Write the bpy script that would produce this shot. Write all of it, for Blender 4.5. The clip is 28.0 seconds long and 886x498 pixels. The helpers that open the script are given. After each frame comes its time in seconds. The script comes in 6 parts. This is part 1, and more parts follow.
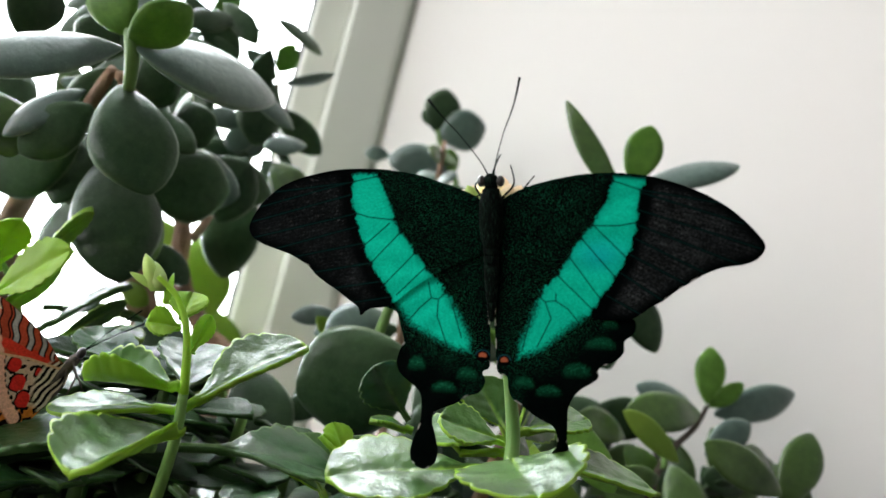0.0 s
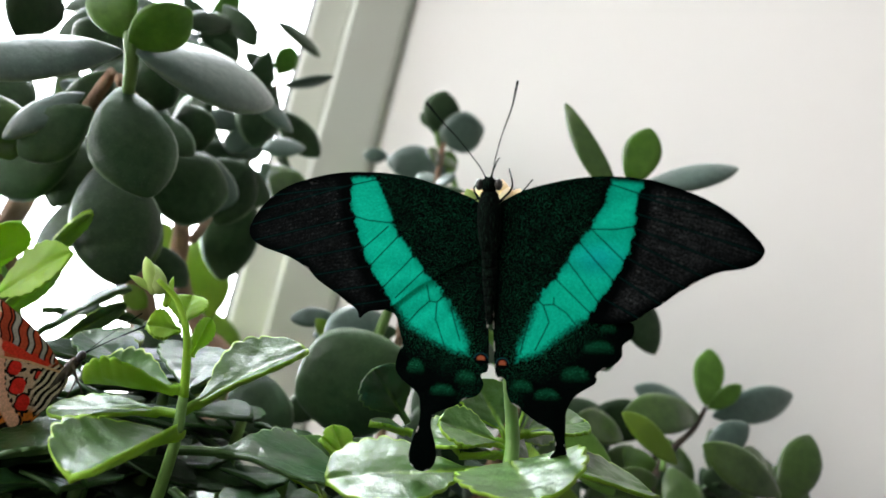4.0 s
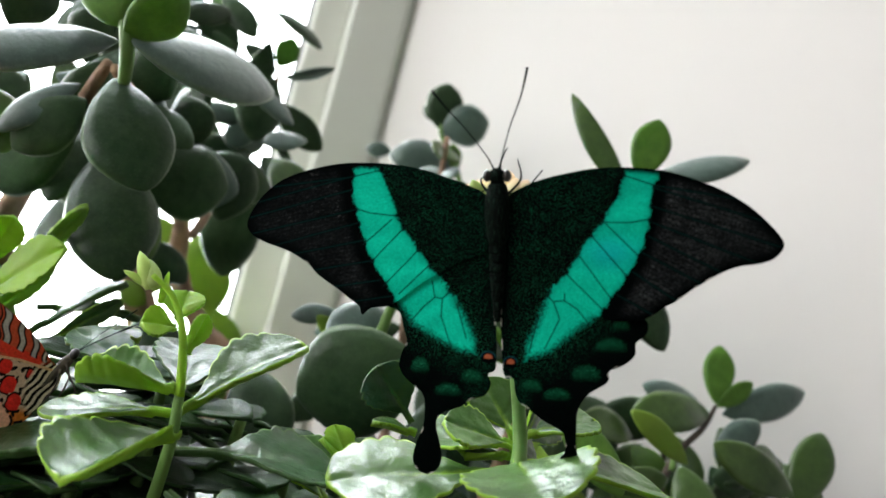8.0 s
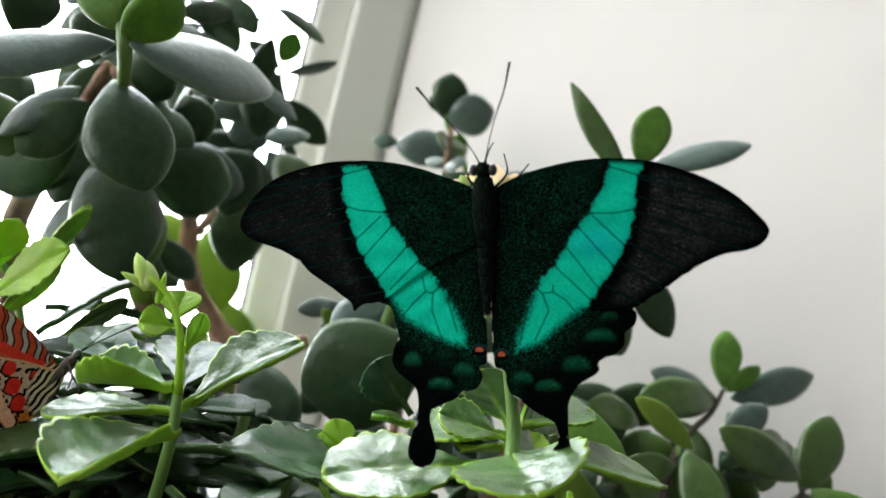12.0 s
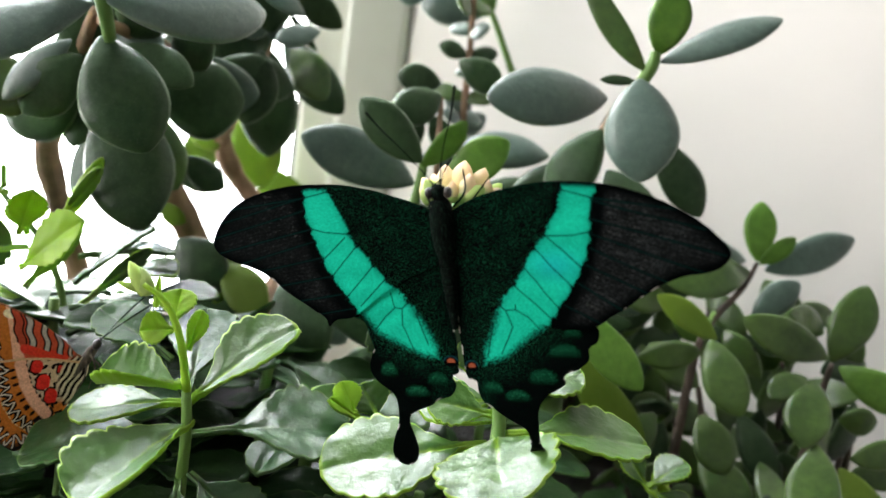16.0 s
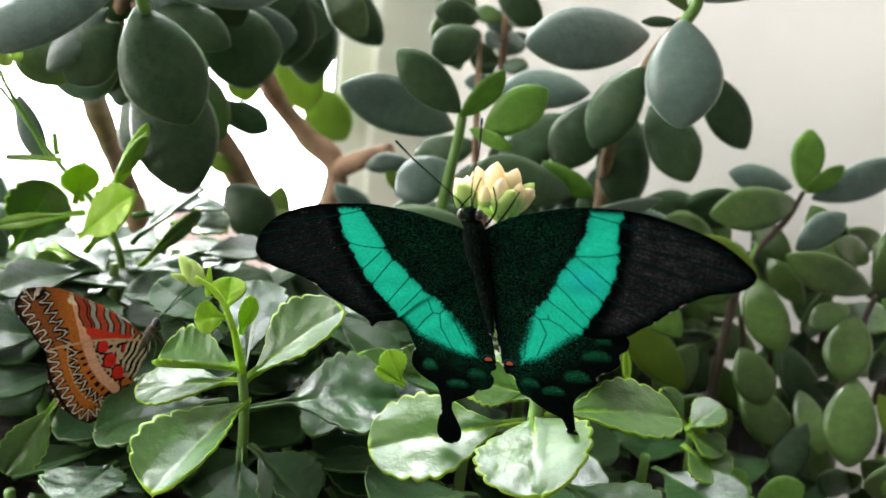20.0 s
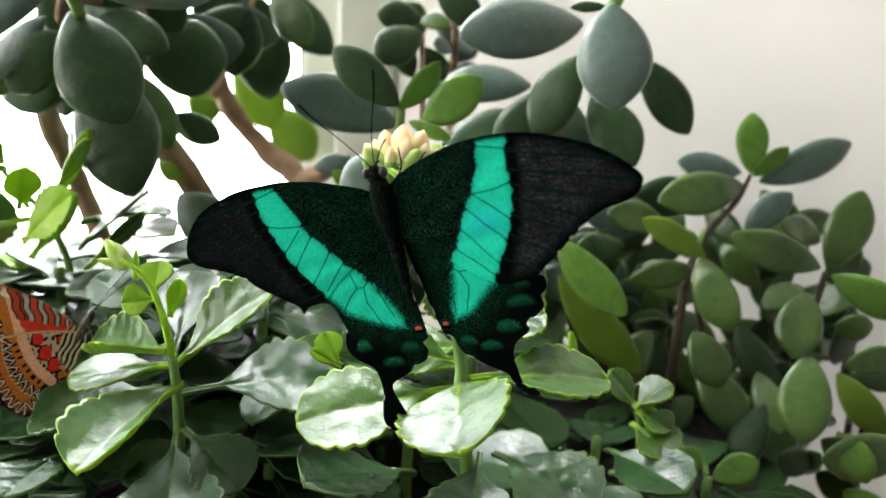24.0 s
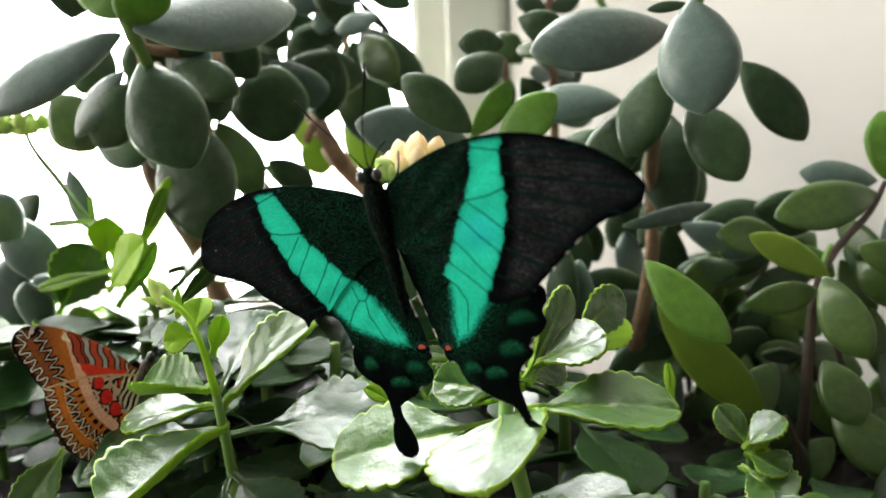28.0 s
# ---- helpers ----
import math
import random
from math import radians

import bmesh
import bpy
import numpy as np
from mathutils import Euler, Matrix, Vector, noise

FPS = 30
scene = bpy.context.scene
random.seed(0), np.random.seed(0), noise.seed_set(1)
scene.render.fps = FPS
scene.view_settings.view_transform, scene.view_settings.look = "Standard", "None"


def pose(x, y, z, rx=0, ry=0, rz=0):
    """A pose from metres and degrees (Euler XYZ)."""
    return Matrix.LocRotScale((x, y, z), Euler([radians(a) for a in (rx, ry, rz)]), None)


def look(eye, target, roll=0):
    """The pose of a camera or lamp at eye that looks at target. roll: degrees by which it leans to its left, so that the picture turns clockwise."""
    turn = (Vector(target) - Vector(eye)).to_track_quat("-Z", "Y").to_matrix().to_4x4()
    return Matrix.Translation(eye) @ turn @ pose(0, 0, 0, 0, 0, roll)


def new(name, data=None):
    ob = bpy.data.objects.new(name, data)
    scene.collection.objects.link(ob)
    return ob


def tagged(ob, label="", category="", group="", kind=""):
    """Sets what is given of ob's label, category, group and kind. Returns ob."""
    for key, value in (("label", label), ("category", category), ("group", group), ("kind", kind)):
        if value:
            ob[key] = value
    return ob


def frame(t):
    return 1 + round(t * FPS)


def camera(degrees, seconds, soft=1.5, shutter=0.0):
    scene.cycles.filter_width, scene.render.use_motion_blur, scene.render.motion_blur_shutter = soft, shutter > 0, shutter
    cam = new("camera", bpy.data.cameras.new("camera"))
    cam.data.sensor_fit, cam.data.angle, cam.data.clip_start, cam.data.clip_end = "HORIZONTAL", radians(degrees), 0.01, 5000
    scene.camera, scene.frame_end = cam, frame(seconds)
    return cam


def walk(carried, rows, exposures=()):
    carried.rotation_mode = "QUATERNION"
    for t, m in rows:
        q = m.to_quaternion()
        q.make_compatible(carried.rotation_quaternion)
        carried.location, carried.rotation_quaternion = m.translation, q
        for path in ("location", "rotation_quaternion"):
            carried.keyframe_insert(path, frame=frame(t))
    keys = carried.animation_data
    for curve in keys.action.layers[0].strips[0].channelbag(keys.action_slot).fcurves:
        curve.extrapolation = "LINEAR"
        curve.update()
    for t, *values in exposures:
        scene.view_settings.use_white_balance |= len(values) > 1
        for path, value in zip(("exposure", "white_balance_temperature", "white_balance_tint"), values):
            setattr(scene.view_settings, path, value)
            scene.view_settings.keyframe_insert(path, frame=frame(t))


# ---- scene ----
# the camera and its way round the butterfly
cam = camera(51.75, 28.0)
cam.data.dof.use_dof, cam.data.dof.focus_distance, cam.data.dof.aperture_fstop = True, 0.172, 20.0
PATH = [
    (0, -0.00009, 0.00039, 1.19926, 98.228, -13.748, -0.229),
    (0.5, -0.00038, 0.00130, 1.19946, 98.217, -13.722, -0.126),
    (1, -0.00042, 0.00145, 1.19911, 98.197, -13.711, -0.095),
    (1.5, -0.00013, 0.00080, 1.19938, 98.147, -13.781, -0.109),
    (2, -0.00049, 0.00033, 1.19923, 98.221, -13.771, -0.262),
    (2.5, -0.00035, -0.00012, 1.19934, 98.268, -13.781, -0.299),
    (3, -0.00061, 0.00011, 1.19909, 98.328, -13.728, -0.323),
    (3.5, -0.00043, -0.00028, 1.19965, 98.298, -13.677, -0.341),
    (5.5, -0.00048, 0.00202, 1.19887, 98.350, -13.870, -0.436),
    (6, -0.00020, 0.00257, 1.19879, 98.341, -13.889, -0.463),
    (6.5, 0.00063, 0.00314, 1.19913, 98.288, -13.812, -0.443),
    (7, 0.00004, 0.00415, 1.19957, 98.211, -13.595, -0.333),
    (7.5, -0.00006, 0.00493, 1.20019, 98.154, -13.587, -0.180),
    (8, -0.00065, 0.00590, 1.19975, 98.057, -13.631, -0.101),
    (8.5, -0.00068, 0.00599, 1.19943, 97.914, -13.729, -0.103),
    (9, -0.00004, 0.00596, 1.19930, 97.843, -13.833, -0.106),
    (9.5, -0.00048, 0.00484, 1.19954, 97.793, -13.774, -0.153),
    (10, 0.00091, 0.00386, 1.20002, 97.765, -13.728, -0.115),
    (10.5, 0.00079, 0.00344, 1.20013, 97.676, -13.491, 0.095),
    (11, 0.00319, 0.00306, 1.20154, 97.439, -13.282, 0.539),
    (11.5, 0.00291, 0.00305, 1.20176, 97.300, -13.110, 0.728),
    (13.5, 0.01553, 0.01317, 1.21304, 92.820, -9.433, 5.812),
    (14, 0.01678, 0.01399, 1.21981, 90.575, -8.801, 6.727),
    (14.5, 0.01737, 0.01174, 1.22540, 87.369, -8.620, 6.682),
    (15, 0.01718, 0.01067, 1.23211, 84.568, -8.579, 6.580),
    (15.5, 0.01724, 0.00863, 1.24055, 82.528, -8.507, 6.962),
    (16, 0.01719, 0.00590, 1.24794, 80.578, -8.329, 7.271),
    (16.5, 0.01571, 0.00279, 1.25219, 78.431, -8.208, 7.285),
    (17, 0.01555, 0.00359, 1.25548, 76.692, -8.099, 7.581),
    (17.5, 0.01580, 0.00451, 1.25968, 75.673, -7.782, 7.819),
    (18, 0.01474, 0.00568, 1.26445, 74.887, -7.536, 8.233),
    (18.5, 0.01495, 0.00505, 1.26765, 74.172, -7.231, 8.747),
    (19, 0.01560, 0.00438, 1.27046, 73.325, -6.887, 9.118),
    (19.5, 0.01622, 0.00619, 1.27213, 72.306, -6.426, 9.567),
    (20, 0.01715, 0.00761, 1.27364, 71.229, -6.001, 10.249),
    (20.5, 0.01934, 0.00845, 1.27258, 70.762, -5.722, 10.850),
    (21, 0.02123, 0.00967, 1.27185, 70.321, -5.550, 10.809),
    (21.5, 0.02329, 0.00876, 1.26856, 70.388, -5.411, 10.285),
    (23.5, 0.03305, 0.00856, 1.26254, 73.012, -3.835, 10.045),
    (24, 0.03590, 0.00489, 1.26122, 74.150, -3.476, 9.907),
    (24.5, 0.03699, 0.00433, 1.26110, 74.736, -3.252, 9.918),
    (25, 0.03838, 0.00443, 1.26108, 74.847, -3.025, 10.198),
    (25.5, 0.03937, 0.00637, 1.26119, 74.819, -2.814, 10.844),
    (26, 0.03983, 0.00870, 1.26087, 74.718, -2.601, 11.607),
    (26.5, 0.04275, 0.01239, 1.25998, 74.856, -2.046, 12.933),
    (27, 0.04472, 0.01712, 1.25683, 75.497, -0.968, 15.374),
    (27.5, 0.05289, 0.02176, 1.25347, 76.410, 0.660, 17.878),
    (28, 0.05912, 0.02418, 1.25038, 77.847, 2.074, 20.313),
]
walk(cam, [(t, pose(x, y, z, rx, ry, rz)) for t, x, y, z, rx, ry, rz in PATH], exposures=[(0.0, -0.03, 6500, 10), (11.0, -0.03, 6500, 10), (16.0, 0.28, 6700, 10), (21.0, 0.34, 6850, 10), (27.0, 0.36, 7000, 10), (28.0, 0.29, 7100, 10)])

# daylight: sky and sun behind the window, the window's opening filled with sky light
world = bpy.data.worlds.new("world")
scene.world = world
world.use_nodes = True
wn = world.node_tree
sky = wn.nodes.new("ShaderNodeTexSky")
sky.sky_type, sky.sun_disc, sky.sun_elevation, sky.sun_rotation = "NISHITA", False, radians(38), radians(-30)
wn.nodes["Background"].inputs[1].default_value = 0.15
wn.links.new(sky.outputs[0], wn.nodes["Background"].inputs[0])


def area_lamp(name, m, sx, sy, power, colour):
    data = bpy.data.lights.new(name, "AREA")
    data.shape, data.size, data.size_y, data.energy, data.color = "RECTANGLE", sx, sy, power, colour
    ob = new(name, data)
    ob.matrix_world = m
    return ob


sun_data = bpy.data.lights.new("sun", "SUN")
sun_data.energy, sun_data.angle, sun_data.color = 1.0, radians(12), (1.0, 0.95, 0.9)
sun = new("sun", sun_data)
sun.matrix_world = look((-1.5, 3.5, 3.6), (0, 0, 1.0))
area_lamp("window_light", look((-0.78, 0.50, 1.68), (-0.72, -1.0, 1.4)), 1.3, 1.25, 116, (0.90, 0.97, 1.0))
# fill from the left, through an added window that is never in view
area_lamp("west_fill_light", look((-1.66, -0.77, 1.65), (0.5, -0.6, 1.3)), 1.75, 1.3, 42, (1.0, 0.99, 0.97))

# ---------------------------------------------------------------- materials
def material(name):
    m = bpy.data.materials.new(name)
    m.use_nodes = True
    return m, m.node_tree, m.node_tree.nodes["Principled BSDF"]


def node(tree, kind, **values):
    n = tree.nodes.new(kind)
    for key, value in values.items():
        n.inputs[key].default_value = value
    return n


def ramp(tree, source, stops):
    r = tree.nodes.new("ShaderNodeValToRGB")
    while len(r.color_ramp.elements) < len(stops):
        r.color_ramp.elements.new(0.5)
    for e, (at, c) in zip(r.color_ramp.elements, stops):
        e.position, e.color = at, (*c, 1)
    tree.links.new(source, r.inputs[0])
    return r


def noise_at(tree, scale, detail=4.0, rough=0.6, coord="Object"):
    c = tree.nodes.new("ShaderNodeTexCoord")
    n = node(tree, "ShaderNodeTexNoise", Scale=scale, Detail=detail, Roughness=rough)
    tree.links.new(c.outputs[coord], n.inputs["Vector"])
    return n


def bumped(tree, shader, height, strength, distance):
    b = node(tree, "ShaderNodeBump", Strength=strength, Distance=distance)
    tree.links.new(height, b.inputs["Height"])
    tree.links.new(b.outputs[0], shader.inputs["Normal"])
    return b


def surface(name, low, high, scale, rough=0.6, bump=0.2, size=0.001, fine=6.0, metal=0.0, gloss=0.5):
    """A plain surface with broad tone and fine grain."""
    m, t, p = material(name)
    n = noise_at(t, scale)
    r = ramp(t, n.outputs[0], [(0.3, low), (0.7, high)])
    t.links.new(r.outputs[0], p.inputs["Base Color"])
    p.inputs["Roughness"].default_value, p.inputs["Metallic"].default_value = rough, metal
    p.inputs["Specular IOR Level"].default_value = gloss
    f = noise_at(t, scale * fine, 6)
    bumped(t, p, f.outputs[0], bump, size)
    return m


def leaf_surface(name, low, high, rough, thin, bump=0.25, size=0.0006, scale=60, speck=0.0, coat=0.0, gloss=0.3, polish=0.2, patchy=0.0, margin=None, bloom=0.0):
    """Living leaf: two tones along the blade, a lot of fine pores, light let through; a margin and midrib of another
    tone, with rim light painted into leaf margins.
    """
    m, t, p = material(name)
    info = t.nodes.new("ShaderNodeObjectInfo")
    n = noise_at(t, scale, 5)
    r = ramp(t, n.outputs[0], [(0.3, low), (0.72, high)])
    hsv = node(t, "ShaderNodeHueSaturation", Saturation=1.0)
    spread = node(t, "ShaderNodeMapRange")
    spread.inputs["To Min"].default_value, spread.inputs["To Max"].default_value = 0.78, 1.22
    t.links.new(info.outputs["Random"], spread.inputs["Value"])
    t.links.new(spread.outputs[0], hsv.inputs["Value"])
    t.links.new(r.outputs[0], hsv.inputs["Color"])
    colour = hsv.outputs[0]

    def mixed(one, two, factor, how="MIX"):
        mix = t.nodes.new("ShaderNodeMix")
        mix.data_type, mix.blend_type = "RGBA", how
        for value, socket in ((one, "A"), (two, "B"), (factor, "Factor")):
            if isinstance(value, tuple):
                mix.inputs[socket].default_value = (*value, 1)
            elif isinstance(value, float):
                mix.inputs[socket].default_value = value
            else:
                t.links.new(value, mix.inputs[socket])
        return mix.outputs["Result"]

    if speck:
        s = noise_at(t, 2600, 2)
        sr = ramp(t, s.outputs[0], [(0.58, (0, 0, 0)), (0.70, (speck, speck, speck * 0.9))])
        blot = noise_at(t, 420, 3)
        br = ramp(t, blot.outputs[0], [(0.35, (0.85, 0.86, 0.86)), (0.68, (1.10, 1.09, 1.06))])
        colour = mixed(mixed(colour, sr.outputs[0], 1.0, "ADD"), br.outputs[0], 1.0, "MULTIPLY")
    edge = None
    if margin:
        a = t.nodes.new("ShaderNodeAttribute")
        a.attribute_name = "margin"
        ragged = noise_at(t, 900, 3)
        lift = node(t, "ShaderNodeMath")
        lift.operation = "MULTIPLY_ADD"
        t.links.new(ragged.outputs[0], lift.inputs[0])
        lift.inputs[1].default_value = 0.5
        t.links.new(a.outputs["Fac"], lift.inputs[2])
        edge = node(t, "ShaderNodeMapRange")
        edge.interpolation_type = "SMOOTHSTEP"
        edge.inputs["From Min"].default_value, edge.inputs["From Max"].default_value = 0.45, 1.15
        t.links.new(lift.outputs[0], edge.inputs["Value"])
        colour = mixed(colour, margin, edge.outputs[0])
    t.links.new(colour, p.inputs["Base Color"])
    rr = node(t, "ShaderNodeMapRange")
    rr.inputs["To Min"].default_value, rr.inputs["To Max"].default_value = rough - 0.08, rough + 0.12
    t.links.new(n.outputs[0], rr.inputs["Value"])
    t.links.new(rr.outputs[0], p.inputs["Roughness"])
    p.inputs["Coat Weight"].default_value, p.inputs["Coat Roughness"].default_value = coat, polish
    p.inputs["Specular IOR Level"].default_value = gloss
    p.inputs["Sheen Weight"].default_value, p.inputs["Sheen Roughness"].default_value = bloom, 0.4
    if patchy:
        p.inputs["Coat IOR"].default_value = 1.6
        # coat strength varies in patches, standing in for a broken window reflection
        w = noise_at(t, 110, 3)
        wr = node(t, "ShaderNodeMapRange")
        wr.inputs["From Min"].default_value, wr.inputs["From Max"].default_value = 0.40, 0.60
        wr.inputs["To Min"].default_value, wr.inputs["To Max"].default_value = coat * patchy, coat
        t.links.new(w.outputs[0], wr.inputs["Value"])
        t.links.new(wr.outputs[0], p.inputs["Coat Weight"])
    f = noise_at(t, scale * 9, 6)
    b = bumped(t, p, f.outputs[0], bump, size)
    t.links.new(b.outputs[0], p.inputs["Coat Normal"])
    if thin > 0:
        glow = t.nodes.new("ShaderNodeBsdfTranslucent")
        boost = node(t, "ShaderNodeHueSaturation", Saturation=1.05, Value=1.15)
        t.links.new(colour, boost.inputs["Color"])
        t.links.new(boost.outputs[0], glow.inputs["Color"])
        add = node(t, "ShaderNodeMixShader", Fac=thin)
        if edge:
            more = node(t, "ShaderNodeMapRange")
            more.inputs["To Min"].default_value, more.inputs["To Max"].default_value = thin, thin + 0.25
            t.links.new(edge.outputs[0], more.inputs["Value"])
            t.links.new(more.outputs[0], add.inputs[0])
        t.links.new(p.outputs[0], add.inputs[1])
        t.links.new(glow.outputs[0], add.inputs[2])
        t.links.new(add.outputs[0], t.nodes["Material Output"].inputs["Surface"])
    return m


def painted(name, rough, grain, speck_scale, speck, gloss=0.05, glitter=(0.016, 0.15, 0.075)):
    """Wing scales: the pattern's own pigment, with single bright scales strewn over it where the blade is dusted."""
    m, t, p = material(name)
    a = t.nodes.new("ShaderNodeAttribute")
    a.attribute_name = "tint"
    n = noise_at(t, speck_scale, 2)
    r = ramp(t, n.outputs[0], [(0.35, (1 - grain,) * 3), (0.65, (1 + grain,) * 3)])
    mul = t.nodes.new("ShaderNodeMix")
    mul.data_type, mul.blend_type = "RGBA", "MULTIPLY"
    mul.inputs["Factor"].default_value = 1.0
    t.links.new(a.outputs["Color"], mul.inputs["A"])
    t.links.new(r.outputs[0], mul.inputs["B"])
    dust = t.nodes.new("ShaderNodeAttribute")
    dust.attribute_name = "dust"
    fleck = noise_at(t, 6200, 1, 0.5)
    seen = node(t, "ShaderNodeMapRange")
    seen.inputs["From Min"].default_value, seen.inputs["From Max"].default_value = 0.56, 0.63
    t.links.new(fleck.outputs[0], seen.inputs["Value"])
    much = node(t, "ShaderNodeMath")
    much.operation = "MULTIPLY"
    t.links.new(seen.outputs[0], much.inputs[0])
    t.links.new(dust.outputs["Fac"], much.inputs[1])
    over = t.nodes.new("ShaderNodeMix")
    over.data_type = "RGBA"
    over.inputs["B"].default_value = (*glitter, 1)
    t.links.new(much.outputs[0], over.inputs["Factor"])
    t.links.new(mul.outputs["Result"], over.inputs["A"])
    t.links.new(over.outputs["Result"], p.inputs["Base Color"])
    p.inputs["Roughness"].default_value = rough
    p.inputs["Specular IOR Level"].default_value = gloss
    bumped(t, p, n.outputs[0], speck, 0.0002)
    return m


# margin greens; the glow of backlit leaf edges is put into the lime
LIME, LIME_DULL = (0.25, 0.41, 0.04), (0.075, 0.15, 0.035)
M_JADE = leaf_surface("jade_leaf", (0.017, 0.041, 0.017), (0.045, 0.082, 0.036), 0.42, 0.0, bump=0.5, speck=0.020, coat=0.26, polish=0.25, scale=40, gloss=0.10, bloom=0.05, margin=(0.080, 0.125, 0.060))
M_JADE_GREEN = leaf_surface("jade_leaf_green", (0.036, 0.082, 0.016), (0.092, 0.162, 0.036), 0.30, 0.06, bump=0.35, speck=0.012, coat=1.0, polish=0.15, scale=45, gloss=0.30, margin=(0.10, 0.18, 0.045))
# bloomed jade leaf; bluish sky sheen is put into the base colour too
M_JADE_GREY = leaf_surface("jade_leaf_bloom_sheen", (0.050, 0.092, 0.074), (0.102, 0.152, 0.130), 0.38, 0.0, bump=0.5, speck=0.05, coat=0.6, polish=0.28, scale=34, bloom=0.25, margin=(0.13, 0.19, 0.13))
M_JADE_YOUNG = leaf_surface("jade_leaf_young", (0.085, 0.190, 0.026), (0.150, 0.290, 0.050), 0.40, 0.25, speck=0.02, coat=0.2)
M_JADE_LIME = leaf_surface("jade_leaf_lime", (0.12, 0.20, 0.022), (0.19, 0.28, 0.04), 0.45, 0.30)
M_KAL = leaf_surface("broad_leaf", (0.028, 0.080, 0.013), (0.070, 0.148, 0.028), 0.30, 0.10, bump=0.45, size=0.0010, scale=38, coat=1.0, polish=0.14, gloss=0.22, patchy=0.3, margin=LIME)
M_KAL_YOUNG = leaf_surface("broad_leaf_young", (0.25, 0.44, 0.022), (0.36, 0.56, 0.050), 0.40, 0.32, coat=0.15)
M_KAL_MID = leaf_surface("broad_leaf_light", (0.10, 0.20, 0.022), (0.18, 0.31, 0.045), 0.38, 0.25, bump=0.4, size=0.0008, scale=45, coat=0.4, gloss=0.3, margin=LIME)
# underside with the lime glow of light from behind put into its colour
M_KAL_RIM = leaf_surface("leaf_underside", (0.22, 0.40, 0.026), (0.32, 0.52, 0.050), 0.42, 0.35, coat=0.1)
M_KAL_DARK = leaf_surface("broad_leaf_dark", (0.010, 0.036, 0.010), (0.026, 0.070, 0.022), 0.30, 0.04, bump=0.45, size=0.0010, scale=38, coat=1.0, polish=0.13, gloss=0.10, patchy=0.15, margin=LIME_DULL)
# dulled copy of the broad leaf; shade under the canopy is in its colour
M_KAL_SHADED = leaf_surface("broad_leaf_shaded", (0.009, 0.026, 0.007), (0.022, 0.052, 0.015), 0.42, 0.03, bump=0.5, size=0.0010, scale=38, coat=0.30, polish=0.16, gloss=0.05, patchy=0.1, margin=(0.03, 0.075, 0.02))
M_KAL_EDGE = leaf_surface("leaf_underside_dark", (0.035, 0.085, 0.02), (0.06, 0.13, 0.035), 0.42, 0.15)
M_BARK = surface("bark", (0.14, 0.075, 0.04), (0.32, 0.19, 0.11), 90, 0.75, 0.6, 0.002)
# copy of the bark with the bush's shade put into its colour
M_BARK_SHADED = surface("shaded_bark", (0.035, 0.024, 0.016), (0.09, 0.060, 0.040), 90, 0.75, 0.6, 0.002)
M_STEM = leaf_surface("green_stem", (0.10, 0.20, 0.045), (0.17, 0.30, 0.075), 0.45, 0.0)
M_BUD = leaf_surface("flower_bud", (0.66, 0.62, 0.30), (0.80, 0.70, 0.42), 0.45, 0.25, margin=(0.84, 0.62, 0.49))
M_BUD_GREEN = leaf_surface("bud_green", (0.36, 0.50, 0.12), (0.50, 0.62, 0.20), 0.45, 0.25)
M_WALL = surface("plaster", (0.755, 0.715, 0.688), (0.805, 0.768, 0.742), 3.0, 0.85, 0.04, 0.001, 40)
# for unseen walls and ceiling; darkened to cut light bounced onto the plants
M_WALL_UNSEEN = surface("bounce_cut_plaster", (0.11, 0.11, 0.105), (0.14, 0.14, 0.13), 3.0, 0.85, 0.15, 0.002, 40)
# grey-green because the shade on the backlit frame is in the colour
M_PVC = surface("frame_plastic", (0.50, 0.51, 0.45), (0.56, 0.56, 0.50), 6.0, 0.35, 0.03, 0.0005)
M_GASKET = surface("gasket", (0.02, 0.02, 0.022), (0.04, 0.04, 0.042), 50, 0.6)
M_SILL = surface("sill_board", (0.70, 0.69, 0.66), (0.78, 0.77, 0.74), 8.0, 0.35)
M_FLOOR = surface("floor_board", (0.28, 0.19, 0.12), (0.40, 0.28, 0.18), 4.0, 0.5)
# planter and soil tones hold the shade of the gaps between leaves
M_POT = surface("planter_clay", (0.05, 0.03, 0.02), (0.08, 0.05, 0.035), 30, 0.8)
M_SOIL = surface("soil", (0.006, 0.005, 0.004), (0.018, 0.013, 0.009), 160, 0.95, 1.0, 0.004)
M_WING = painted("wing_scales", 0.5, 0.12, 3000, 0.15, gloss=0.01)
M_WING_RED = painted("wing_scales_red", 0.6, 0.12, 2500, 0.2, gloss=0.015)
M_BODY, _t, _p = material("body_fur")
_c = _t.nodes.new("ShaderNodeTexCoord")
_m = _t.nodes.new("ShaderNodeMapping")
_m.inputs["Scale"].default_value = (4200, 900, 4200)
_n = node(_t, "ShaderNodeTexNoise", Scale=1.0, Detail=3.0)
_t.links.new(_c.outputs["Object"], _m.inputs["Vector"])
_t.links.new(_m.outputs[0], _n.inputs["Vector"])
_r = ramp(_t, _n.outputs[0], [(0.45, (0.0010, 0.0020, 0.0015)), (0.60, (0.0035, 0.010, 0.0065)), (0.76, (0.014, 0.034, 0.022))])
_t.links.new(_r.outputs[0], _p.inputs["Base Color"])
_p.inputs["Roughness"].default_value, _p.inputs["Specular IOR Level"].default_value = 0.8, 0.05
bumped(_t, _p, _n.outputs[0], 0.9, 0.0004)
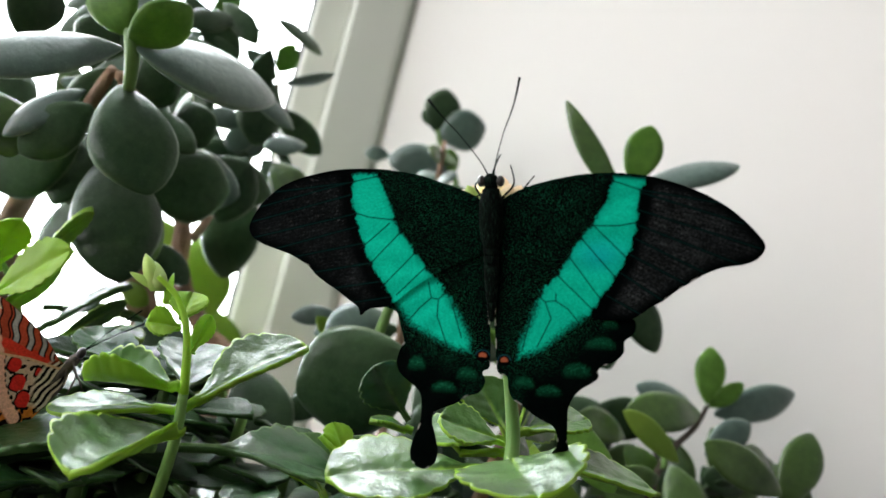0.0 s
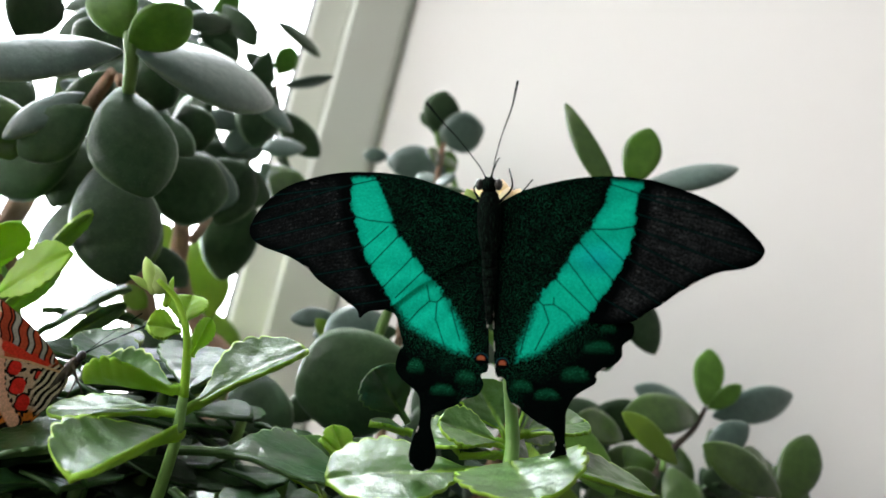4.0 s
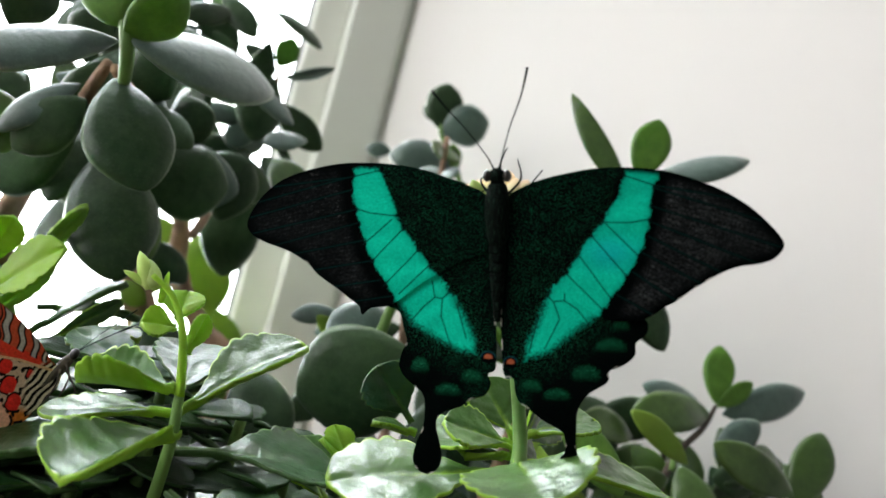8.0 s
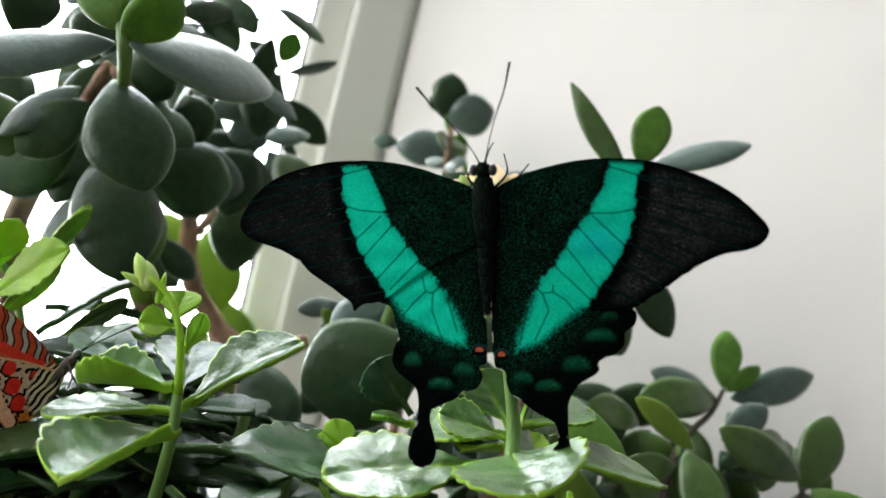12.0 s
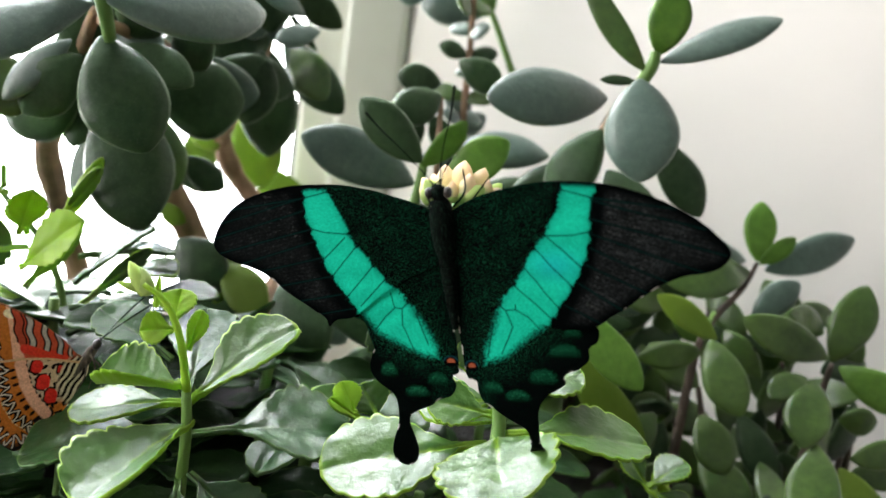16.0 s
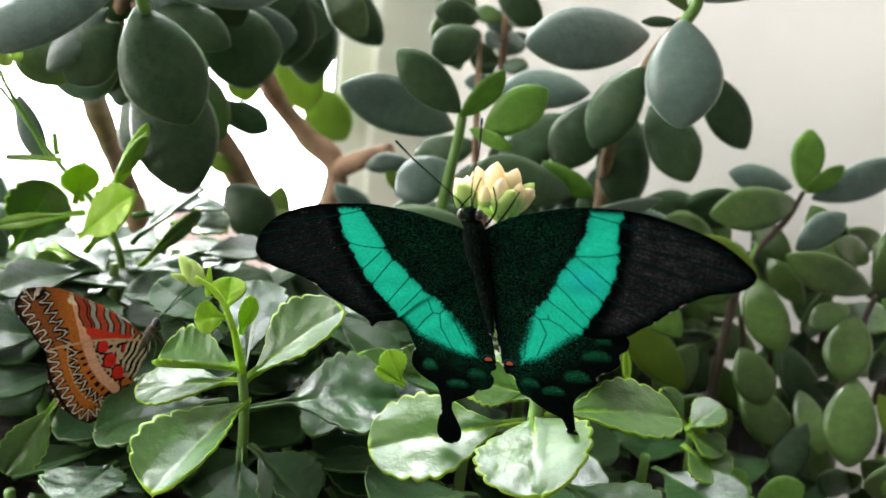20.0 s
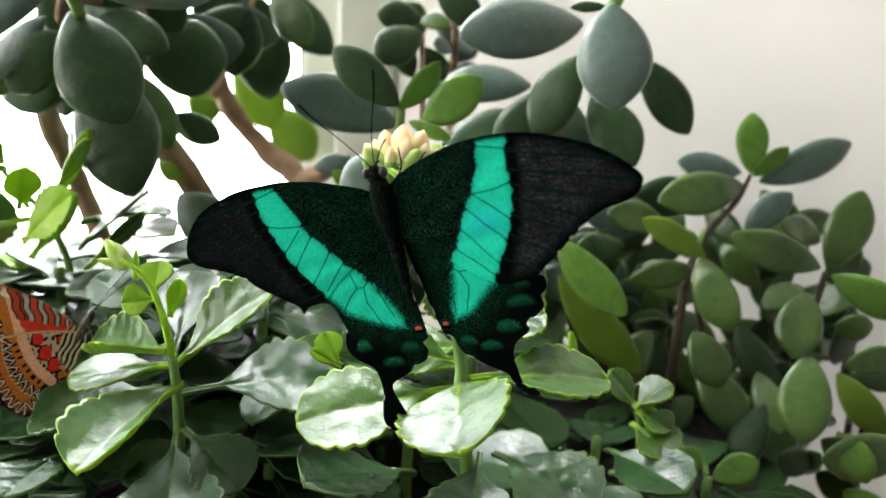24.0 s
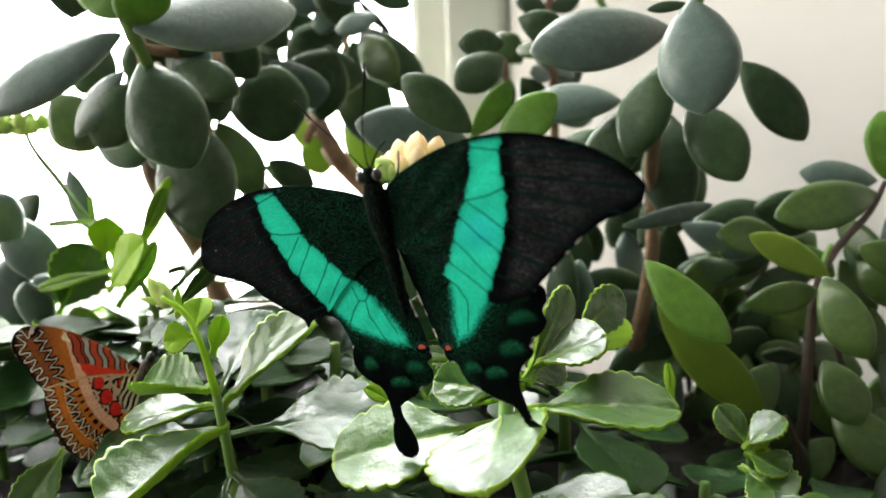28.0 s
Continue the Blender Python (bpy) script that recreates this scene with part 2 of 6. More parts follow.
M_BODY_PALE = surface("body_fur_striped", (0.008, 0.006, 0.005), (0.11, 0.08, 0.05), 1500, 0.7, 0.5, 0.0004)
M_EYE, _t, _p = material("eye")
_p.inputs["Base Color"].default_value, _p.inputs["Roughness"].default_value = (0.012, 0.009, 0.008, 1), 0.3
M_GLASS, _t, _p = material("window_glass")
_p.inputs["Base Color"].default_value, _p.inputs["Roughness"].default_value = (1, 1, 1, 1), 0.0
_p.inputs["Transmission Weight"].default_value, _p.inputs["IOR"].default_value = 1.0, 1.45


def outdoor(name, colour, power):
    m, t, p = material(name)
    e = node(t, "ShaderNodeEmission", Strength=power)
    n = noise_at(t, 0.6)
    r = ramp(t, n.outputs[0], [(0.3, tuple(c * 0.9 for c in colour)), (0.7, colour)])
    t.links.new(r.outputs[0], e.inputs["Color"])
    t.links.new(e.outputs[0], t.nodes["Material Output"].inputs["Surface"])
    return m


M_OUT = outdoor("bright_haze", (1.0, 0.99, 0.97), 1.6)
M_OUT_PINK = outdoor("pale_brick", (1.0, 0.80, 0.74), 0.82)


# ---------------------------------------------------------------- building helpers
def mesh_of(name, verts, faces, mats, index=None, smooth=True):
    me = bpy.data.meshes.new(name)
    me.from_pydata([tuple(v) for v in verts], [], faces)
    for m in mats:
        me.materials.append(m)
    if index is not None:
        me.polygons.foreach_set("material_index", np.array(index, dtype=np.int32))
    me.polygons.foreach_set("use_smooth", np.full(len(me.polygons), smooth))
    me.update()
    return me


def part(name, bm, mat, parent, label=""):
    """Links a bmesh, or a ready mesh, as one part of a thing."""
    if isinstance(bm, bmesh.types.BMesh):
        me = bpy.data.meshes.new(name)
        bm.to_mesh(me)
        bm.free()
        me.materials.append(mat)
    else:
        me = bm
    ob = new(name, me)
    ob.parent = parent
    return tagged(ob, label)


def thing(name, at, label, category, group="", kind=""):
    ob = new(name)
    ob.empty_display_size = 0.02
    ob.location = at
    return tagged(ob, label, category, group, kind)


def box(bm, lo, hi, bevel=0.0):
    made = bmesh.ops.create_cube(bm, size=1.0)["verts"]
    for v in made:
        v.co = Vector([lo[i] + (v.co[i] + 0.5) * (hi[i] - lo[i]) for i in range(3)])
    if bevel:
        edges = {e for v in made for e in v.link_edges}
        bmesh.ops.bevel(bm, geom=list(edges), offset=bevel, segments=2, affect="EDGES", profile=0.6)
    return bm


def slab(name, lo, hi, mat, label, category, bevel=0.0, turn=None):
    bm = box(bmesh.new(), lo, hi, bevel)
    if turn is not None:
        bm.transform(turn)
    me = bpy.data.meshes.new(name)
    bm.to_mesh(me)
    bm.free()
    me.materials.append(mat)
    return tagged(new(name, me), label, category, kind="structure")


def spline(points, steps=8):
    """A smooth run of points through the given ones."""
    pts = [Vector(p) for p in points]
    pts = [pts[0] * 2 - pts[1], *pts, pts[-1] * 2 - pts[-2]]
    out = []
    for a, b, c, d in zip(pts, pts[1:], pts[2:], pts[3:]):
        for k in range(steps):
            u = k / steps
            out.append(0.5 * ((2 * b) + (c - a) * u + (2 * a - 5 * b + 4 * c - d) * u * u + (3 * b - a - 3 * c + d) * u ** 3))
    return out + [pts[-2]]


def tube(points, radii, sides=10, steps=6, knobs=0.0, caps=True):
    """Verts and faces of a rounded stem along points, thickness run through radii."""
    run = spline(points, steps)
    n = len(run)
    rs = [np.interp(i / (n - 1), np.linspace(0, 1, len(radii)), radii) for i in range(n)]
    verts, faces = [], []
    up = Vector((0.13, 0.97, 0.2))
    for i, p in enumerate(run):
        d = (run[min(i + 1, n - 1)] - run[max(i - 1, 0)]).normalized()
        a = d.cross(up).normalized()
        b = d.cross(a)
        for k in range(sides):
            w = 2 * math.pi * k / sides
            r = rs[i] * (1 + knobs * noise.noise(Vector((p.x * 90 + k, p.y * 90, p.z * 90))))
            verts.append(p + (a * math.cos(w) + b * math.sin(w)) * r)
    for i in range(n - 1):
        for k in range(sides):
            a, b = i * sides + k, i * sides + (k + 1) % sides
            faces.append((a, b, b + sides, a + sides))
    if caps:
        faces += [tuple(range(sides))[::-1], tuple((n - 1) * sides + k for k in range(sides))]
    return verts, faces


def blade_frame(base, tip, facing):
    base, tip = Vector(base), Vector(tip)
    along = tip - base
    length = along.length
    along = along / length
    side = along.cross(Vector(facing)).normalized()
    up = side.cross(along).normalized()
    return base, along, side, up, length


def fat_leaf(plant, base, tip, width, facing, bend=0.08, mat=None, point=0.3, fat=0.27, broad=0.57):
    """A fleshy oval leaf of a jade plant: narrow foot, broad outer half, rounded rim."""
    base, along, side, up, length = blade_frame(base, tip, facing)
    rows, ring = 16, 14
    dish = 0.20 if mat in (M_JADE_GREEN, M_JADE_LIME, M_JADE_YOUNG) else 0.015
    wob = random.uniform(-1, 1)
    verts, faces, rim = [base], [], [0.0]
    for i in range(1, rows):
        u = 0.5 - 0.5 * math.cos(math.pi * i / rows)
        if u < broad:
            shape = (1 - ((broad - u) / broad) ** 1.9) ** 0.78
        else:
            shape = (1 - ((u - broad) / (1 - broad)) ** 1.85) ** 0.66
        shape *= 1 - point * max(0.0, u - 0.75)
        half = max(width * 0.5 * shape, width * 0.045)
        thick = width * fat * (0.62 + 0.38 * math.sin(math.pi * u)) * min(1.0, shape * 1.3 + 0.15)
        sway = bend * length * (u * u - u) + wob * 0.012 * length * math.sin(3 * u)
        mid = base + along * (length * u) - up * sway + side * (wob * 0.03 * length * math.sin(math.pi * u))
        for k in range(ring):
            w = 2 * math.pi * k / ring
            c, s = math.cos(w), math.sin(w)
            cup = dish * half * c * c + 0.05 * width * noise.noise(mid * 55 + side * (c * half * 55))
            flat = math.copysign(abs(s) ** 0.9, s)
            # where the edge catches light, painted as a paler margin
            rim.append(0.9 if abs(c) > 0.99 else 0.1 if abs(c) > 0.85 else 0.0)
            verts.append(mid + side * (half * math.copysign(abs(c) ** 0.9, c)) + up * (thick * flat * (0.62 if s > 0 else 0.38) + cup))
    verts.append(base + along * length)
    rim.append(0.9)
    for k in range(ring):
        faces.append((0, 1 + (k + 1) % ring, 1 + k))
    for i in range(rows - 2):
        for k in range(ring):
            a, b = 1 + i * ring + k, 1 + i * ring + (k + 1) % ring
            faces.append((a, b, b + ring, a + ring))
    last = len(verts) - 1
    for k in range(ring):
        faces.append((last, last - ring + k, last - ring + (k + 1) % ring))
    at = plant.location
    me = mesh_of("leaf", [v - at for v in verts], faces, [mat or M_JADE])
    me.attributes.new("margin", "FLOAT", "POINT").data.foreach_set("value", np.array(rim, dtype=np.float32))
    return part("leaf", me, None, plant)


def scallop_leaf(plant, base, tip, width, facing, bend=0.15, mat=None, fold=0.12, teeth=8, stalk=0.14, rim=None, rows=44, cols=17, broad=0.60):
    """A broad thin-fleshed leaf: a channelled stalk that widens into the blade, a sunk midrib, shallow round notches, a paler margin."""
    base, along, side, up, length = blade_frame(base, tip, facing)
    seed = Vector((random.uniform(0, 90), random.uniform(0, 90), 0))
    lean = random.uniform(-0.05, 0.05)
    thick = 0.0011
    inner = [math.copysign(abs(q) ** 0.85, q) * 0.94 for q in np.linspace(-1, 1, cols - 3)]
    across = [-1.0, *[q for q in inner if q < -0.04], -0.035, 0.035, *[q for q in inner if q > 0.04], 1.0]
    cols = len(across)
    tops, lows, margin = [], [], []
    for i in range(rows + 1):
        u = i / rows
        v = max(0.0, (u - stalk) / (1 - stalk))
        if v < broad:
            k = v / broad
            blade = (k * k * (3 - 2 * k)) * 0.5 + (1 - (1 - k) ** 2) * 0.5
        else:
            blade = max(0.0, 1 - ((v - broad) / (1 - broad)) ** 2.4) ** 0.58
        lobe = abs(math.sin(math.pi * teeth * v + 0.4)) ** 0.6 if 0.22 < v < 0.97 else 0.7
        half = max(width * 0.5 * blade * (0.88 + 0.14 * lobe), 0.0007)
        if i == rows:
            half = width * 0.07
        mid = base + along * (length * u) - up * (bend * length * (u * u - u)) + side * (lean * length * v * v)
        for s in across:
            lift = fold * half * (abs(s) ** 1.8) * 1.5 - (0.0005 * math.exp(-(s * 7) ** 2) if v > 0 else 0)
            if u < stalk * 1.3:
                lift += 0.0005 * abs(s)
            wave = 0.0
            if v > 0:
                q = Vector((u * length * 130, s * half * 130, 0)) + seed
                wave = 0.0010 * noise.noise(q * 0.5) * (0.4 + abs(s)) + 0.00028 * noise.noise(q * 2.2)
                wave += 0.00016 * math.sin(24 * v - 9 * abs(s)) * (1 - abs(s)) * min(1.0, abs(s) * 4)
            p = mid + side * (half * s) + up * (lift + wave * min(1.0, half / 0.005))
            t = thick * (1.05 - 0.45 * abs(s) ** 3) * (1.1 if v <= 0 else 1.0)
            tops.append(p + up * t * 0.5)
            lows.append(p - up * t * 0.5)
            rib = math.exp(-(s * half / 0.0007) ** 2) * (0.75 - 0.6 * v)
            out = max(abs(s), (v - 0.70) / 0.30 + 0.04 if v > 0.8 else 0.0)
            margin.append(max(rib, min(1.0, max(0.0, (out - 0.88) / 0.12)) ** 1.6, 0.8 if v <= 0 else 0.0))
    n = len(tops)
    verts = [v - plant.location for v in tops + lows]
    faces, index = [], []
    for i in range(rows):
        for k in range(cols - 1):
            a = i * cols + k
            faces.append((a, a + 1, a + cols + 1, a + cols))
            faces.append((n + a, n + a + cols, n + a + cols + 1, n + a + 1))
            index += [0, 1]
        for k, flip in ((0, 0), (cols - 1, 1)):
            a, b = i * cols + k, (i + 1) * cols + k
            faces.append((a, b, b + n, a + n) if flip == 0 else (a, a + n, b + n, b))
            index.append(1)
    for i, flip in ((0, 0), (rows, 1)):
        for k in range(cols - 1):
            a = i * cols + k
            faces.append((a, a + n, a + 1 + n, a + 1) if flip == 0 else (a, a + 1, a + 1 + n, a + n))
            index.append(1)
    me = mesh_of("leaf", verts, faces, [mat or M_KAL, rim or (M_KAL_SHADED if mat is M_KAL_SHADED else M_KAL_EDGE if mat is M_KAL_DARK else M_KAL_RIM)], index)
    me.attributes.new("margin", "FLOAT", "POINT").data.foreach_set("value", np.array(margin + margin, dtype=np.float32))
    return part("leaf", me, None, plant)


def stem(plant, name, points, radii, mat, knobs=0.0, label=""):
    verts, faces = tube(points, radii, knobs=knobs)
    return part(name, mesh_of(name, [v - plant.location for v in verts], faces, [mat]), None, plant, label)


def bud(plant, at, way, size, mat, name="bud", fat=0.37):
    """A closed four-sided flower bud with a blushed pointed end, in a green calyx."""
    at, way = Vector(at), Vector(way).normalized()
    a = way.orthogonal().normalized()
    b = way.cross(a)
    verts, faces, ring = [], [], 10
    for i in range(9):
        u = i / 8
        r = size * fat * (math.sin(math.pi * (0.12 + 0.88 * u) ** 0.8) ** 0.66 + 0.02)
        for k in range(ring):
            w = 2 * math.pi * k / ring
            q = r * (1 + 0.10 * math.cos(4 * w) * u)
            verts.append(at + way * (size * u) + (a * math.cos(w) + b * math.sin(w)) * q - plant.location)
    for i in range(8):
        for k in range(ring):
            p, q = i * ring + k, i * ring + (k + 1) % ring
            faces.append((p, q, q + ring, p + ring))
    faces += [tuple(range(ring))[::-1], tuple(8 * ring + k for k in range(ring))]
    me = mesh_of(name, verts, faces, [mat])
    me.attributes.new("margin", "FLOAT", "POINT").data.foreach_set("value", np.repeat(np.linspace(0, 0.80, 9), ring).astype(np.float32))
    if mat is M_BUD:
        bud(plant, at - way * (size * 0.10), way, size * 0.52, M_BUD_GREEN, "calyx", fat * 1.98)
    return part(name, me, None, plant)


# ---------------------------------------------------------------- the room
SPLAY = Matrix.Translation((-0.0525, 0.405, 0)) @ Matrix.Rotation(radians(-20), 4, "Z")
slab("wall_reveal", (0, 0, 0), (1.15, 0.25, 2.6), M_WALL, "smooth cream plaster wall beside the window", "wall", turn=SPLAY)
slab("wall_below_window", (-1.5, 0.41, 0), (-0.0525, 0.66, 0.96), M_WALL, "cream plaster wall under the window", "wall")
slab("wall_above_window", (-1.5, 0.41, 2.32), (-0.0525, 0.66, 2.6), M_WALL, "cream plaster wall over the window", "wall")
slab("wall_east", (1.02, -3.2, 0), (1.27, 0.012, 2.6), M_WALL_UNSEEN, "unseen wall added dark to cut bounced light", "wall")
slab("wall_south", (-1.75, -3.45, 0), (1.27, -3.2, 2.6), M_WALL_UNSEEN, "unseen wall added dark to cut bounced light", "wall")
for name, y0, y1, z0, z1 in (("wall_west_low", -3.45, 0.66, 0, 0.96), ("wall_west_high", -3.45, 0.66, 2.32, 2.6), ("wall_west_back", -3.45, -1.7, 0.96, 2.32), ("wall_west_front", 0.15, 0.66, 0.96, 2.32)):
    slab(name, (-1.75, y0, z0), (-1.5, y1, z1), M_WALL_UNSEEN, "unseen dark wall cut for the added side window", "wall")
slab("ceiling", (-1.75, -3.45, 2.6), (1.27, 0.66, 2.75), M_WALL_UNSEEN, "unseen ceiling added dark to cut bounced light", "ceiling")
slab("floor", (-1.75, -3.45, -0.1), (1.27, 0.66, 0.0), M_FLOOR, "brown wooden floor", "floor")
slab("window_sill", (-1.49, 0.02, 0.962), (0.16, 0.43, 0.99), M_SILL, "deep white window sill board", "window sill", 0.004)

window = thing("window_1", (-0.1, 0.43, 1.6), "white plastic window frame with a dark glazing seal", "window", kind="structure")


def bar(name, lo, hi, mat, bevel, label=""):
    bm = box(bmesh.new(), lo, hi, bevel)
    bm.transform(Matrix.Translation(-window.location))
    return part(name, bm, mat, window, label)


X0, X1, Z0, Z1 = -1.5, -0.0525, 0.99, 2.32
bar("outer_frame", (X1 - 0.028, 0.402, Z0), (X1, 0.47, Z1), M_PVC, 0.003)
bar("sash", (X1 - 0.048, 0.416, Z0), (X1 - 0.0285, 0.47, Z1), M_PVC, 0.003)
bar("glazing_seal", (X1 - 0.0512, 0.424, Z0), (X1 - 0.0485, 0.46, Z1), M_GASKET, 0.0008, "thin black rubber seal")
bar("outer_frame", (X0, 0.402, Z0), (X0 + 0.05, 0.47, Z1), M_PVC, 0.003)
bar("sash", (X0 + 0.0505, 0.416, Z0), (X0 + 0.09, 0.47, Z1), M_PVC, 0.003)
bar("outer_frame", (X0 + 0.051, 0.402, Z1 - 0.05), (X1 - 0.052, 0.47, Z1), M_PVC, 0.003)
bar("outer_frame", (X0 + 0.091, 0.402, Z0), (X1 - 0.052, 0.47, Z0 + 0.05), M_PVC, 0.003)
pane = bar("pane", (X0 + 0.091, 0.438, Z0 + 0.051), (X1 - 0.052, 0.444, Z1 - 0.051), M_GLASS, 0, "clear glass")
pane.visible_shadow = False

# an unseen window in the side wall, added as the fill lamp's opening
side_window = thing("fill_window", (-1.6, -0.775, 1.64), "unseen side window added round the fill lamp", "window", kind="structure")
for name, lo, hi in (("jamb", (-0.03, -0.925, -0.68), (0.03, -0.875, 0.68)), ("jamb", (-0.03, 0.875, -0.68), (0.03, 0.925, 0.68)),
                     ("rail", (-0.03, -0.874, -0.68), (0.03, 0.874, -0.63)), ("rail", (-0.03, -0.874, 0.63), (0.03, 0.874, 0.68)), ("mullion", (-0.028, -0.03, -0.629), (0.028, 0.03, 0.629))):
    bm = box(bmesh.new(), lo, hi, 0.004)
    part(name, bm, M_PVC, side_window)

# bright day outside, far behind the glass
for name, lo, hi, mat, label in (
    ("backdrop", (-60, 30, -25), (40, 30.2, 45), M_OUT, "glaring white daylight haze outdoors"),
    ("backdrop_house", (-12.5, 26, -40), (-8.2, 27, 60), M_OUT_PINK, "pale pink brick house across the yard"),
):
    slab(name, lo, hi, mat, label, "backdrop")
slab("ground", (-60, 0.7, -15.2), (40, 30, -15.0), M_SOIL, "ground outside far below the window", "ground")

# added support, raised so that daylight does not show under the leaves
planter = thing("planter", (0.0, 0.25, 0.99), "added clay planter trough on the window sill, raised to block daylight below the leaves", "planter")
bm = bmesh.new()
box(bm, (-0.30, -0.115, 0.0), (0.095, 0.072, 0.143), 0.006)
part("trough", bm, M_POT, planter)
bm = bmesh.new()
bmesh.ops.create_grid(bm, x_segments=60, y_segments=24, size=0.5)
for v in bm.verts:
    v.co = Vector((-0.1025 + v.co.x * 0.385, -0.0215 + v.co.y * 0.178, 0.147 + 0.008 * noise.noise(v.co * 40)))
part("soil", bm, M_SOIL, planter, "crumbly potting soil, darkened to stand for shaded gaps between leaves")


# ---------------------------------------------------------------- jade plants
jade_window = thing("jade_plant", (-0.10, 0.27, 1.105), "old jade plant with thick grey-green leaves and woody brown stems", "plant", "plants on the sill")
jade_wall = thing("jade_plant", (0.00, 0.30, 1.105), "jade plant with bloomed leaves, pale from painted sky sheen, and a bright young tip", "plant", "plants on the sill")
jade_right = thing("jade_plant", (0.06, 0.29, 1.105), "bushy jade plant with many small glossy green leaves beside the wall", "plant", "plants on the sill")
fat_leaf(jade_window, (-0.0937, 0.2180, 1.2506), (-0.0770, 0.2125, 1.2250), 0.0210, (0.26, -0.9, 0.35), 0.05)
fat_leaf(jade_window, (-0.0990, 0.2629, 1.2363), (-0.0741, 0.2682, 1.2382), 0.0233, (0.2, -0.97, 0.12))
fat_leaf(jade_window, (-0.0965, 0.2356, 1.2492), (-0.0766, 0.2348, 1.2415), 0.0113, (0.13, -0.9, 0.42))
fat_leaf(jade_window, (-0.1010, 0.2399, 1.2356), (-0.0822, 0.2253, 1.2035), 0.0231, (0.16, -0.86, 0.48))
fat_leaf(jade_window, (-0.0897, 0.3327, 1.2558), (-0.0880, 0.3409, 1.2165), 0.0216, (0.25, -0.95, -0.19))
fat_leaf(jade_window, (-0.0922, 0.2099, 1.2575), (-0.1199, 0.1921, 1.2396), 0.0144, (0.19, -0.83, 0.53), 0.10, mat=M_JADE_GREY)
fat_leaf(jade_window, (-0.0897, 0.2108, 1.2585), (-0.0620, 0.2419, 1.2627), 0.0222, (0.5, -0.54, 0.68), 0.06, mat=M_JADE_GREY)
fat_leaf(jade_window, (-0.0917, 0.2106, 1.2599), (-0.0782, 0.2074, 1.2707), 0.0131, (0.41, -0.6, -0.69), mat=M_JADE_YOUNG)
fat_leaf(jade_window, (-0.0933, 0.2114, 1.2613), (-0.1006, 0.2082, 1.2746), 0.0141, (-0.17, -0.94, -0.31), mat=M_JADE_YOUNG)
fat_leaf(jade_window, (-0.1015, 0.2239, 1.2451), (-0.1152, 0.2227, 1.2288), 0.0145, (0.14, -0.99, -0.05))
fat_leaf(jade_window, (-0.1044, 0.2241, 1.2486), (-0.1190, 0.2199, 1.2317), 0.0086, (0.0, -0.97, 0.24), mat=M_JADE_GREY)
fat_leaf(jade_window, (-0.1088, 0.2389, 1.2389), (-0.1344, 0.2477, 1.2226), 0.0202, (-0.17, -0.95, -0.25))
fat_leaf(jade_window, (-0.0852, 0.3080, 1.2685), (-0.0999, 0.3035, 1.2685), 0.0090, (0.28, -0.91, 0.3), mat=M_JADE_GREY)
fat_leaf(jade_window, (-0.0808, 0.3081, 1.2688), (-0.0905, 0.3053, 1.2578), 0.0093, (0.18, -0.98, 0.09), mat=M_JADE_GREY)
fat_leaf(jade_window, (-0.0789, 0.3130, 1.2779), (-0.0596, 0.3153, 1.2659), 0.0112, (-0.05, -0.96, -0.26))
fat_leaf(jade_window, (-0.0783, 0.3144, 1.2687), (-0.0675, 0.3163, 1.2571), 0.0047, (-0.39, -0.78, -0.49))
fat_leaf(jade_window, (-0.0795, 0.3175, 1.2599), (-0.0563, 0.3173, 1.2372), 0.0153, (0.17, -0.97, 0.18))
fat_leaf(jade_window, (-0.0809, 0.3116, 1.2876), (-0.0939, 0.3101, 1.2954), 0.0064, (0.21, -0.97, 0.16))
fat_leaf(jade_window, (-0.0812, 0.3112, 1.2904), (-0.0778, 0.3098, 1.3010), 0.0085, (0.42, -0.87, -0.25), mat=M_JADE_YOUNG)
fat_leaf(jade_window, (-0.0787, 0.3118, 1.2869), (-0.0616, 0.3112, 1.2945), 0.0056, (0.36, -0.42, -0.83), mat=M_JADE_GREY)
fat_leaf(jade_window, (-0.1020, 0.2916, 1.2940), (-0.0843, 0.2916, 1.2977), 0.0034, (0.18, -0.48, -0.86))
fat_leaf(jade_window, (-0.1014, 0.2914, 1.2960), (-0.1132, 0.2901, 1.3024), 0.0048, (0.18, -0.97, 0.15))
fat_leaf(jade_window, (-0.1028, 0.2919, 1.2918), (-0.0901, 0.2930, 1.2865), 0.0052, (-0.12, -0.87, -0.47))
fat_leaf(jade_window, (-0.1015, 0.2919, 1.2918), (-0.1214, 0.2921, 1.2861), 0.0044, (-0.09, -0.95, 0.3), mat=M_JADE_GREY)
fat_leaf(jade_window, (-0.1024, 0.2914, 1.2958), (-0.0950, 0.2900, 1.3072), 0.0077, (0.44, -0.81, -0.39), mat=M_JADE_YOUNG)
fat_leaf(jade_window, (-0.0996, 0.2346, 1.2622), (-0.0879, 0.2402, 1.2540), 0.0147, (0.21, -0.92, -0.33))
fat_leaf(jade_window, (-0.1068, 0.2389, 1.2595), (-0.1130, 0.2410, 1.2432), 0.0123, (0.38, -0.89, -0.26))
fat_leaf(jade_window, (-0.0866, 0.2460, 1.2570), (-0.0790, 0.2478, 1.2457), 0.0134, (-0.09, -0.97, -0.22))
fat_leaf(jade_window, (-0.1033, 0.2628, 1.2800), (-0.1234, 0.2626, 1.2768), 0.0137, (-0.02, -0.98, 0.17))
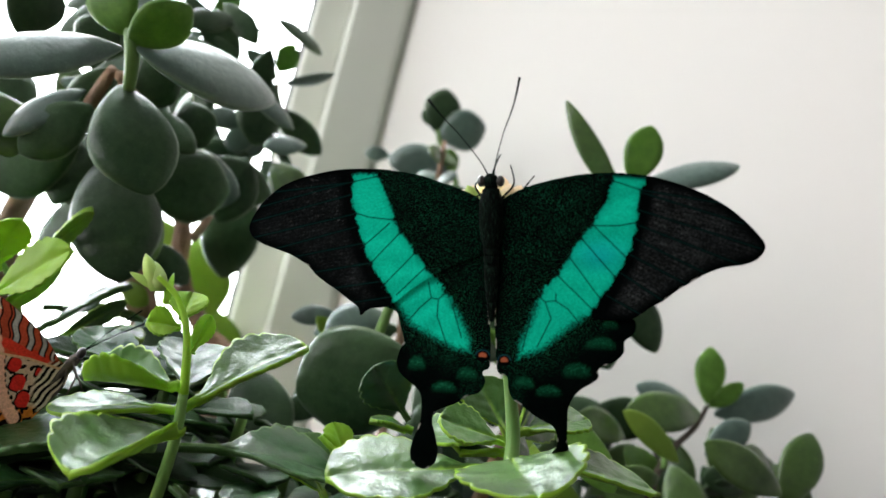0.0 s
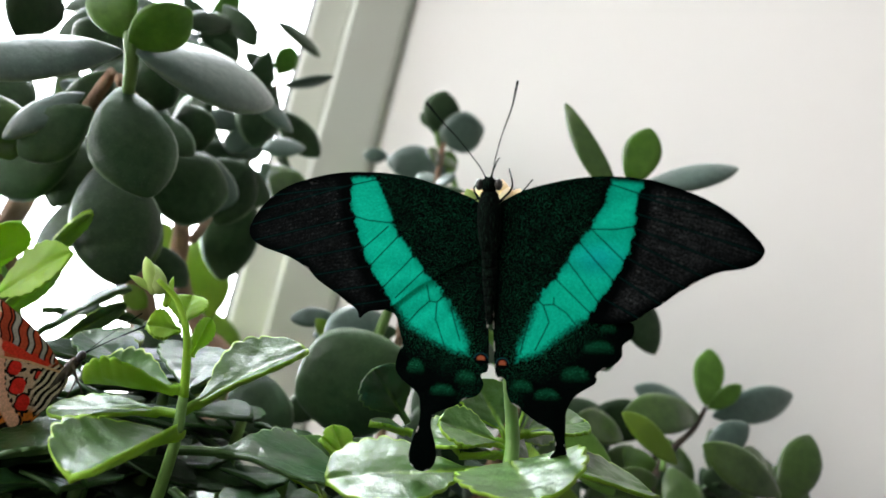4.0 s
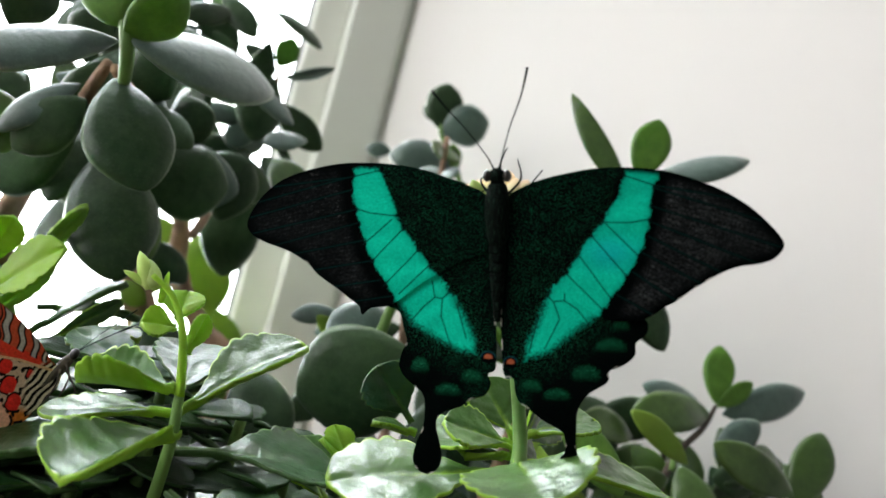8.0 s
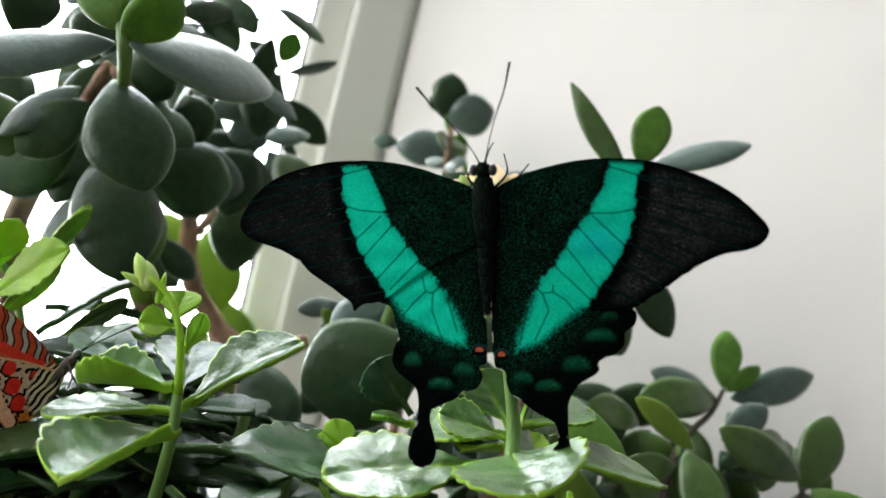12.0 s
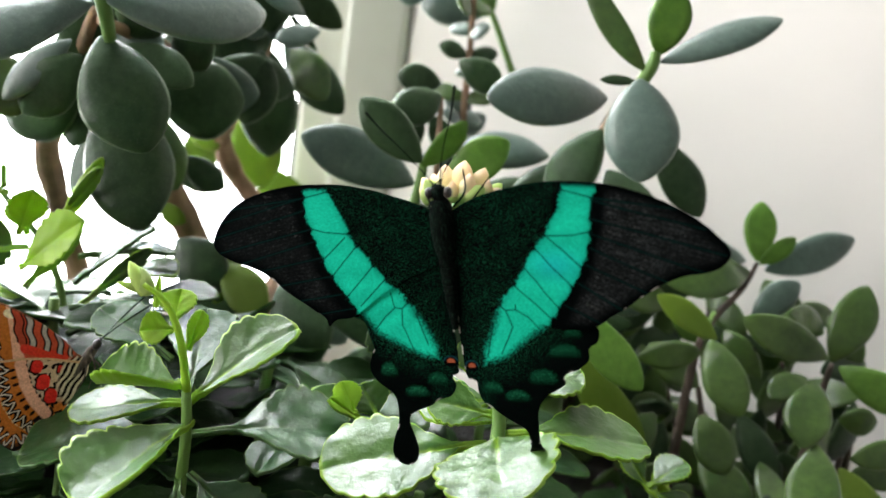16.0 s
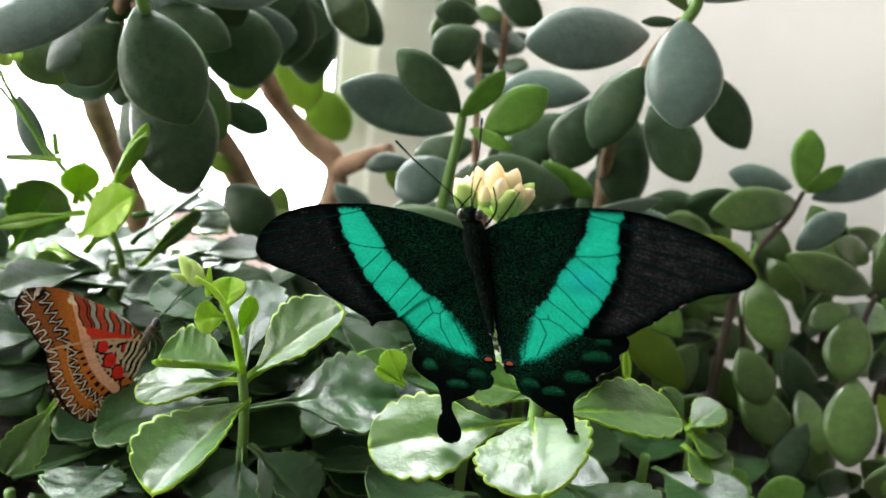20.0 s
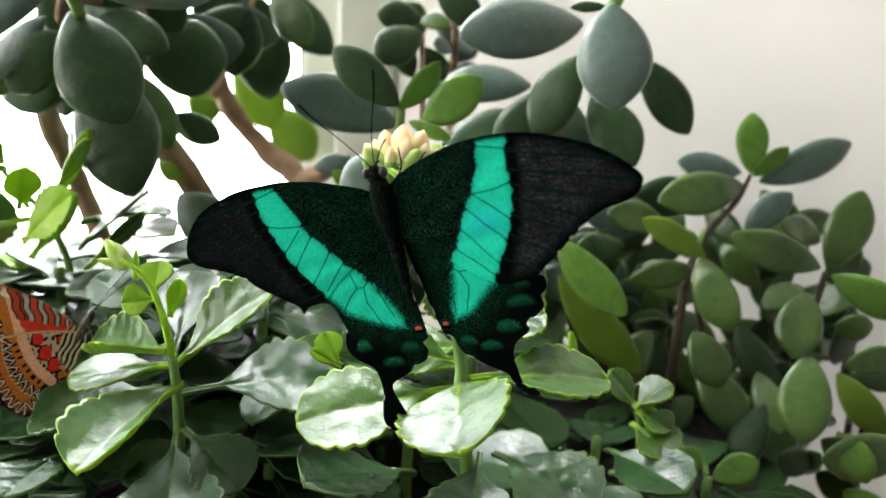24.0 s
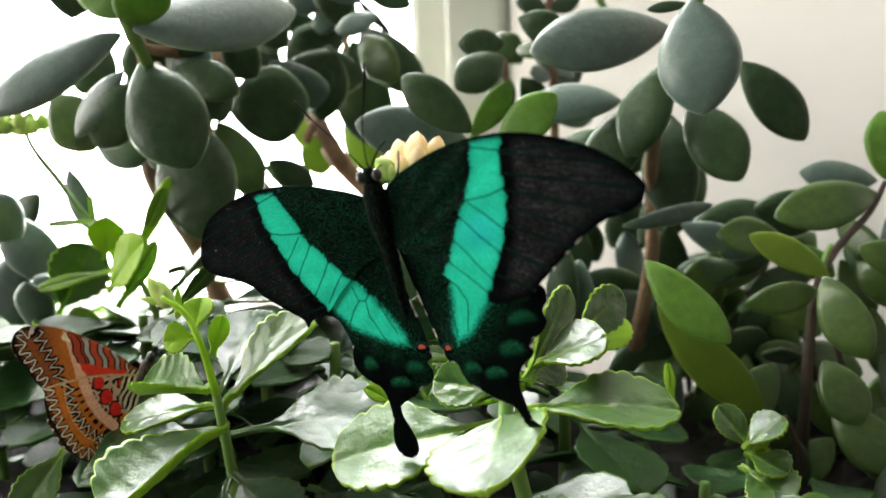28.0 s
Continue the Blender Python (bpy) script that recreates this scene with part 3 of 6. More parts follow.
fat_leaf(jade_window, (-0.1174, 0.2544, 1.2784), (-0.1221, 0.2539, 1.2664), 0.0140, (0.15, -0.99, -0.02))
fat_leaf(jade_window, (-0.1368, 0.2435, 1.2639), (-0.1314, 0.2413, 1.2812), 0.0167, (0.72, -0.62, -0.31))
fat_leaf(jade_window, (-0.1344, 0.2551, 1.2551), (-0.1396, 0.2465, 1.2424), 0.0153, (0.42, -0.82, 0.39))
fat_leaf(jade_window, (-0.1093, 0.3700, 1.2328), (-0.0982, 0.3711, 1.2002), 0.0213, (0.34, -0.94, 0.08), mat=M_JADE_LIME)
fat_leaf(jade_window, (-0.1091, 0.4034, 1.2056), (-0.0912, 0.4085, 1.1818), 0.0211, (0.37, -0.93, 0.08), mat=M_JADE_LIME)
fat_leaf(jade_window, (-0.0956, 0.2654, 1.2049), (-0.0877, 0.2663, 1.2002), 0.0076, (-0.1, -0.93, -0.35), mat=M_JADE_LIME)
fat_leaf(jade_window, (-0.1069, 0.2938, 1.2147), (-0.0923, 0.2983, 1.2062), 0.0089, (0.31, -0.95, 0.04))
stem(jade_window, "stem", [(-0.0932, 0.2109, 1.2644), (-0.0905, 0.2121, 1.2567), (-0.0910, 0.2171, 1.2499)], [0.0014, 0.0018, 0.0015], M_STEM)
stem(jade_window, "branch", [(-0.0968, 0.2234, 1.2542), (-0.0985, 0.2700, 1.2490), (-0.1010, 0.3150, 1.2330), (-0.1030, 0.3400, 1.2120), (-0.0905, 0.3460, 1.1960), (-0.0765, 0.3450, 1.1835), (-0.0800, 0.3350, 1.1600), (-0.0820, 0.3100, 1.1250)], [0.0014, 0.0024, 0.0030, 0.0036, 0.0040, 0.0046, 0.0046, 0.0048], M_BARK, knobs=0.3)
stem(jade_window, "branch", [(-0.0775, 0.3450, 1.1835), (-0.0660, 0.3410, 1.1905), (-0.0540, 0.3350, 1.1975)], [0.0046, 0.0038, 0.0026], M_BARK, knobs=0.3)
stem(jade_window, "branch", [(-0.1014, 0.2911, 1.2979), (-0.0993, 0.2935, 1.2812)], [0.0006, 0.0007], M_STEM)
stem(jade_window, "branch", [(-0.0806, 0.3116, 1.2881), (-0.0789, 0.3133, 1.2763), (-0.0839, 0.3157, 1.2578), (-0.0876, 0.3170, 1.2477), (-0.0868, 0.2875, 1.2242)], [0.0006, 0.0008, 0.001, 0.0012, 0.0014], M_BARK, knobs=0.2)
stem(jade_window, "branch", [(-0.1010, 0.2278, 1.2564), (-0.1211, 0.2544, 1.2364), (-0.1386, 0.2750, 1.2167), (-0.1435, 0.2901, 1.2005), (-0.1462, 0.3053, 1.1837), (-0.1416, 0.3164, 1.1520)], [0.0014, 0.0028, 0.0038, 0.004, 0.004, 0.0044], M_BARK, knobs=0.25)
stem(jade_window, "branch", [(-0.1030, 0.2359, 1.2496), (-0.1056, 0.2601, 1.2280), (-0.0969, 0.2736, 1.2075), (-0.0892, 0.2892, 1.1843), (-0.0800, 0.2974, 1.1638)], [0.0016, 0.0034, 0.0044, 0.0046, 0.0048], M_BARK, knobs=0.25)
fat_leaf(jade_wall, (-0.0203, 0.2639, 1.2227), (-0.0518, 0.2523, 1.2323), 0.0161, (0.41, -0.87, 0.29), mat=M_JADE_GREY)
fat_leaf(jade_wall, (-0.0172, 0.2504, 1.2299), (-0.0357, 0.2486, 1.2446), 0.0118, (0.2, -0.97, 0.13), mat=M_JADE)
fat_leaf(jade_wall, (-0.0171, 0.2500, 1.2289), (-0.0067, 0.2501, 1.2428), 0.0073, (0.34, -0.91, -0.25), mat=M_JADE_YOUNG)
fat_leaf(jade_wall, (-0.0103, 0.2499, 1.2257), (0.0052, 0.2506, 1.2392), 0.0114, (-0.02, -1.0, 0.08), mat=M_JADE_YOUNG)
fat_leaf(jade_wall, (-0.0143, 0.2495, 1.2261), (-0.0013, 0.2462, 1.2230), 0.0049, (-0.29, -0.93, -0.23), mat=M_JADE_YOUNG)
fat_leaf(jade_wall, (0.0298, 0.2737, 1.2545), (-0.0030, 0.2560, 1.2495), 0.0183, (0.36, -0.8, 0.48), mat=M_JADE_GREY)
fat_leaf(jade_wall, (0.0161, 0.2816, 1.2353), (-0.0097, 0.2733, 1.2339), 0.0134, (0.21, -0.75, 0.63), mat=M_JADE_GREY)
fat_leaf(jade_wall, (0.0367, 0.2583, 1.2605), (0.0408, 0.2498, 1.2337), 0.0199, (-0.12, -0.95, 0.29), mat=M_JADE_GREY)
fat_leaf(jade_wall, (0.0469, 0.2894, 1.2450), (0.0642, 0.2888, 1.2238), 0.0130, (0.11, -0.99, 0.12), mat=M_JADE)
fat_leaf(jade_wall, (0.0299, 0.2748, 1.2456), (0.0191, 0.2730, 1.2209), 0.0154, (-0.29, -0.94, 0.19), mat=M_JADE)
fat_leaf(jade_wall, (0.0338, 0.2837, 1.2340), (0.0486, 0.2752, 1.2146), 0.0155, (-0.03, -0.92, 0.39))
fat_leaf(jade_wall, (0.0201, 0.2859, 1.2340), (0.0098, 0.2750, 1.2126), 0.0162, (-0.05, -0.88, 0.47))
fat_leaf(jade_wall, (0.0113, 0.2883, 1.2268), (-0.0074, 0.2781, 1.2108), 0.0156, (-0.03, -0.83, 0.56))
fat_leaf(jade_wall, (0.0278, 0.2941, 1.2307), (0.0317, 0.2805, 1.2014), 0.0164, (-0.07, -0.91, 0.41))
fat_leaf(jade_wall, (-0.0193, 0.2872, 1.2486), (-0.0314, 0.2783, 1.2396), 0.0127, (0.3, -0.85, 0.43))
fat_leaf(jade_wall, (-0.0204, 0.2924, 1.2523), (-0.0339, 0.2886, 1.2527), 0.0096, (0.27, -0.93, 0.24))
fat_leaf(jade_wall, (-0.0160, 0.2915, 1.2596), (-0.0015, 0.2933, 1.2529), 0.0104, (0.07, -0.99, -0.12))
fat_leaf(jade_wall, (0.0152, 0.2603, 1.2093), (-0.0134, 0.2518, 1.2144), 0.0151, (0.33, -0.79, 0.52), mat=M_JADE)
fat_leaf(jade_wall, (-0.0192, 0.2589, 1.2136), (-0.0336, 0.2534, 1.2036), 0.0145, (-0.03, -0.86, 0.52), mat=M_JADE_GREY)
fat_leaf(jade_wall, (0.0058, 0.2637, 1.2171), (0.0215, 0.2652, 1.2090), 0.0084, (-0.06, -0.95, -0.31), mat=M_JADE_YOUNG)
fat_leaf(jade_wall, (0.0379, 0.2584, 1.2623), (0.0166, 0.2585, 1.2868), 0.0070, (-0.40, -0.90, 0.12), mat=M_JADE_GREEN, broad=0.45)
fat_leaf(jade_wall, (0.0405, 0.2591, 1.2672), (0.0424, 0.2571, 1.2848), 0.0112, (-0.09, -0.99, -0.11), mat=M_JADE_YOUNG)
fat_leaf(jade_wall, (0.0412, 0.2590, 1.2654), (0.0713, 0.2636, 1.2812), 0.0105, (-0.20, -0.80, 0.56), mat=M_JADE_GREY)
fat_leaf(jade_wall, (0.0362, 0.2580, 1.2595), (0.0262, 0.2569, 1.2587), 0.0031, (0.07, -0.91, 0.41))
stem(jade_wall, "stem", [(0.0397, 0.2591, 1.2679), (0.0392, 0.2587, 1.2640), (0.0366, 0.2597, 1.2578)], [0.0014, 0.0018, 0.0017], M_STEM)
fat_leaf(jade_wall, (-0.0249, 0.3593, 1.2950), (-0.0252, 0.3568, 1.3133), 0.0151, (0.07, -0.99, -0.14), mat=M_JADE)
fat_leaf(jade_wall, (-0.0241, 0.3594, 1.2947), (-0.0060, 0.3589, 1.3022), 0.0172, (0.14, -0.9, -0.4), mat=M_JADE_GREY)
fat_leaf(jade_wall, (-0.0154, 0.3657, 1.2835), (-0.0421, 0.3652, 1.2816), 0.0162, (0.01, -0.99, 0.12), mat=M_JADE_GREY)
fat_leaf(jade_wall, (-0.0149, 0.3661, 1.2812), (-0.0184, 0.3645, 1.2917), 0.0064, (0.34, -0.94, -0.03), mat=M_JADE_YOUNG)
fat_leaf(jade_wall, (-0.0430, 0.3780, 1.2860), (-0.0537, 0.3779, 1.2845), 0.0067, (0.04, -0.97, -0.23), mat=M_JADE_GREY)
fat_leaf(jade_wall, (-0.0259, 0.3590, 1.2973), (-0.0324, 0.3581, 1.3025), 0.0054, (0.2, -0.98, 0.08))
stem(jade_wall, "branch", [(-0.0168, 0.2517, 1.2305), (-0.0170, 0.2503, 1.2237), (-0.0190, 0.2511, 1.2089), (-0.0214, 0.2563, 1.1920)], [0.0012, 0.0014, 0.0015, 0.0017], M_STEM)
stem(jade_wall, "branch", [(0.0367, 0.2621, 1.2594), (0.0313, 0.2775, 1.2468), (0.0244, 0.2828, 1.2201), (0.0240, 0.2878, 1.1898), (0.0192, 0.2877, 1.1617)], [0.0016, 0.0017, 0.0019, 0.0021, 0.0024], M_BARK, knobs=0.2)
stem(jade_wall, "branch", [(-0.0194, 0.2889, 1.2477), (-0.0173, 0.2845, 1.2279), (-0.0141, 0.2766, 1.2034)], [0.0008, 0.001, 0.0012], M_BARK, knobs=0.2)
fat_leaf(jade_right, (0.0851, 0.2966, 1.2122), (0.0833, 0.2994, 1.2307), 0.0099, (-0.15, -0.98, 0.13), mat=M_JADE_YOUNG)
fat_leaf(jade_right, (0.0857, 0.2965, 1.2115), (0.0950, 0.2968, 1.2214), 0.0065, (0.16, -0.98, -0.13), mat=M_JADE_YOUNG)
fat_leaf(jade_right, (0.0882, 0.2984, 1.2096), (0.1155, 0.3066, 1.2230), 0.0120, (0.24, -0.97, 0.1), mat=M_JADE_GREY)
fat_leaf(jade_right, (0.0832, 0.2953, 1.2087), (0.0571, 0.2836, 1.2034), 0.0137, (0.28, -0.84, 0.46), mat=M_JADE_GREEN)
fat_leaf(jade_right, (0.0838, 0.2841, 1.1964), (0.0958, 0.2856, 1.2094), 0.0098, (-0.01, -0.99, 0.13), mat=M_JADE_GREY)
fat_leaf(jade_right, (0.0842, 0.3080, 1.2104), (0.0632, 0.3052, 1.2128), 0.0101, (0.17, -0.87, 0.46), mat=M_JADE_GREY)
fat_leaf(jade_right, (0.0910, 0.3077, 1.2055), (0.1032, 0.3061, 1.1920), 0.0133, (-0.32, -0.93, -0.17), mat=M_JADE_GREEN)
fat_leaf(jade_right, (0.0707, 0.2630, 1.1929), (0.0516, 0.2587, 1.2033), 0.0078, (0.33, -0.92, 0.22), mat=M_JADE_LIME)
fat_leaf(jade_right, (0.1042, 0.2719, 1.1908), (0.0768, 0.2640, 1.2002), 0.0113, (0.26, -0.96, -0.07), mat=M_JADE_GREEN)
fat_leaf(jade_right, (0.1081, 0.2740, 1.1886), (0.1297, 0.2692, 1.1802), 0.0115, (-0.25, -0.96, -0.11), mat=M_JADE_YOUNG)
fat_leaf(jade_right, (0.1096, 0.2858, 1.1871), (0.1173, 0.2916, 1.2110), 0.0134, (-0.06, -0.97, 0.25), mat=M_JADE_GREEN)
fat_leaf(jade_right, (0.1000, 0.2657, 1.1852), (0.0977, 0.2566, 1.1682), 0.0130, (-0.2, -0.85, 0.48), mat=M_JADE_GREEN)
fat_leaf(jade_right, (0.1015, 0.2577, 1.1696), (0.1016, 0.2457, 1.1478), 0.0145, (-0.23, -0.85, 0.47), mat=M_JADE_GREEN)
fat_leaf(jade_right, (0.0696, 0.2665, 1.1918), (0.0806, 0.2592, 1.1732), 0.0124, (-0.28, -0.94, 0.2), mat=M_JADE_GREEN)
fat_leaf(jade_right, (0.0292, 0.2382, 1.2004), (0.0491, 0.2346, 1.1826), 0.0107, (0.04, -0.97, 0.25), mat=M_JADE_YOUNG)
fat_leaf(jade_right, (0.0303, 0.2524, 1.1859), (0.0563, 0.2588, 1.1573), 0.0123, (0.28, -0.96, 0.04), mat=M_JADE_LIME)
fat_leaf(jade_right, (0.0506, 0.2687, 1.1823), (0.0684, 0.2710, 1.1870), 0.0089, (0.13, -0.99, -0.02), mat=M_JADE_GREEN)
fat_leaf(jade_right, (0.0705, 0.2647, 1.1701), (0.0799, 0.2602, 1.1554), 0.0119, (-0.07, -0.97, 0.25), mat=M_JADE_GREEN)
fat_leaf(jade_right, (0.1113, 0.2743, 1.1732), (0.1222, 0.2744, 1.1744), 0.0088, (0.01, -1.0, -0.01), mat=M_JADE_GREEN)
fat_leaf(jade_right, (0.1117, 0.2604, 1.1663), (0.1263, 0.2621, 1.1709), 0.0087, (0.08, -0.99, 0.1), mat=M_JADE_GREEN)
fat_leaf(jade_right, (0.0758, 0.2281, 1.1429), (0.0868, 0.2296, 1.1490), 0.0089, (-0.14, -0.87, 0.47), mat=M_JADE_YOUNG)
fat_leaf(jade_right, (0.0655, 0.2267, 1.1441), (0.0712, 0.2276, 1.1510), 0.0076, (-0.24, -0.92, 0.31), mat=M_JADE_YOUNG)
fat_leaf(jade_right, (0.1122, 0.2467, 1.1522), (0.1176, 0.2405, 1.1411), 0.0091, (-0.26, -0.89, 0.37), mat=M_JADE_YOUNG)
fat_leaf(jade_right, (0.1030, 0.2832, 1.1817), (0.0919, 0.2794, 1.1745), 0.0091, (-0.18, -0.73, 0.66), mat=M_JADE_GREEN)
fat_leaf(jade_right, (0.0590, 0.2717, 1.1661), (0.0506, 0.2656, 1.1491), 0.0118, (-0.06, -0.93, 0.36), mat=M_JADE_GREEN)
fat_leaf(jade_right, (0.0817, 0.2668, 1.1527), (0.0911, 0.2627, 1.1395), 0.0130, (-0.06, -0.97, 0.25), mat=M_JADE_GREEN)
stem(jade_right, "stem", [(0.0851, 0.2965, 1.2117), (0.0813, 0.2918, 1.2042), (0.0692, 0.2776, 1.1887), (0.0669, 0.2722, 1.1559), (0.0666, 0.2728, 1.1290)], [0.0007, 0.0009, 0.0012, 0.0015, 0.0018], M_BARK_SHADED, knobs=0.2)
stem(jade_right, "stem", [(0.1066, 0.2757, 1.1888), (0.1059, 0.2774, 1.1768), (0.1006, 0.2710, 1.1386), (0.0961, 0.2734, 1.1134)], [0.0008, 0.0009, 0.0013, 0.0016], M_BARK_SHADED, knobs=0.2)
stem(jade_right, "stem", [(0.0696, 0.2739, 1.1898), (0.0700, 0.2753, 1.1946), (0.0715, 0.2784, 1.1975)], [0.0008, 0.0008, 0.0006], M_STEM)
fat_leaf(jade_wall, (-0.0065, 0.2353, 1.2026), (-0.0347, 0.2367, 1.1868), 0.0293, (0.20, -0.97, -0.12), mat=M_JADE)
fat_leaf(jade_wall, (-0.0244, 0.2679, 1.2098), (-0.0391, 0.2683, 1.2037), 0.0074, (-0.13, -0.96, 0.24), mat=M_JADE_GREY)
fat_leaf(jade_wall, (-0.0330, 0.2676, 1.2103), (-0.0466, 0.2676, 1.2069), 0.0063, (-0.07, -0.96, 0.27), mat=M_JADE_GREY)
fat_leaf(jade_wall, (-0.0300, 0.2598, 1.2022), (-0.0381, 0.2587, 1.2084), 0.0049, (0.23, -0.97, 0.12), mat=M_JADE_LIME)
fat_leaf(jade_wall, (-0.0101, 0.2688, 1.1936), (-0.0349, 0.2580, 1.1875), 0.0205, (0.24, -0.83, 0.5))
fat_leaf(jade_right, (0.0735, 0.2681, 1.1573), (0.0880, 0.2605, 1.1426), 0.0131, (-0.12, -0.93, 0.35), mat=M_JADE_GREEN)
fat_leaf(jade_right, (0.1147, 0.2749, 1.1585), (0.1290, 0.2672, 1.1434), 0.0100, (-0.21, -0.94, 0.28), mat=M_JADE_LIME)
fat_leaf(jade_right, (0.1142, 0.2623, 1.1454), (0.1223, 0.2581, 1.1345), 0.0068, (-0.16, -0.96, 0.25), mat=M_JADE_LIME)
fat_leaf(jade_right, (0.1008, 0.2736, 1.1441), (0.0970, 0.2623, 1.1268), 0.0145, (-0.2, -0.8, 0.56), mat=M_JADE_GREEN)
fat_leaf(jade_right, (0.0743, 0.2750, 1.1450), (0.0654, 0.2698, 1.1328), 0.0104, (-0.11, -0.89, 0.45), mat=M_JADE_GREEN)
fat_leaf(jade_right, (0.0619, 0.2961, 1.1931), (0.0736, 0.2925, 1.1855), 0.0090, (-0.35, -0.93, -0.09), mat=M_JADE_YOUNG)
fat_leaf(jade_right, (0.0197, 0.2611, 1.2041), (0.0416, 0.2758, 1.2079), 0.0059, (0.57, -0.78, -0.25), mat=M_JADE_GREY)
fat_leaf(jade_window, (-0.1433, 0.2210, 1.2033), (-0.1475, 0.2114, 1.2161), 0.0144, (0.92, -0.4, 0.0), mat=M_JADE_GREY)
fat_leaf(jade_window, (-0.1360, 0.2289, 1.1781), (-0.1436, 0.2236, 1.1911), 0.0134, (0.8, -0.54, 0.25), mat=M_JADE_GREY)
fat_leaf(jade_window, (-0.1482, 0.2222, 1.1688), (-0.1522, 0.2167, 1.1754), 0.0084, (0.89, -0.41, 0.21), mat=M_JADE_GREY)
fat_leaf(jade_window, (-0.1291, 0.2246, 1.2429), (-0.1179, 0.2253, 1.2277), 0.0149, (0.39, -0.89, 0.24), mat=M_JADE_GREEN)
fat_leaf(jade_window, (-0.0822, 0.3102, 1.2587), (-0.1009, 0.3029, 1.2481), 0.0164, (0.34, -0.94, 0.06))
fat_leaf(jade_window, (-0.0808, 0.3147, 1.2699), (-0.0883, 0.3093, 1.2584), 0.0121, (0.39, -0.9, 0.17), mat=M_JADE_GREY)
fat_leaf(jade_window, (-0.1272, 0.3622, 1.2198), (-0.1222, 0.3654, 1.2017), 0.0147, (0.51, -0.86, -0.01), mat=M_JADE_LIME)
fat_leaf(jade_window, (-0.1393, 0.2375, 1.2206), (-0.1316, 0.2362, 1.2024), 0.0071, (0.33, -0.92, 0.21), mat=M_JADE_GREY)
fat_leaf(jade_window, (-0.0888, 0.2641, 1.1952), (-0.0722, 0.2601, 1.1826), 0.0158, (0.04, -0.94, 0.35), mat=M_JADE)
fat_leaf(jade_window, (-0.0735, 0.2718, 1.1956), (-0.0740, 0.2606, 1.1785), 0.0106, (0.16, -0.83, 0.54), mat=M_JADE_LIME)
fat_leaf(jade_wall, (-0.0284, 0.3403, 1.2456), (-0.0381, 0.3423, 1.2556), 0.0105, (0.01, -0.98, 0.21), mat=M_JADE_GREEN)
fat_leaf(jade_wall, (-0.0286, 0.3386, 1.2407), (-0.0199, 0.3410, 1.2291), 0.0098, (0.23, -0.97, -0.03))
fat_leaf(jade_wall, (-0.0309, 0.3345, 1.2298), (-0.0379, 0.3376, 1.2417), 0.0093, (0.06, -0.96, 0.28))
fat_leaf(jade_wall, (-0.0263, 0.3474, 1.2504), (-0.0155, 0.3465, 1.2433), 0.0094, (0.01, -0.99, 0.14), mat=M_JADE_GREY)
fat_leaf(jade_wall, (-0.0200, 0.3484, 1.2358), (-0.0099, 0.3525, 1.2435), 0.0083, (0.23, -0.95, 0.2), mat=M_JADE_GREY)
fat_leaf(jade_wall, (-0.0379, 0.3453, 1.2492), (-0.0421, 0.3405, 1.2369), 0.0090, (0.24, -0.93, 0.28), mat=M_JADE_GREEN)
def leaf_cloud(plant, low, high, n, length, mats, down=0.4):
    for k in range(n):
        at = Vector([random.uniform(a, b) for a, b in zip(low, high)])
        way = Vector((random.uniform(-1, 1), random.uniform(-0.7, 0.7), random.uniform(-1, 1) - down)).normalized()
        size = length * random.uniform(0.7, 1.15)
        fat_leaf(plant, at, at + way * size, size * random.uniform(0.42, 0.58), (random.uniform(-0.5, 0.5), -1, random.uniform(-0.2, 0.8)), bend=random.uniform(-0.05, 0.15), mat=random.choice(mats))
        if k % 3 == 0 and plant is jade_right:
            stem(plant, "twig", [at, at + Vector((0.004, 0.006, -0.012)), at + Vector((0.006, 0.010, -0.03))], [0.0008, 0.001, 0.0013], M_BARK_SHADED)
fat_leaf(jade_window, (-0.0655, 0.2900, 1.2665), (-0.0800, 0.2860, 1.2735), 0.0085, (0.2, -0.75, 0.6), mat=M_JADE_GREY)
fat_leaf(jade_window, (-0.0600, 0.2900, 1.2625), (-0.0725, 0.2850, 1.2575), 0.0088, (0.2, -0.75, 0.6), mat=M_JADE_GREY)
fat_leaf(jade_window, (-0.0979, 0.2550, 1.2329), (-0.0900, 0.2620, 1.2099), 0.0125, (0.5, -0.8, 0.1), mat=M_JADE_GREEN)
fat_leaf(jade_window, (-0.0939, 0.2750, 1.2188), (-0.0836, 0.2850, 1.2094), 0.0095, (0.3, -0.9, 0.2), mat=M_JADE)
fat_leaf(jade_window, (-0.1423, 0.2360, 1.1855), (-0.1602, 0.2300, 1.2069), 0.0150, (0.3, -0.9, 0.35), mat=M_JADE_GREY)
fat_leaf(jade_window, (-0.1733, 0.2400, 1.1648), (-0.1576, 0.2320, 1.1953), 0.0150, (0.4, -0.9, 0.2), mat=M_JADE_GREY)
fat_leaf(jade_window, (-0.1346, 0.2150, 1.1773), (-0.1310, 0.2080, 1.1940), 0.0105, (0.4, -0.85, 0.3), mat=M_JADE_GREY)
fat_leaf(jade_window, (-0.1794, 0.2500, 1.1943), (-0.1636, 0.2500, 1.2106), 0.0110, (0.2, -0.9, 0.3), mat=M_JADE)
fat_leaf(jade_window, (-0.1375, 0.2250, 1.1722), (-0.1508, 0.2150, 1.1675), 0.0140, (0.2, -0.7, 0.6), mat=M_JADE)
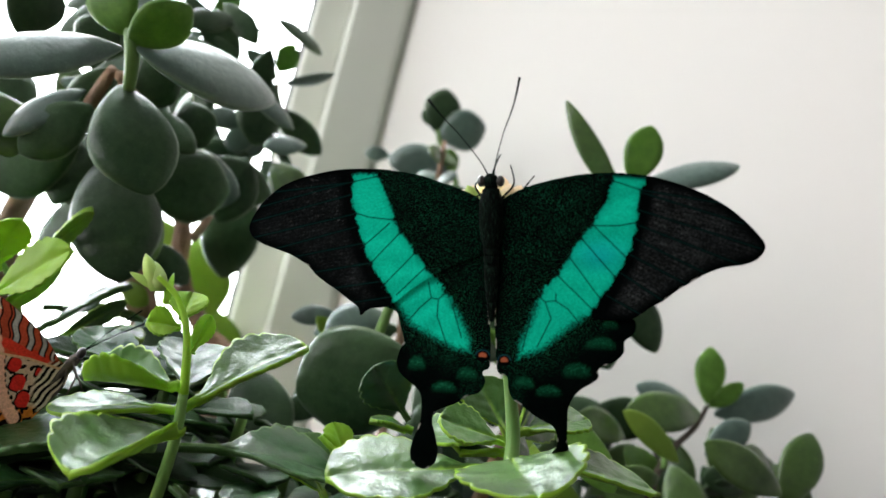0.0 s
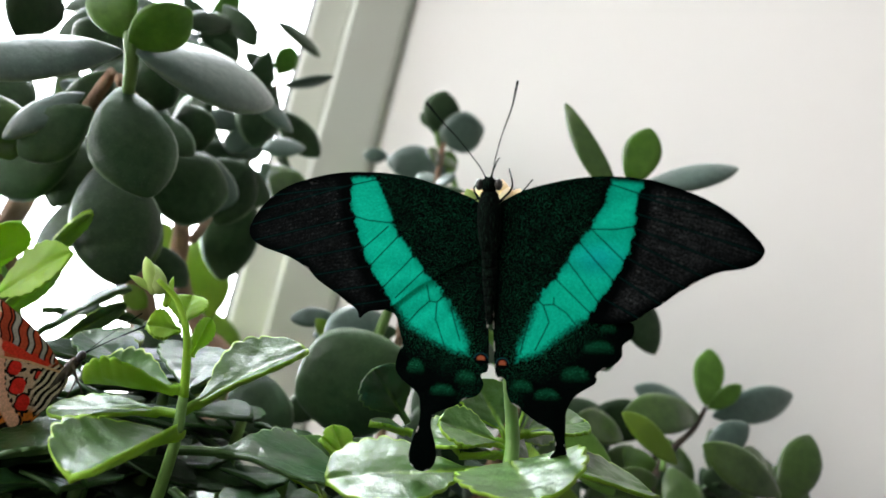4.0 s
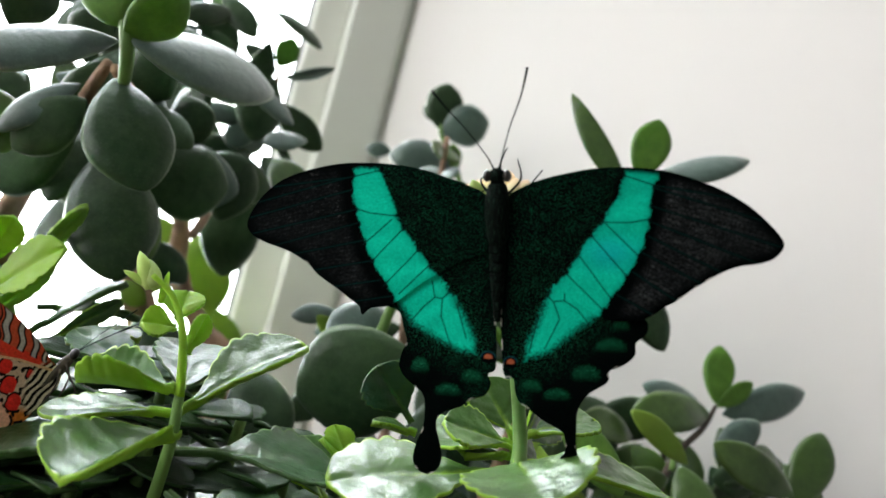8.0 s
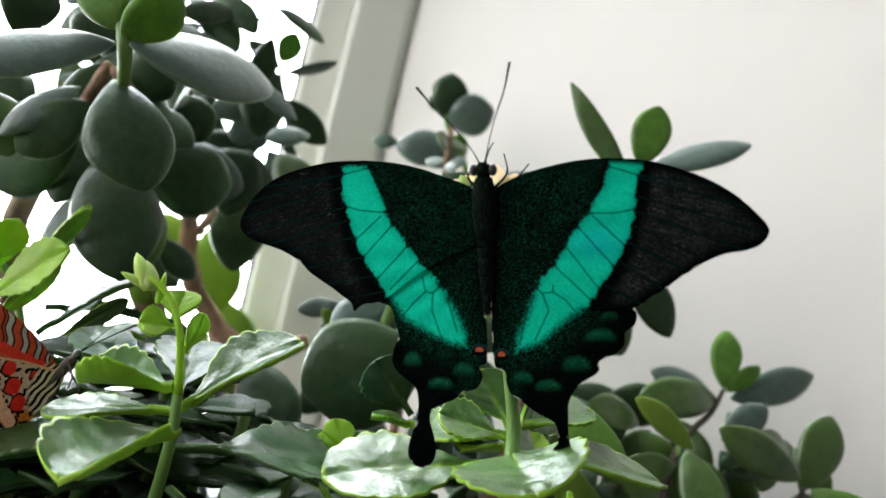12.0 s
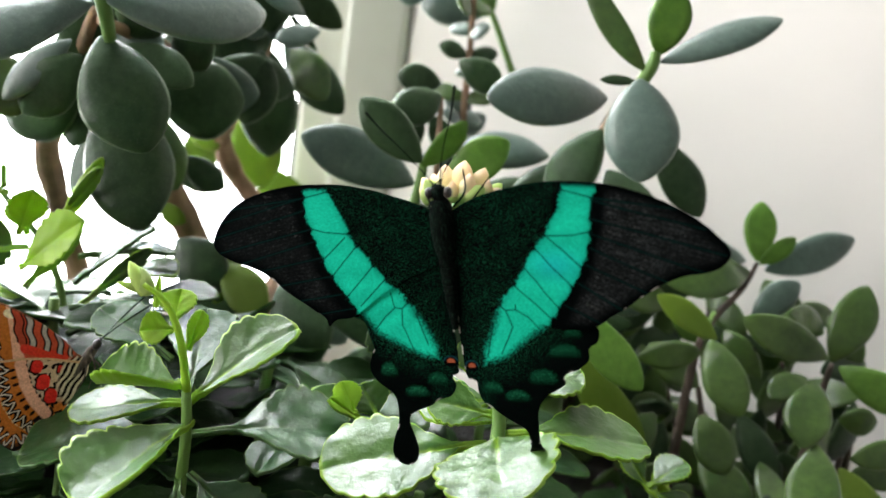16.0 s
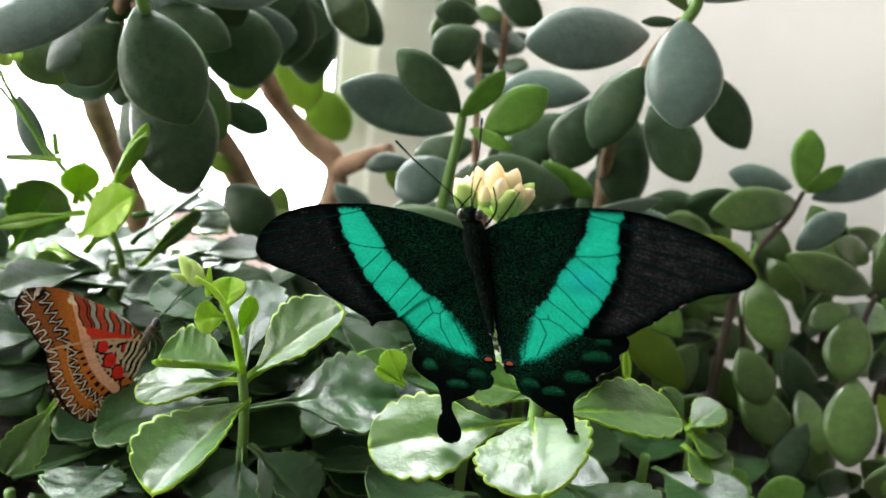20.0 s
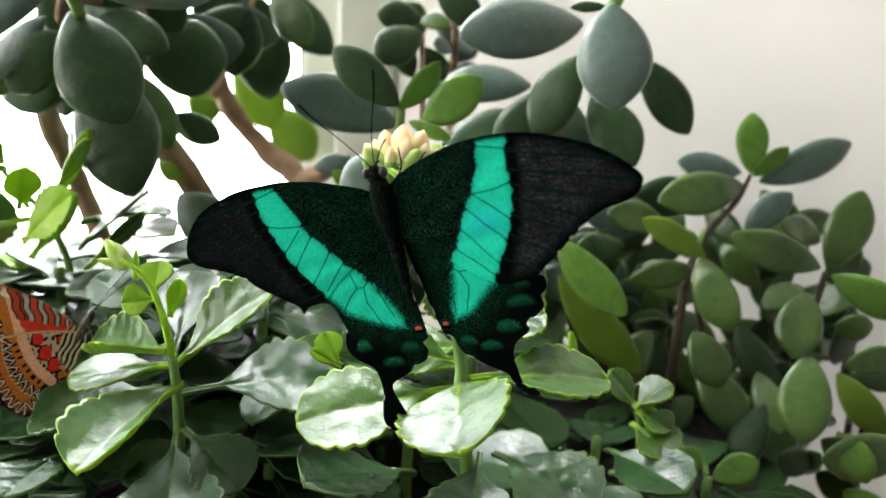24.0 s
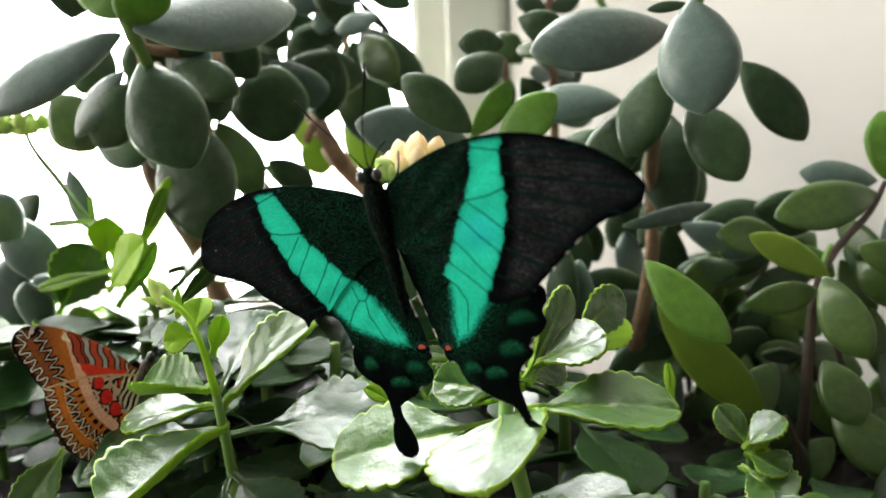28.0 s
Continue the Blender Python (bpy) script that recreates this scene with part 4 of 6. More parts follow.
fat_leaf(jade_window, (-0.0737, 0.2650, 1.1898), (-0.0569, 0.2545, 1.1780), 0.0125, (0.35, -0.9, 0.2), mat=M_JADE_LIME)
fat_leaf(jade_window, (-0.0795, 0.2850, 1.1867), (-0.0809, 0.2780, 1.1667), 0.0200, (0.1, -0.95, 0.2), mat=M_JADE)
fat_leaf(jade_window, (-0.0541, 0.2620, 1.1899), (-0.0381, 0.2500, 1.1701), 0.0190, (-0.1, -0.9, 0.35), mat=M_JADE)
fat_leaf(jade_window, (-0.0777, 0.2900, 1.2541), (-0.0795, 0.2850, 1.2305), 0.0150, (0.2, -0.95, 0.2), mat=M_JADE)
fat_leaf(jade_window, (-0.1135, 0.3300, 1.2317), (-0.1046, 0.3300, 1.2166), 0.0130, (0.3, -0.9, 0.1), mat=M_JADE_LIME)
fat_leaf(jade_window, (-0.0717, 0.3000, 1.2561), (-0.0568, 0.2950, 1.2419), 0.0130, (-0.1, -0.95, 0.2), mat=M_JADE_GREEN)
fat_leaf(jade_window, (-0.1059, 0.2900, 1.2670), (-0.0905, 0.2850, 1.2537), 0.0130, (0, -0.9, 0.4), mat=M_JADE)
leaf_cloud(jade_window, (-0.125, 0.245, 1.245), (-0.088, 0.285, 1.30), 12, 0.026, (M_JADE, M_JADE, M_JADE_GREY))
leaf_cloud(jade_window, (-0.125, 0.245, 1.225), (-0.10, 0.275, 1.275), 8, 0.026, (M_JADE, M_JADE_GREY))
leaf_cloud(jade_window, (-0.15, 0.285, 1.25), (-0.075, 0.31, 1.305), 26, 0.026, (M_JADE, M_JADE, M_JADE_GREEN))
leaf_cloud(jade_right, (0.03, 0.28, 1.125), (0.125, 0.312, 1.200), 66, 0.024, (M_JADE, M_JADE_GREEN, M_JADE_GREEN))
leaf_cloud(jade_right, (0.045, 0.25, 1.11), (0.14, 0.285, 1.160), 28, 0.022, (M_JADE_GREEN, M_JADE, M_JADE_GREEN))
leaf_cloud(jade_right, (0.065, 0.205, 1.098), (0.155, 0.255, 1.132), 34, 0.022, (M_JADE_GREEN, M_JADE_GREEN, M_JADE_YOUNG), 0.0)
leaf_cloud(jade_wall, (-0.03, 0.29, 1.15), (0.05, 0.315, 1.225), 30, 0.028, (M_JADE, M_JADE, M_JADE_GREY))
leaf_cloud(jade_right, (0.012, 0.300, 1.150), (0.072, 0.325, 1.186), 30, 0.024, (M_JADE, M_JADE_GREEN, M_JADE_GREEN))
leaf_cloud(jade_right, (0.082, 0.275, 1.120), (0.112, 0.310, 1.165), 10, 0.024, (M_JADE, M_JADE_GREEN))
leaf_cloud(jade_window, (-0.09, 0.29, 1.15), (-0.03, 0.32, 1.195), 12, 0.022, (M_JADE, M_JADE_GREY))
for k in range(8):
    at = Vector((-0.0165 - 0.0004 * k, 0.338, 1.226 + 0.0075 * k))
    for way in (1, -1):
        w = 0.5 + 1.57 * (k % 2) + 0.3 * k
        out = Vector((math.cos(w) * way, math.sin(w) * way * 0.6, 0.35 - 0.05 * (7 - k)))
        fat_leaf(jade_wall, at, at + out * (0.0145 - 0.0006 * k), 0.0078, (0.15, -0.8, 0.6), mat=(M_JADE_GREY, M_JADE, M_JADE_GREY, M_JADE_GREEN)[k % 4])
stem(jade_wall, "branch", [(-0.0195, 0.338, 1.287), (-0.0175, 0.338, 1.255), (-0.0160, 0.336, 1.215), (-0.0150, 0.325, 1.160)], [0.0010, 0.0013, 0.0016, 0.0019], M_BARK, knobs=0.2)
stem(jade_wall, "branch", [(-0.0254, 0.3587, 1.2998), (-0.0228, 0.3598, 1.2922), (-0.0154, 0.3657, 1.2835), (-0.0021, 0.3697, 1.2584)], [0.0008, 0.001, 0.0012, 0.0014], M_STEM)
fat_leaf(jade_right, (0.0576, 0.3103, 1.2000), (0.0424, 0.3014, 1.1899), 0.0110, (0.14, -0.84, 0.53), mat=M_JADE)
fat_leaf(jade_right, (0.0604, 0.3081, 1.1970), (0.0464, 0.2974, 1.1831), 0.0099, (0.2, -0.86, 0.47), mat=M_JADE)
fat_leaf(jade_right, (0.0695, 0.3080, 1.1833), (0.0510, 0.2973, 1.1782), 0.0093, (0.25, -0.74, 0.62), mat=M_JADE)
fat_leaf(jade_right, (0.0684, 0.3117, 1.1942), (0.0591, 0.3039, 1.1826), 0.0096, (0.12, -0.87, 0.48), mat=M_JADE_GREEN)
fat_leaf(jade_right, (0.0764, 0.3125, 1.1892), (0.0947, 0.3084, 1.1756), 0.0113, (-0.18, -0.98, 0.06), mat=M_JADE)
fat_leaf(jade_right, (0.0919, 0.3135, 1.1775), (0.1057, 0.3083, 1.1640), 0.0107, (-0.25, -0.96, 0.11), mat=M_JADE_GREEN)
fat_leaf(jade_right, (0.0687, 0.3053, 1.1702), (0.0554, 0.2974, 1.1658), 0.0087, (0.16, -0.67, 0.72), mat=M_JADE)
fat_leaf(jade_right, (0.0677, 0.3004, 1.1606), (0.0561, 0.2906, 1.1480), 0.0089, (0.11, -0.83, 0.54), mat=M_JADE_GREEN)
fat_leaf(jade_right, (0.0943, 0.3204, 1.1924), (0.1050, 0.3171, 1.1814), 0.0101, (-0.12, -0.98, 0.17), mat=M_JADE)


# ---------------------------------------------------------------- broad-leaved flowering plants
kal_left = thing("kalanchoe", (-0.045, 0.19, 1.105), "pot plant with glossy scalloped leaves and a lime budding shoot", "plant", "plants on the sill")
kal_mid = thing("kalanchoe", (0.012, 0.175, 1.105), "pot plant with glossy scalloped leaves and a cream bud cluster", "plant", "plants on the sill")
kal_right = thing("kalanchoe", (0.055, 0.215, 1.105), "small scalloped green plant with a light rosette in its middle", "plant", "plants on the sill")
scallop_leaf(kal_left, (-0.0451, 0.1695, 1.1815), (-0.0267, 0.1774, 1.1995), 0.0172, (-0.36, -0.44, 0.83), fold=0.22)
scallop_leaf(kal_left, (-0.0453, 0.1676, 1.1865), (-0.0627, 0.1680, 1.1850), 0.0130, (-0.10, -0.20, 0.97), fold=0.5, stalk=0.06)
scallop_leaf(kal_left, (-0.0452, 0.1700, 1.1822), (-0.0672, 0.1664, 1.1776), 0.0128, (-0.13, -0.3, 0.95))
scallop_leaf(kal_left, (-0.0430, 0.1690, 1.1790), (-0.0508, 0.1415, 1.1725), 0.0182, (-0.13, -0.02, 0.99), fold=0.36, broad=0.68, stalk=0.03)
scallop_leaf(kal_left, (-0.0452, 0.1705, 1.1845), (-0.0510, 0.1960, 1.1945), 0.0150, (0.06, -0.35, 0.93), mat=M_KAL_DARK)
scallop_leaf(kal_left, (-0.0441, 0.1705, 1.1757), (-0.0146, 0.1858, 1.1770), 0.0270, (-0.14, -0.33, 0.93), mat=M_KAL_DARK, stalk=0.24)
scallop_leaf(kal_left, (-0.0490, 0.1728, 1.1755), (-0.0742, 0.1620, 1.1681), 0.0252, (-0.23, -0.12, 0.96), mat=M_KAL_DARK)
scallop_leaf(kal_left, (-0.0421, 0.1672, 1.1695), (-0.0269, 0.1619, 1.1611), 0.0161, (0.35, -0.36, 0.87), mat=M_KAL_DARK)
scallop_leaf(kal_left, (-0.0904, 0.1756, 1.1673), (-0.0958, 0.1632, 1.1533), 0.0095, (0.48, -0.74, 0.48), mat=M_KAL)
stem(kal_left, "stem", [(-0.0547, 0.1672, 1.2053), (-0.0502, 0.1679, 1.2022), (-0.0465, 0.1674, 1.1957), (-0.0444, 0.1678, 1.1858)], [0.0005, 0.0006, 0.0007, 0.0009], M_KAL_YOUNG)
stem(kal_left, "stem", [(-0.0445, 0.1678, 1.1860), (-0.0441, 0.1691, 1.1760), (-0.0473, 0.1768, 1.1526)], [0.0009, 0.0011, 0.0013], M_STEM)
scallop_leaf(kal_mid, (0.0140, 0.1680, 1.1860), (-0.0146, 0.1588, 1.1784), 0.0200, (-0.16, -0.43, 0.87), fold=0.08)
scallop_leaf(kal_mid, (0.0155, 0.1670, 1.1885), (0.0188, 0.1443, 1.1854), 0.0222, (-0.40, -0.23, 0.87), broad=0.5, stalk=0.05)
scallop_leaf(kal_mid, (0.0170, 0.1676, 1.1886), (0.0436, 0.1775, 1.1885), 0.0168, (0.05, -0.24, 0.97))
scallop_leaf(kal_mid, (0.0148, 0.1708, 1.1906), (0.0015, 0.1690, 1.1925), 0.0100, (0.2, -0.60, 0.77))
stem(kal_mid, "stem", [(0.0157, 0.1660, 1.1873), (0.0150, 0.1681, 1.1935), (0.0105, 0.1689, 1.2078), (0.0045, 0.1684, 1.2250), (0.0031, 0.1677, 1.2304)], [0.0014, 0.0013, 0.001, 0.0008, 0.0007], M_STEM)
stem(kal_mid, "stem", [(0.0157, 0.1660, 1.1873), (0.0170, 0.1734, 1.1689), (0.0185, 0.1862, 1.1400)], [0.0014, 0.0015, 0.0015], M_STEM)
scallop_leaf(kal_right, (0.0534, 0.2219, 1.1622), (0.0615, 0.2254, 1.1692), 0.0135, (-0.56, -0.27, 0.78))
scallop_leaf(kal_right, (0.0535, 0.2217, 1.1616), (0.0624, 0.2178, 1.1594), 0.0099, (0.11, -0.27, 0.96))
scallop_leaf(kal_right, (0.0526, 0.2205, 1.1587), (0.0630, 0.2120, 1.1560), 0.0135, (0.02, -0.31, 0.95), mat=M_KAL)
stem(kal_right, "stem", [(0.0543, 0.2223, 1.1630), (0.0561, 0.2243, 1.1489), (0.0595, 0.2354, 1.1225)], [0.0009, 0.001, 0.0012], M_STEM)
# leaf pairs and shoots, second row
scallop_leaf(kal_mid, (0.0150, 0.1799, 1.1905), (-0.0007, 0.1757, 1.1884), 0.0178, (-0.40, -0.30, 0.86))
scallop_leaf(kal_mid, (0.0153, 0.1838, 1.1915), (0.0074, 0.1882, 1.2017), 0.0125, (-0.05, -0.70, 0.70))
scallop_leaf(kal_mid, (0.0167, 0.1797, 1.1924), (0.0302, 0.1833, 1.1985), 0.0142, (-0.45, -0.32, 0.83))
scallop_leaf(kal_mid, (0.0152, 0.1802, 1.1884), (0.0069, 0.1740, 1.1874), 0.0134, (-0.38, -0.28, 0.87))
scallop_leaf(kal_mid, (-0.0046, 0.1997, 1.1893), (-0.0144, 0.1980, 1.1989), 0.0125, (-0.40, -0.72, 0.55), mat=M_KAL_DARK)
scallop_leaf(kal_mid, (-0.0030, 0.1939, 1.1875), (-0.0122, 0.1936, 1.1881), 0.0076, (0.06, -0.11, 0.99))
scallop_leaf(kal_mid, (0.0156, 0.1778, 1.1910), (0.0204, 0.1938, 1.2048), 0.0078, (0.86, -0.45, 0.22), mat=M_KAL)
scallop_leaf(kal_mid, (0.0179, 0.2025, 1.1898), (0.0272, 0.2147, 1.1991), 0.0099, (0.74, -0.66, 0.13))
scallop_leaf(kal_mid, (0.0205, 0.2128, 1.1831), (0.0254, 0.2271, 1.1896), 0.0090, (0.61, -0.49, 0.62), mat=M_KAL_YOUNG)
scallop_leaf(kal_mid, (0.0151, 0.1815, 1.1888), (0.0190, 0.1903, 1.1923), 0.0104, (0.78, -0.5, 0.39))
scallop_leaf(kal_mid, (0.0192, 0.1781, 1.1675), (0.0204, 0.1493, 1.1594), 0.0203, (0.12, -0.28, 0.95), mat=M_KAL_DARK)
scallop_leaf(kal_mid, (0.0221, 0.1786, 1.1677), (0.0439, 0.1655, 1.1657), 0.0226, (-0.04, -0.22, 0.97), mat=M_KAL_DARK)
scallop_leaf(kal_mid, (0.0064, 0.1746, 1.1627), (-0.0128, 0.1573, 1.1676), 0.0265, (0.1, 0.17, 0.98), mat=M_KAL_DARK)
scallop_leaf(kal_mid, (-0.0146, 0.1871, 1.1793), (-0.0189, 0.1905, 1.1857), 0.0063, (0.3, -0.74, 0.6), mat=M_KAL_YOUNG)
scallop_leaf(kal_mid, (-0.0141, 0.1871, 1.1791), (-0.0204, 0.1852, 1.1830), 0.0034, (0.56, -0.5, 0.66), mat=M_KAL_YOUNG)
scallop_leaf(kal_mid, (-0.0164, 0.1892, 1.1699), (-0.0269, 0.1962, 1.1807), 0.0150, (-0.12, -0.50, 0.86), mat=M_KAL)
scallop_leaf(kal_mid, (-0.0108, 0.1971, 1.1756), (-0.0167, 0.2004, 1.1826), 0.0111, (-0.10, -0.50, 0.86), mat=M_KAL)
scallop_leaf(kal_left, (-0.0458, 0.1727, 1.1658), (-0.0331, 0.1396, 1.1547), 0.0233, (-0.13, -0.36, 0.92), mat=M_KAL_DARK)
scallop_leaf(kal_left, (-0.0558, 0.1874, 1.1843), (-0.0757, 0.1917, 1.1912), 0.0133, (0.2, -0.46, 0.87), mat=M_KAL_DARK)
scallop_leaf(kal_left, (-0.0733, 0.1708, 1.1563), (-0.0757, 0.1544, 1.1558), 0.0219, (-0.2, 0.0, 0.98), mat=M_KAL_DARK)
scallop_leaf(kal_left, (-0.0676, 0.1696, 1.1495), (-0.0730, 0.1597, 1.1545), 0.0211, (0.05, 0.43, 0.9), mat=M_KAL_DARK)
scallop_leaf(kal_left, (-0.0486, 0.1687, 1.1970), (-0.0539, 0.1655, 1.1968), 0.0068, (0.35, -0.63, 0.7), mat=M_KAL_YOUNG, stalk=0.02)
scallop_leaf(kal_left, (-0.0488, 0.1692, 1.1985), (-0.0495, 0.1732, 1.2039), 0.0076, (-0.01, -0.8, 0.6), mat=M_KAL_YOUNG, stalk=0.02)
scallop_leaf(kal_left, (-0.0461, 0.1700, 1.1932), (-0.0452, 0.1728, 1.2008), 0.0043, (0.74, -0.65, 0.14), mat=M_KAL_YOUNG, stalk=0.02)
bud(kal_left, (-0.0550, 0.1693, 1.2029), (-0.5186, -0.0864, 0.8506), 0.0071, M_BUD_GREEN, fat=0.22)
bud(kal_left, (-0.0539, 0.1685, 1.2032), (-0.5255, 0.2059, 0.8255), 0.0058, M_BUD_GREEN, fat=0.26)
bud(kal_left, (-0.0556, 0.1694, 1.2034), (-0.8553, -0.4328, 0.2847), 0.0052, M_BUD_GREEN, fat=0.16)
bud(kal_left, (-0.0526, 0.1689, 1.2008), (-0.1011, 0.3082, 0.9459), 0.0063, M_KAL_YOUNG, fat=0.12)
scallop_leaf(kal_right, (0.0550, 0.2315, 1.1577), (0.0464, 0.2335, 1.1671), 0.0076, (0.42, -0.74, 0.53), mat=M_KAL)
scallop_leaf(kal_right, (0.0551, 0.2258, 1.1604), (0.0573, 0.2258, 1.1658), 0.0049, (-0.31, -0.94, 0.13), mat=M_KAL_YOUNG, stalk=0.05)
scallop_leaf(kal_right, (0.0546, 0.2256, 1.1599), (0.0583, 0.2228, 1.1628), 0.0040, (-0.55, -0.83, -0.11), mat=M_KAL_YOUNG, stalk=0.05)
scallop_leaf(kal_right, (0.0376, 0.2258, 1.1676), (0.0351, 0.2311, 1.1777), 0.0024, (0.41, -0.76, 0.5), mat=M_KAL_YOUNG)
kal_window = thing("kalanchoe", (-0.105, 0.23, 1.105), "leggy plant with narrow lime leaves and budding thin stalks", "plant", "plants on the sill")
stem(kal_window, "stem", [(-0.1393, 0.2253, 1.2278), (-0.1289, 0.2236, 1.2183), (-0.1183, 0.2216, 1.2080), (-0.1063, 0.2199, 1.1979), (-0.1000, 0.2212, 1.1835), (-0.0968, 0.2195, 1.1615)], [0.0005, 0.0006, 0.0007, 0.0008, 0.001, 0.0012], M_STEM)
scallop_leaf(kal_window, (-0.1089, 0.2178, 1.1992), (-0.1116, 0.2184, 1.2083), 0.0092, (0.65, -0.72, 0.24), mat=M_KAL_YOUNG, stalk=0.1)
scallop_leaf(kal_window, (-0.1299, 0.2163, 1.1818), (-0.1198, 0.2224, 1.2015), 0.0169, (0.55, -0.83, -0.03), mat=M_KAL)
scallop_leaf(kal_window, (-0.1086, 0.2188, 1.1958), (-0.1291, 0.2100, 1.1911), 0.0041, (0.14, -0.7, 0.7), mat=M_KAL_MID)
scallop_leaf(kal_window, (-0.1046, 0.2203, 1.1985), (-0.0950, 0.2270, 1.2201), 0.0044, (0.66, -0.75, -0.06), mat=M_KAL_YOUNG, stalk=0.05)
scallop_leaf(kal_window, (-0.1063, 0.2141, 1.1872), (-0.0939, 0.2175, 1.2043), 0.0053, (0.51, -0.84, -0.21), mat=M_KAL_MID, stalk=0.05)
scallop_leaf(kal_window, (-0.1011, 0.2296, 1.1929), (-0.0791, 0.2403, 1.1962), 0.0149, (-0.12, -0.07, 0.99), mat=M_KAL_DARK)
scallop_leaf(kal_window, (-0.0930, 0.2172, 1.1844), (-0.0798, 0.2245, 1.2003), 0.0048, (0.63, -0.76, -0.17), mat=M_KAL)
scallop_leaf(kal_window, (-0.1131, 0.2017, 1.1787), (-0.1118, 0.2100, 1.1868), 0.0092, (0.8, -0.48, 0.36), mat=M_KAL_MID)
scallop_leaf(kal_window, (-0.1166, 0.2172, 1.1788), (-0.1319, 0.2109, 1.1824), 0.0219, (0.21, 0.05, 0.98), mat=M_KAL)
scallop_leaf(kal_window, (-0.1059, 0.2244, 1.1798), (-0.1233, 0.2228, 1.1824), 0.0119, (0.16, -0.09, 0.98), mat=M_KAL_YOUNG)
scallop_leaf(kal_window, (-0.1169, 0.2219, 1.2082), (-0.1316, 0.2196, 1.2076), 0.0019, (0.11, -0.81, 0.57), mat=M_KAL_MID)
scallop_leaf(kal_window, (-0.1186, 0.2221, 1.2094), (-0.1202, 0.2237, 1.2149), 0.0013, (0.74, -0.55, 0.39), mat=M_KAL_MID)
scallop_leaf(kal_window, (-0.1089, 0.2142, 1.2002), (-0.1035, 0.2096, 1.2121), 0.0089, (0.45, -0.74, -0.49), mat=M_KAL_YOUNG)
scallop_leaf(kal_window, (-0.1051, 0.2103, 1.1925), (-0.0873, 0.2047, 1.2074), 0.0120, (0.15, -0.80, 0.55), mat=M_KAL_YOUNG, stalk=0.05)
scallop_leaf(kal_window, (-0.1052, 0.2241, 1.2024), (-0.0921, 0.2201, 1.2191), 0.0041, (0.45, -0.73, -0.52), mat=M_KAL_MID)
scallop_leaf(kal_window, (-0.0998, 0.2265, 1.1864), (-0.0819, 0.2316, 1.2041), 0.0120, (-0.58, -0.41, 0.7), mat=M_KAL_DARK)
scallop_leaf(kal_window, (-0.0933, 0.2362, 1.1902), (-0.0769, 0.2367, 1.1906), 0.0167, (-0.02, -0.11, 0.99), mat=M_KAL)
stem(kal_window, "flower_stalk", [(-0.1218, 0.2245, 1.2066), (-0.1229, 0.2170, 1.2188), (-0.1240, 0.2102, 1.2290), (-0.1257, 0.2089, 1.2359)], [0.0006, 0.0006, 0.0005, 0.0005], M_STEM)
for k in range(16):
    bud(kal_window, (-0.1275 + random.uniform(-0.006, 0.006), 0.208 + random.uniform(-0.004, 0.004), 1.2345 + random.uniform(-0.001, 0.001)), (random.uniform(-0.5, 0.5), random.uniform(-0.5, 0.5), 1), 0.0042, M_BUD_GREEN)
# the cream bud cluster under the butterfly's head
bud(kal_mid, (0.0004, 0.1625, 1.2315), (-0.2231, 0.1015, 0.9695), 0.0054, M_BUD)
bud(kal_mid, (0.0024, 0.1627, 1.2314), (0.0076, 0.1760, 0.9844), 0.0066, M_BUD)
bud(kal_mid, (0.0050, 0.1634, 1.2320), (0.1996, 0.1569, 0.9672), 0.0053, M_BUD)
bud(kal_mid, (0.0039, 0.1598, 1.2315), (0.0127, 0.1079, 0.9941), 0.0046, M_BUD, fat=0.36)
bud(kal_mid, (0.0016, 0.1594, 1.2311), (-0.1212, 0.0080, 0.9926), 0.0034, M_BUD, fat=0.36)
bud(kal_mid, (-0.0015, 0.1620, 1.2309), (-0.2467, 0.2809, 0.9275), 0.0042, M_BUD)
bud(kal_mid, (-0.0030, 0.1628, 1.2305), (-0.2878, 0.2719, 0.9183), 0.0036, M_BUD)
bud(kal_mid, (0.0069, 0.1614, 1.2318), (0.0634, 0.0425, 0.9971), 0.0035, M_BUD, fat=0.36)
bud(kal_mid, (0.0062, 0.1631, 1.2308), (0.5827, 0.3366, 0.7398), 0.0054, M_BUD_GREEN, fat=0.3)
bud(kal_mid, (-0.0020, 0.1605, 1.2298), (-0.5984, -0.1770, 0.7814), 0.0030, M_BUD_GREEN)
bud(kal_mid, (0.0014, 0.1677, 1.2307), (-0.2407, 0.2822, 0.9287), 0.0046, M_BUD)
bud(kal_mid, (0.0038, 0.1681, 1.2309), (0.0164, 0.3251, 0.9455), 0.0042, M_BUD)
bud(kal_mid, (-0.0001, 0.1599, 1.2303), (-0.2451, -0.0980, 0.9645), 0.0027, M_BUD_GREEN)
bud(kal_mid, (0.0061, 0.1620, 1.2307), (0.8221, 0.2866, 0.4919), 0.0047, M_BUD_GREEN, fat=0.25)
for k in range(7):
    w = 2.4 * k + 0.5
    lean = Vector((math.cos(w) * 0.75, math.sin(w) * 0.55, 0.75))
    bud(kal_mid, Vector((0.0022, 0.1632, 1.2300)) + Vector((math.cos(w) * 0.0034, math.sin(w) * 0.0026, 0.0)), lean, 0.0046 + 0.0006 * (k % 3), M_BUD if k % 2 else M_BUD_GREEN, fat=0.34)
stem(kal_mid, "flower_stalk", [(0.0043, 0.1717, 1.2218), (0.0035, 0.1707, 1.2259), (0.0015, 0.1716, 1.2292)], [0.0008, 0.0009, 0.0012], M_BUD_GREEN)
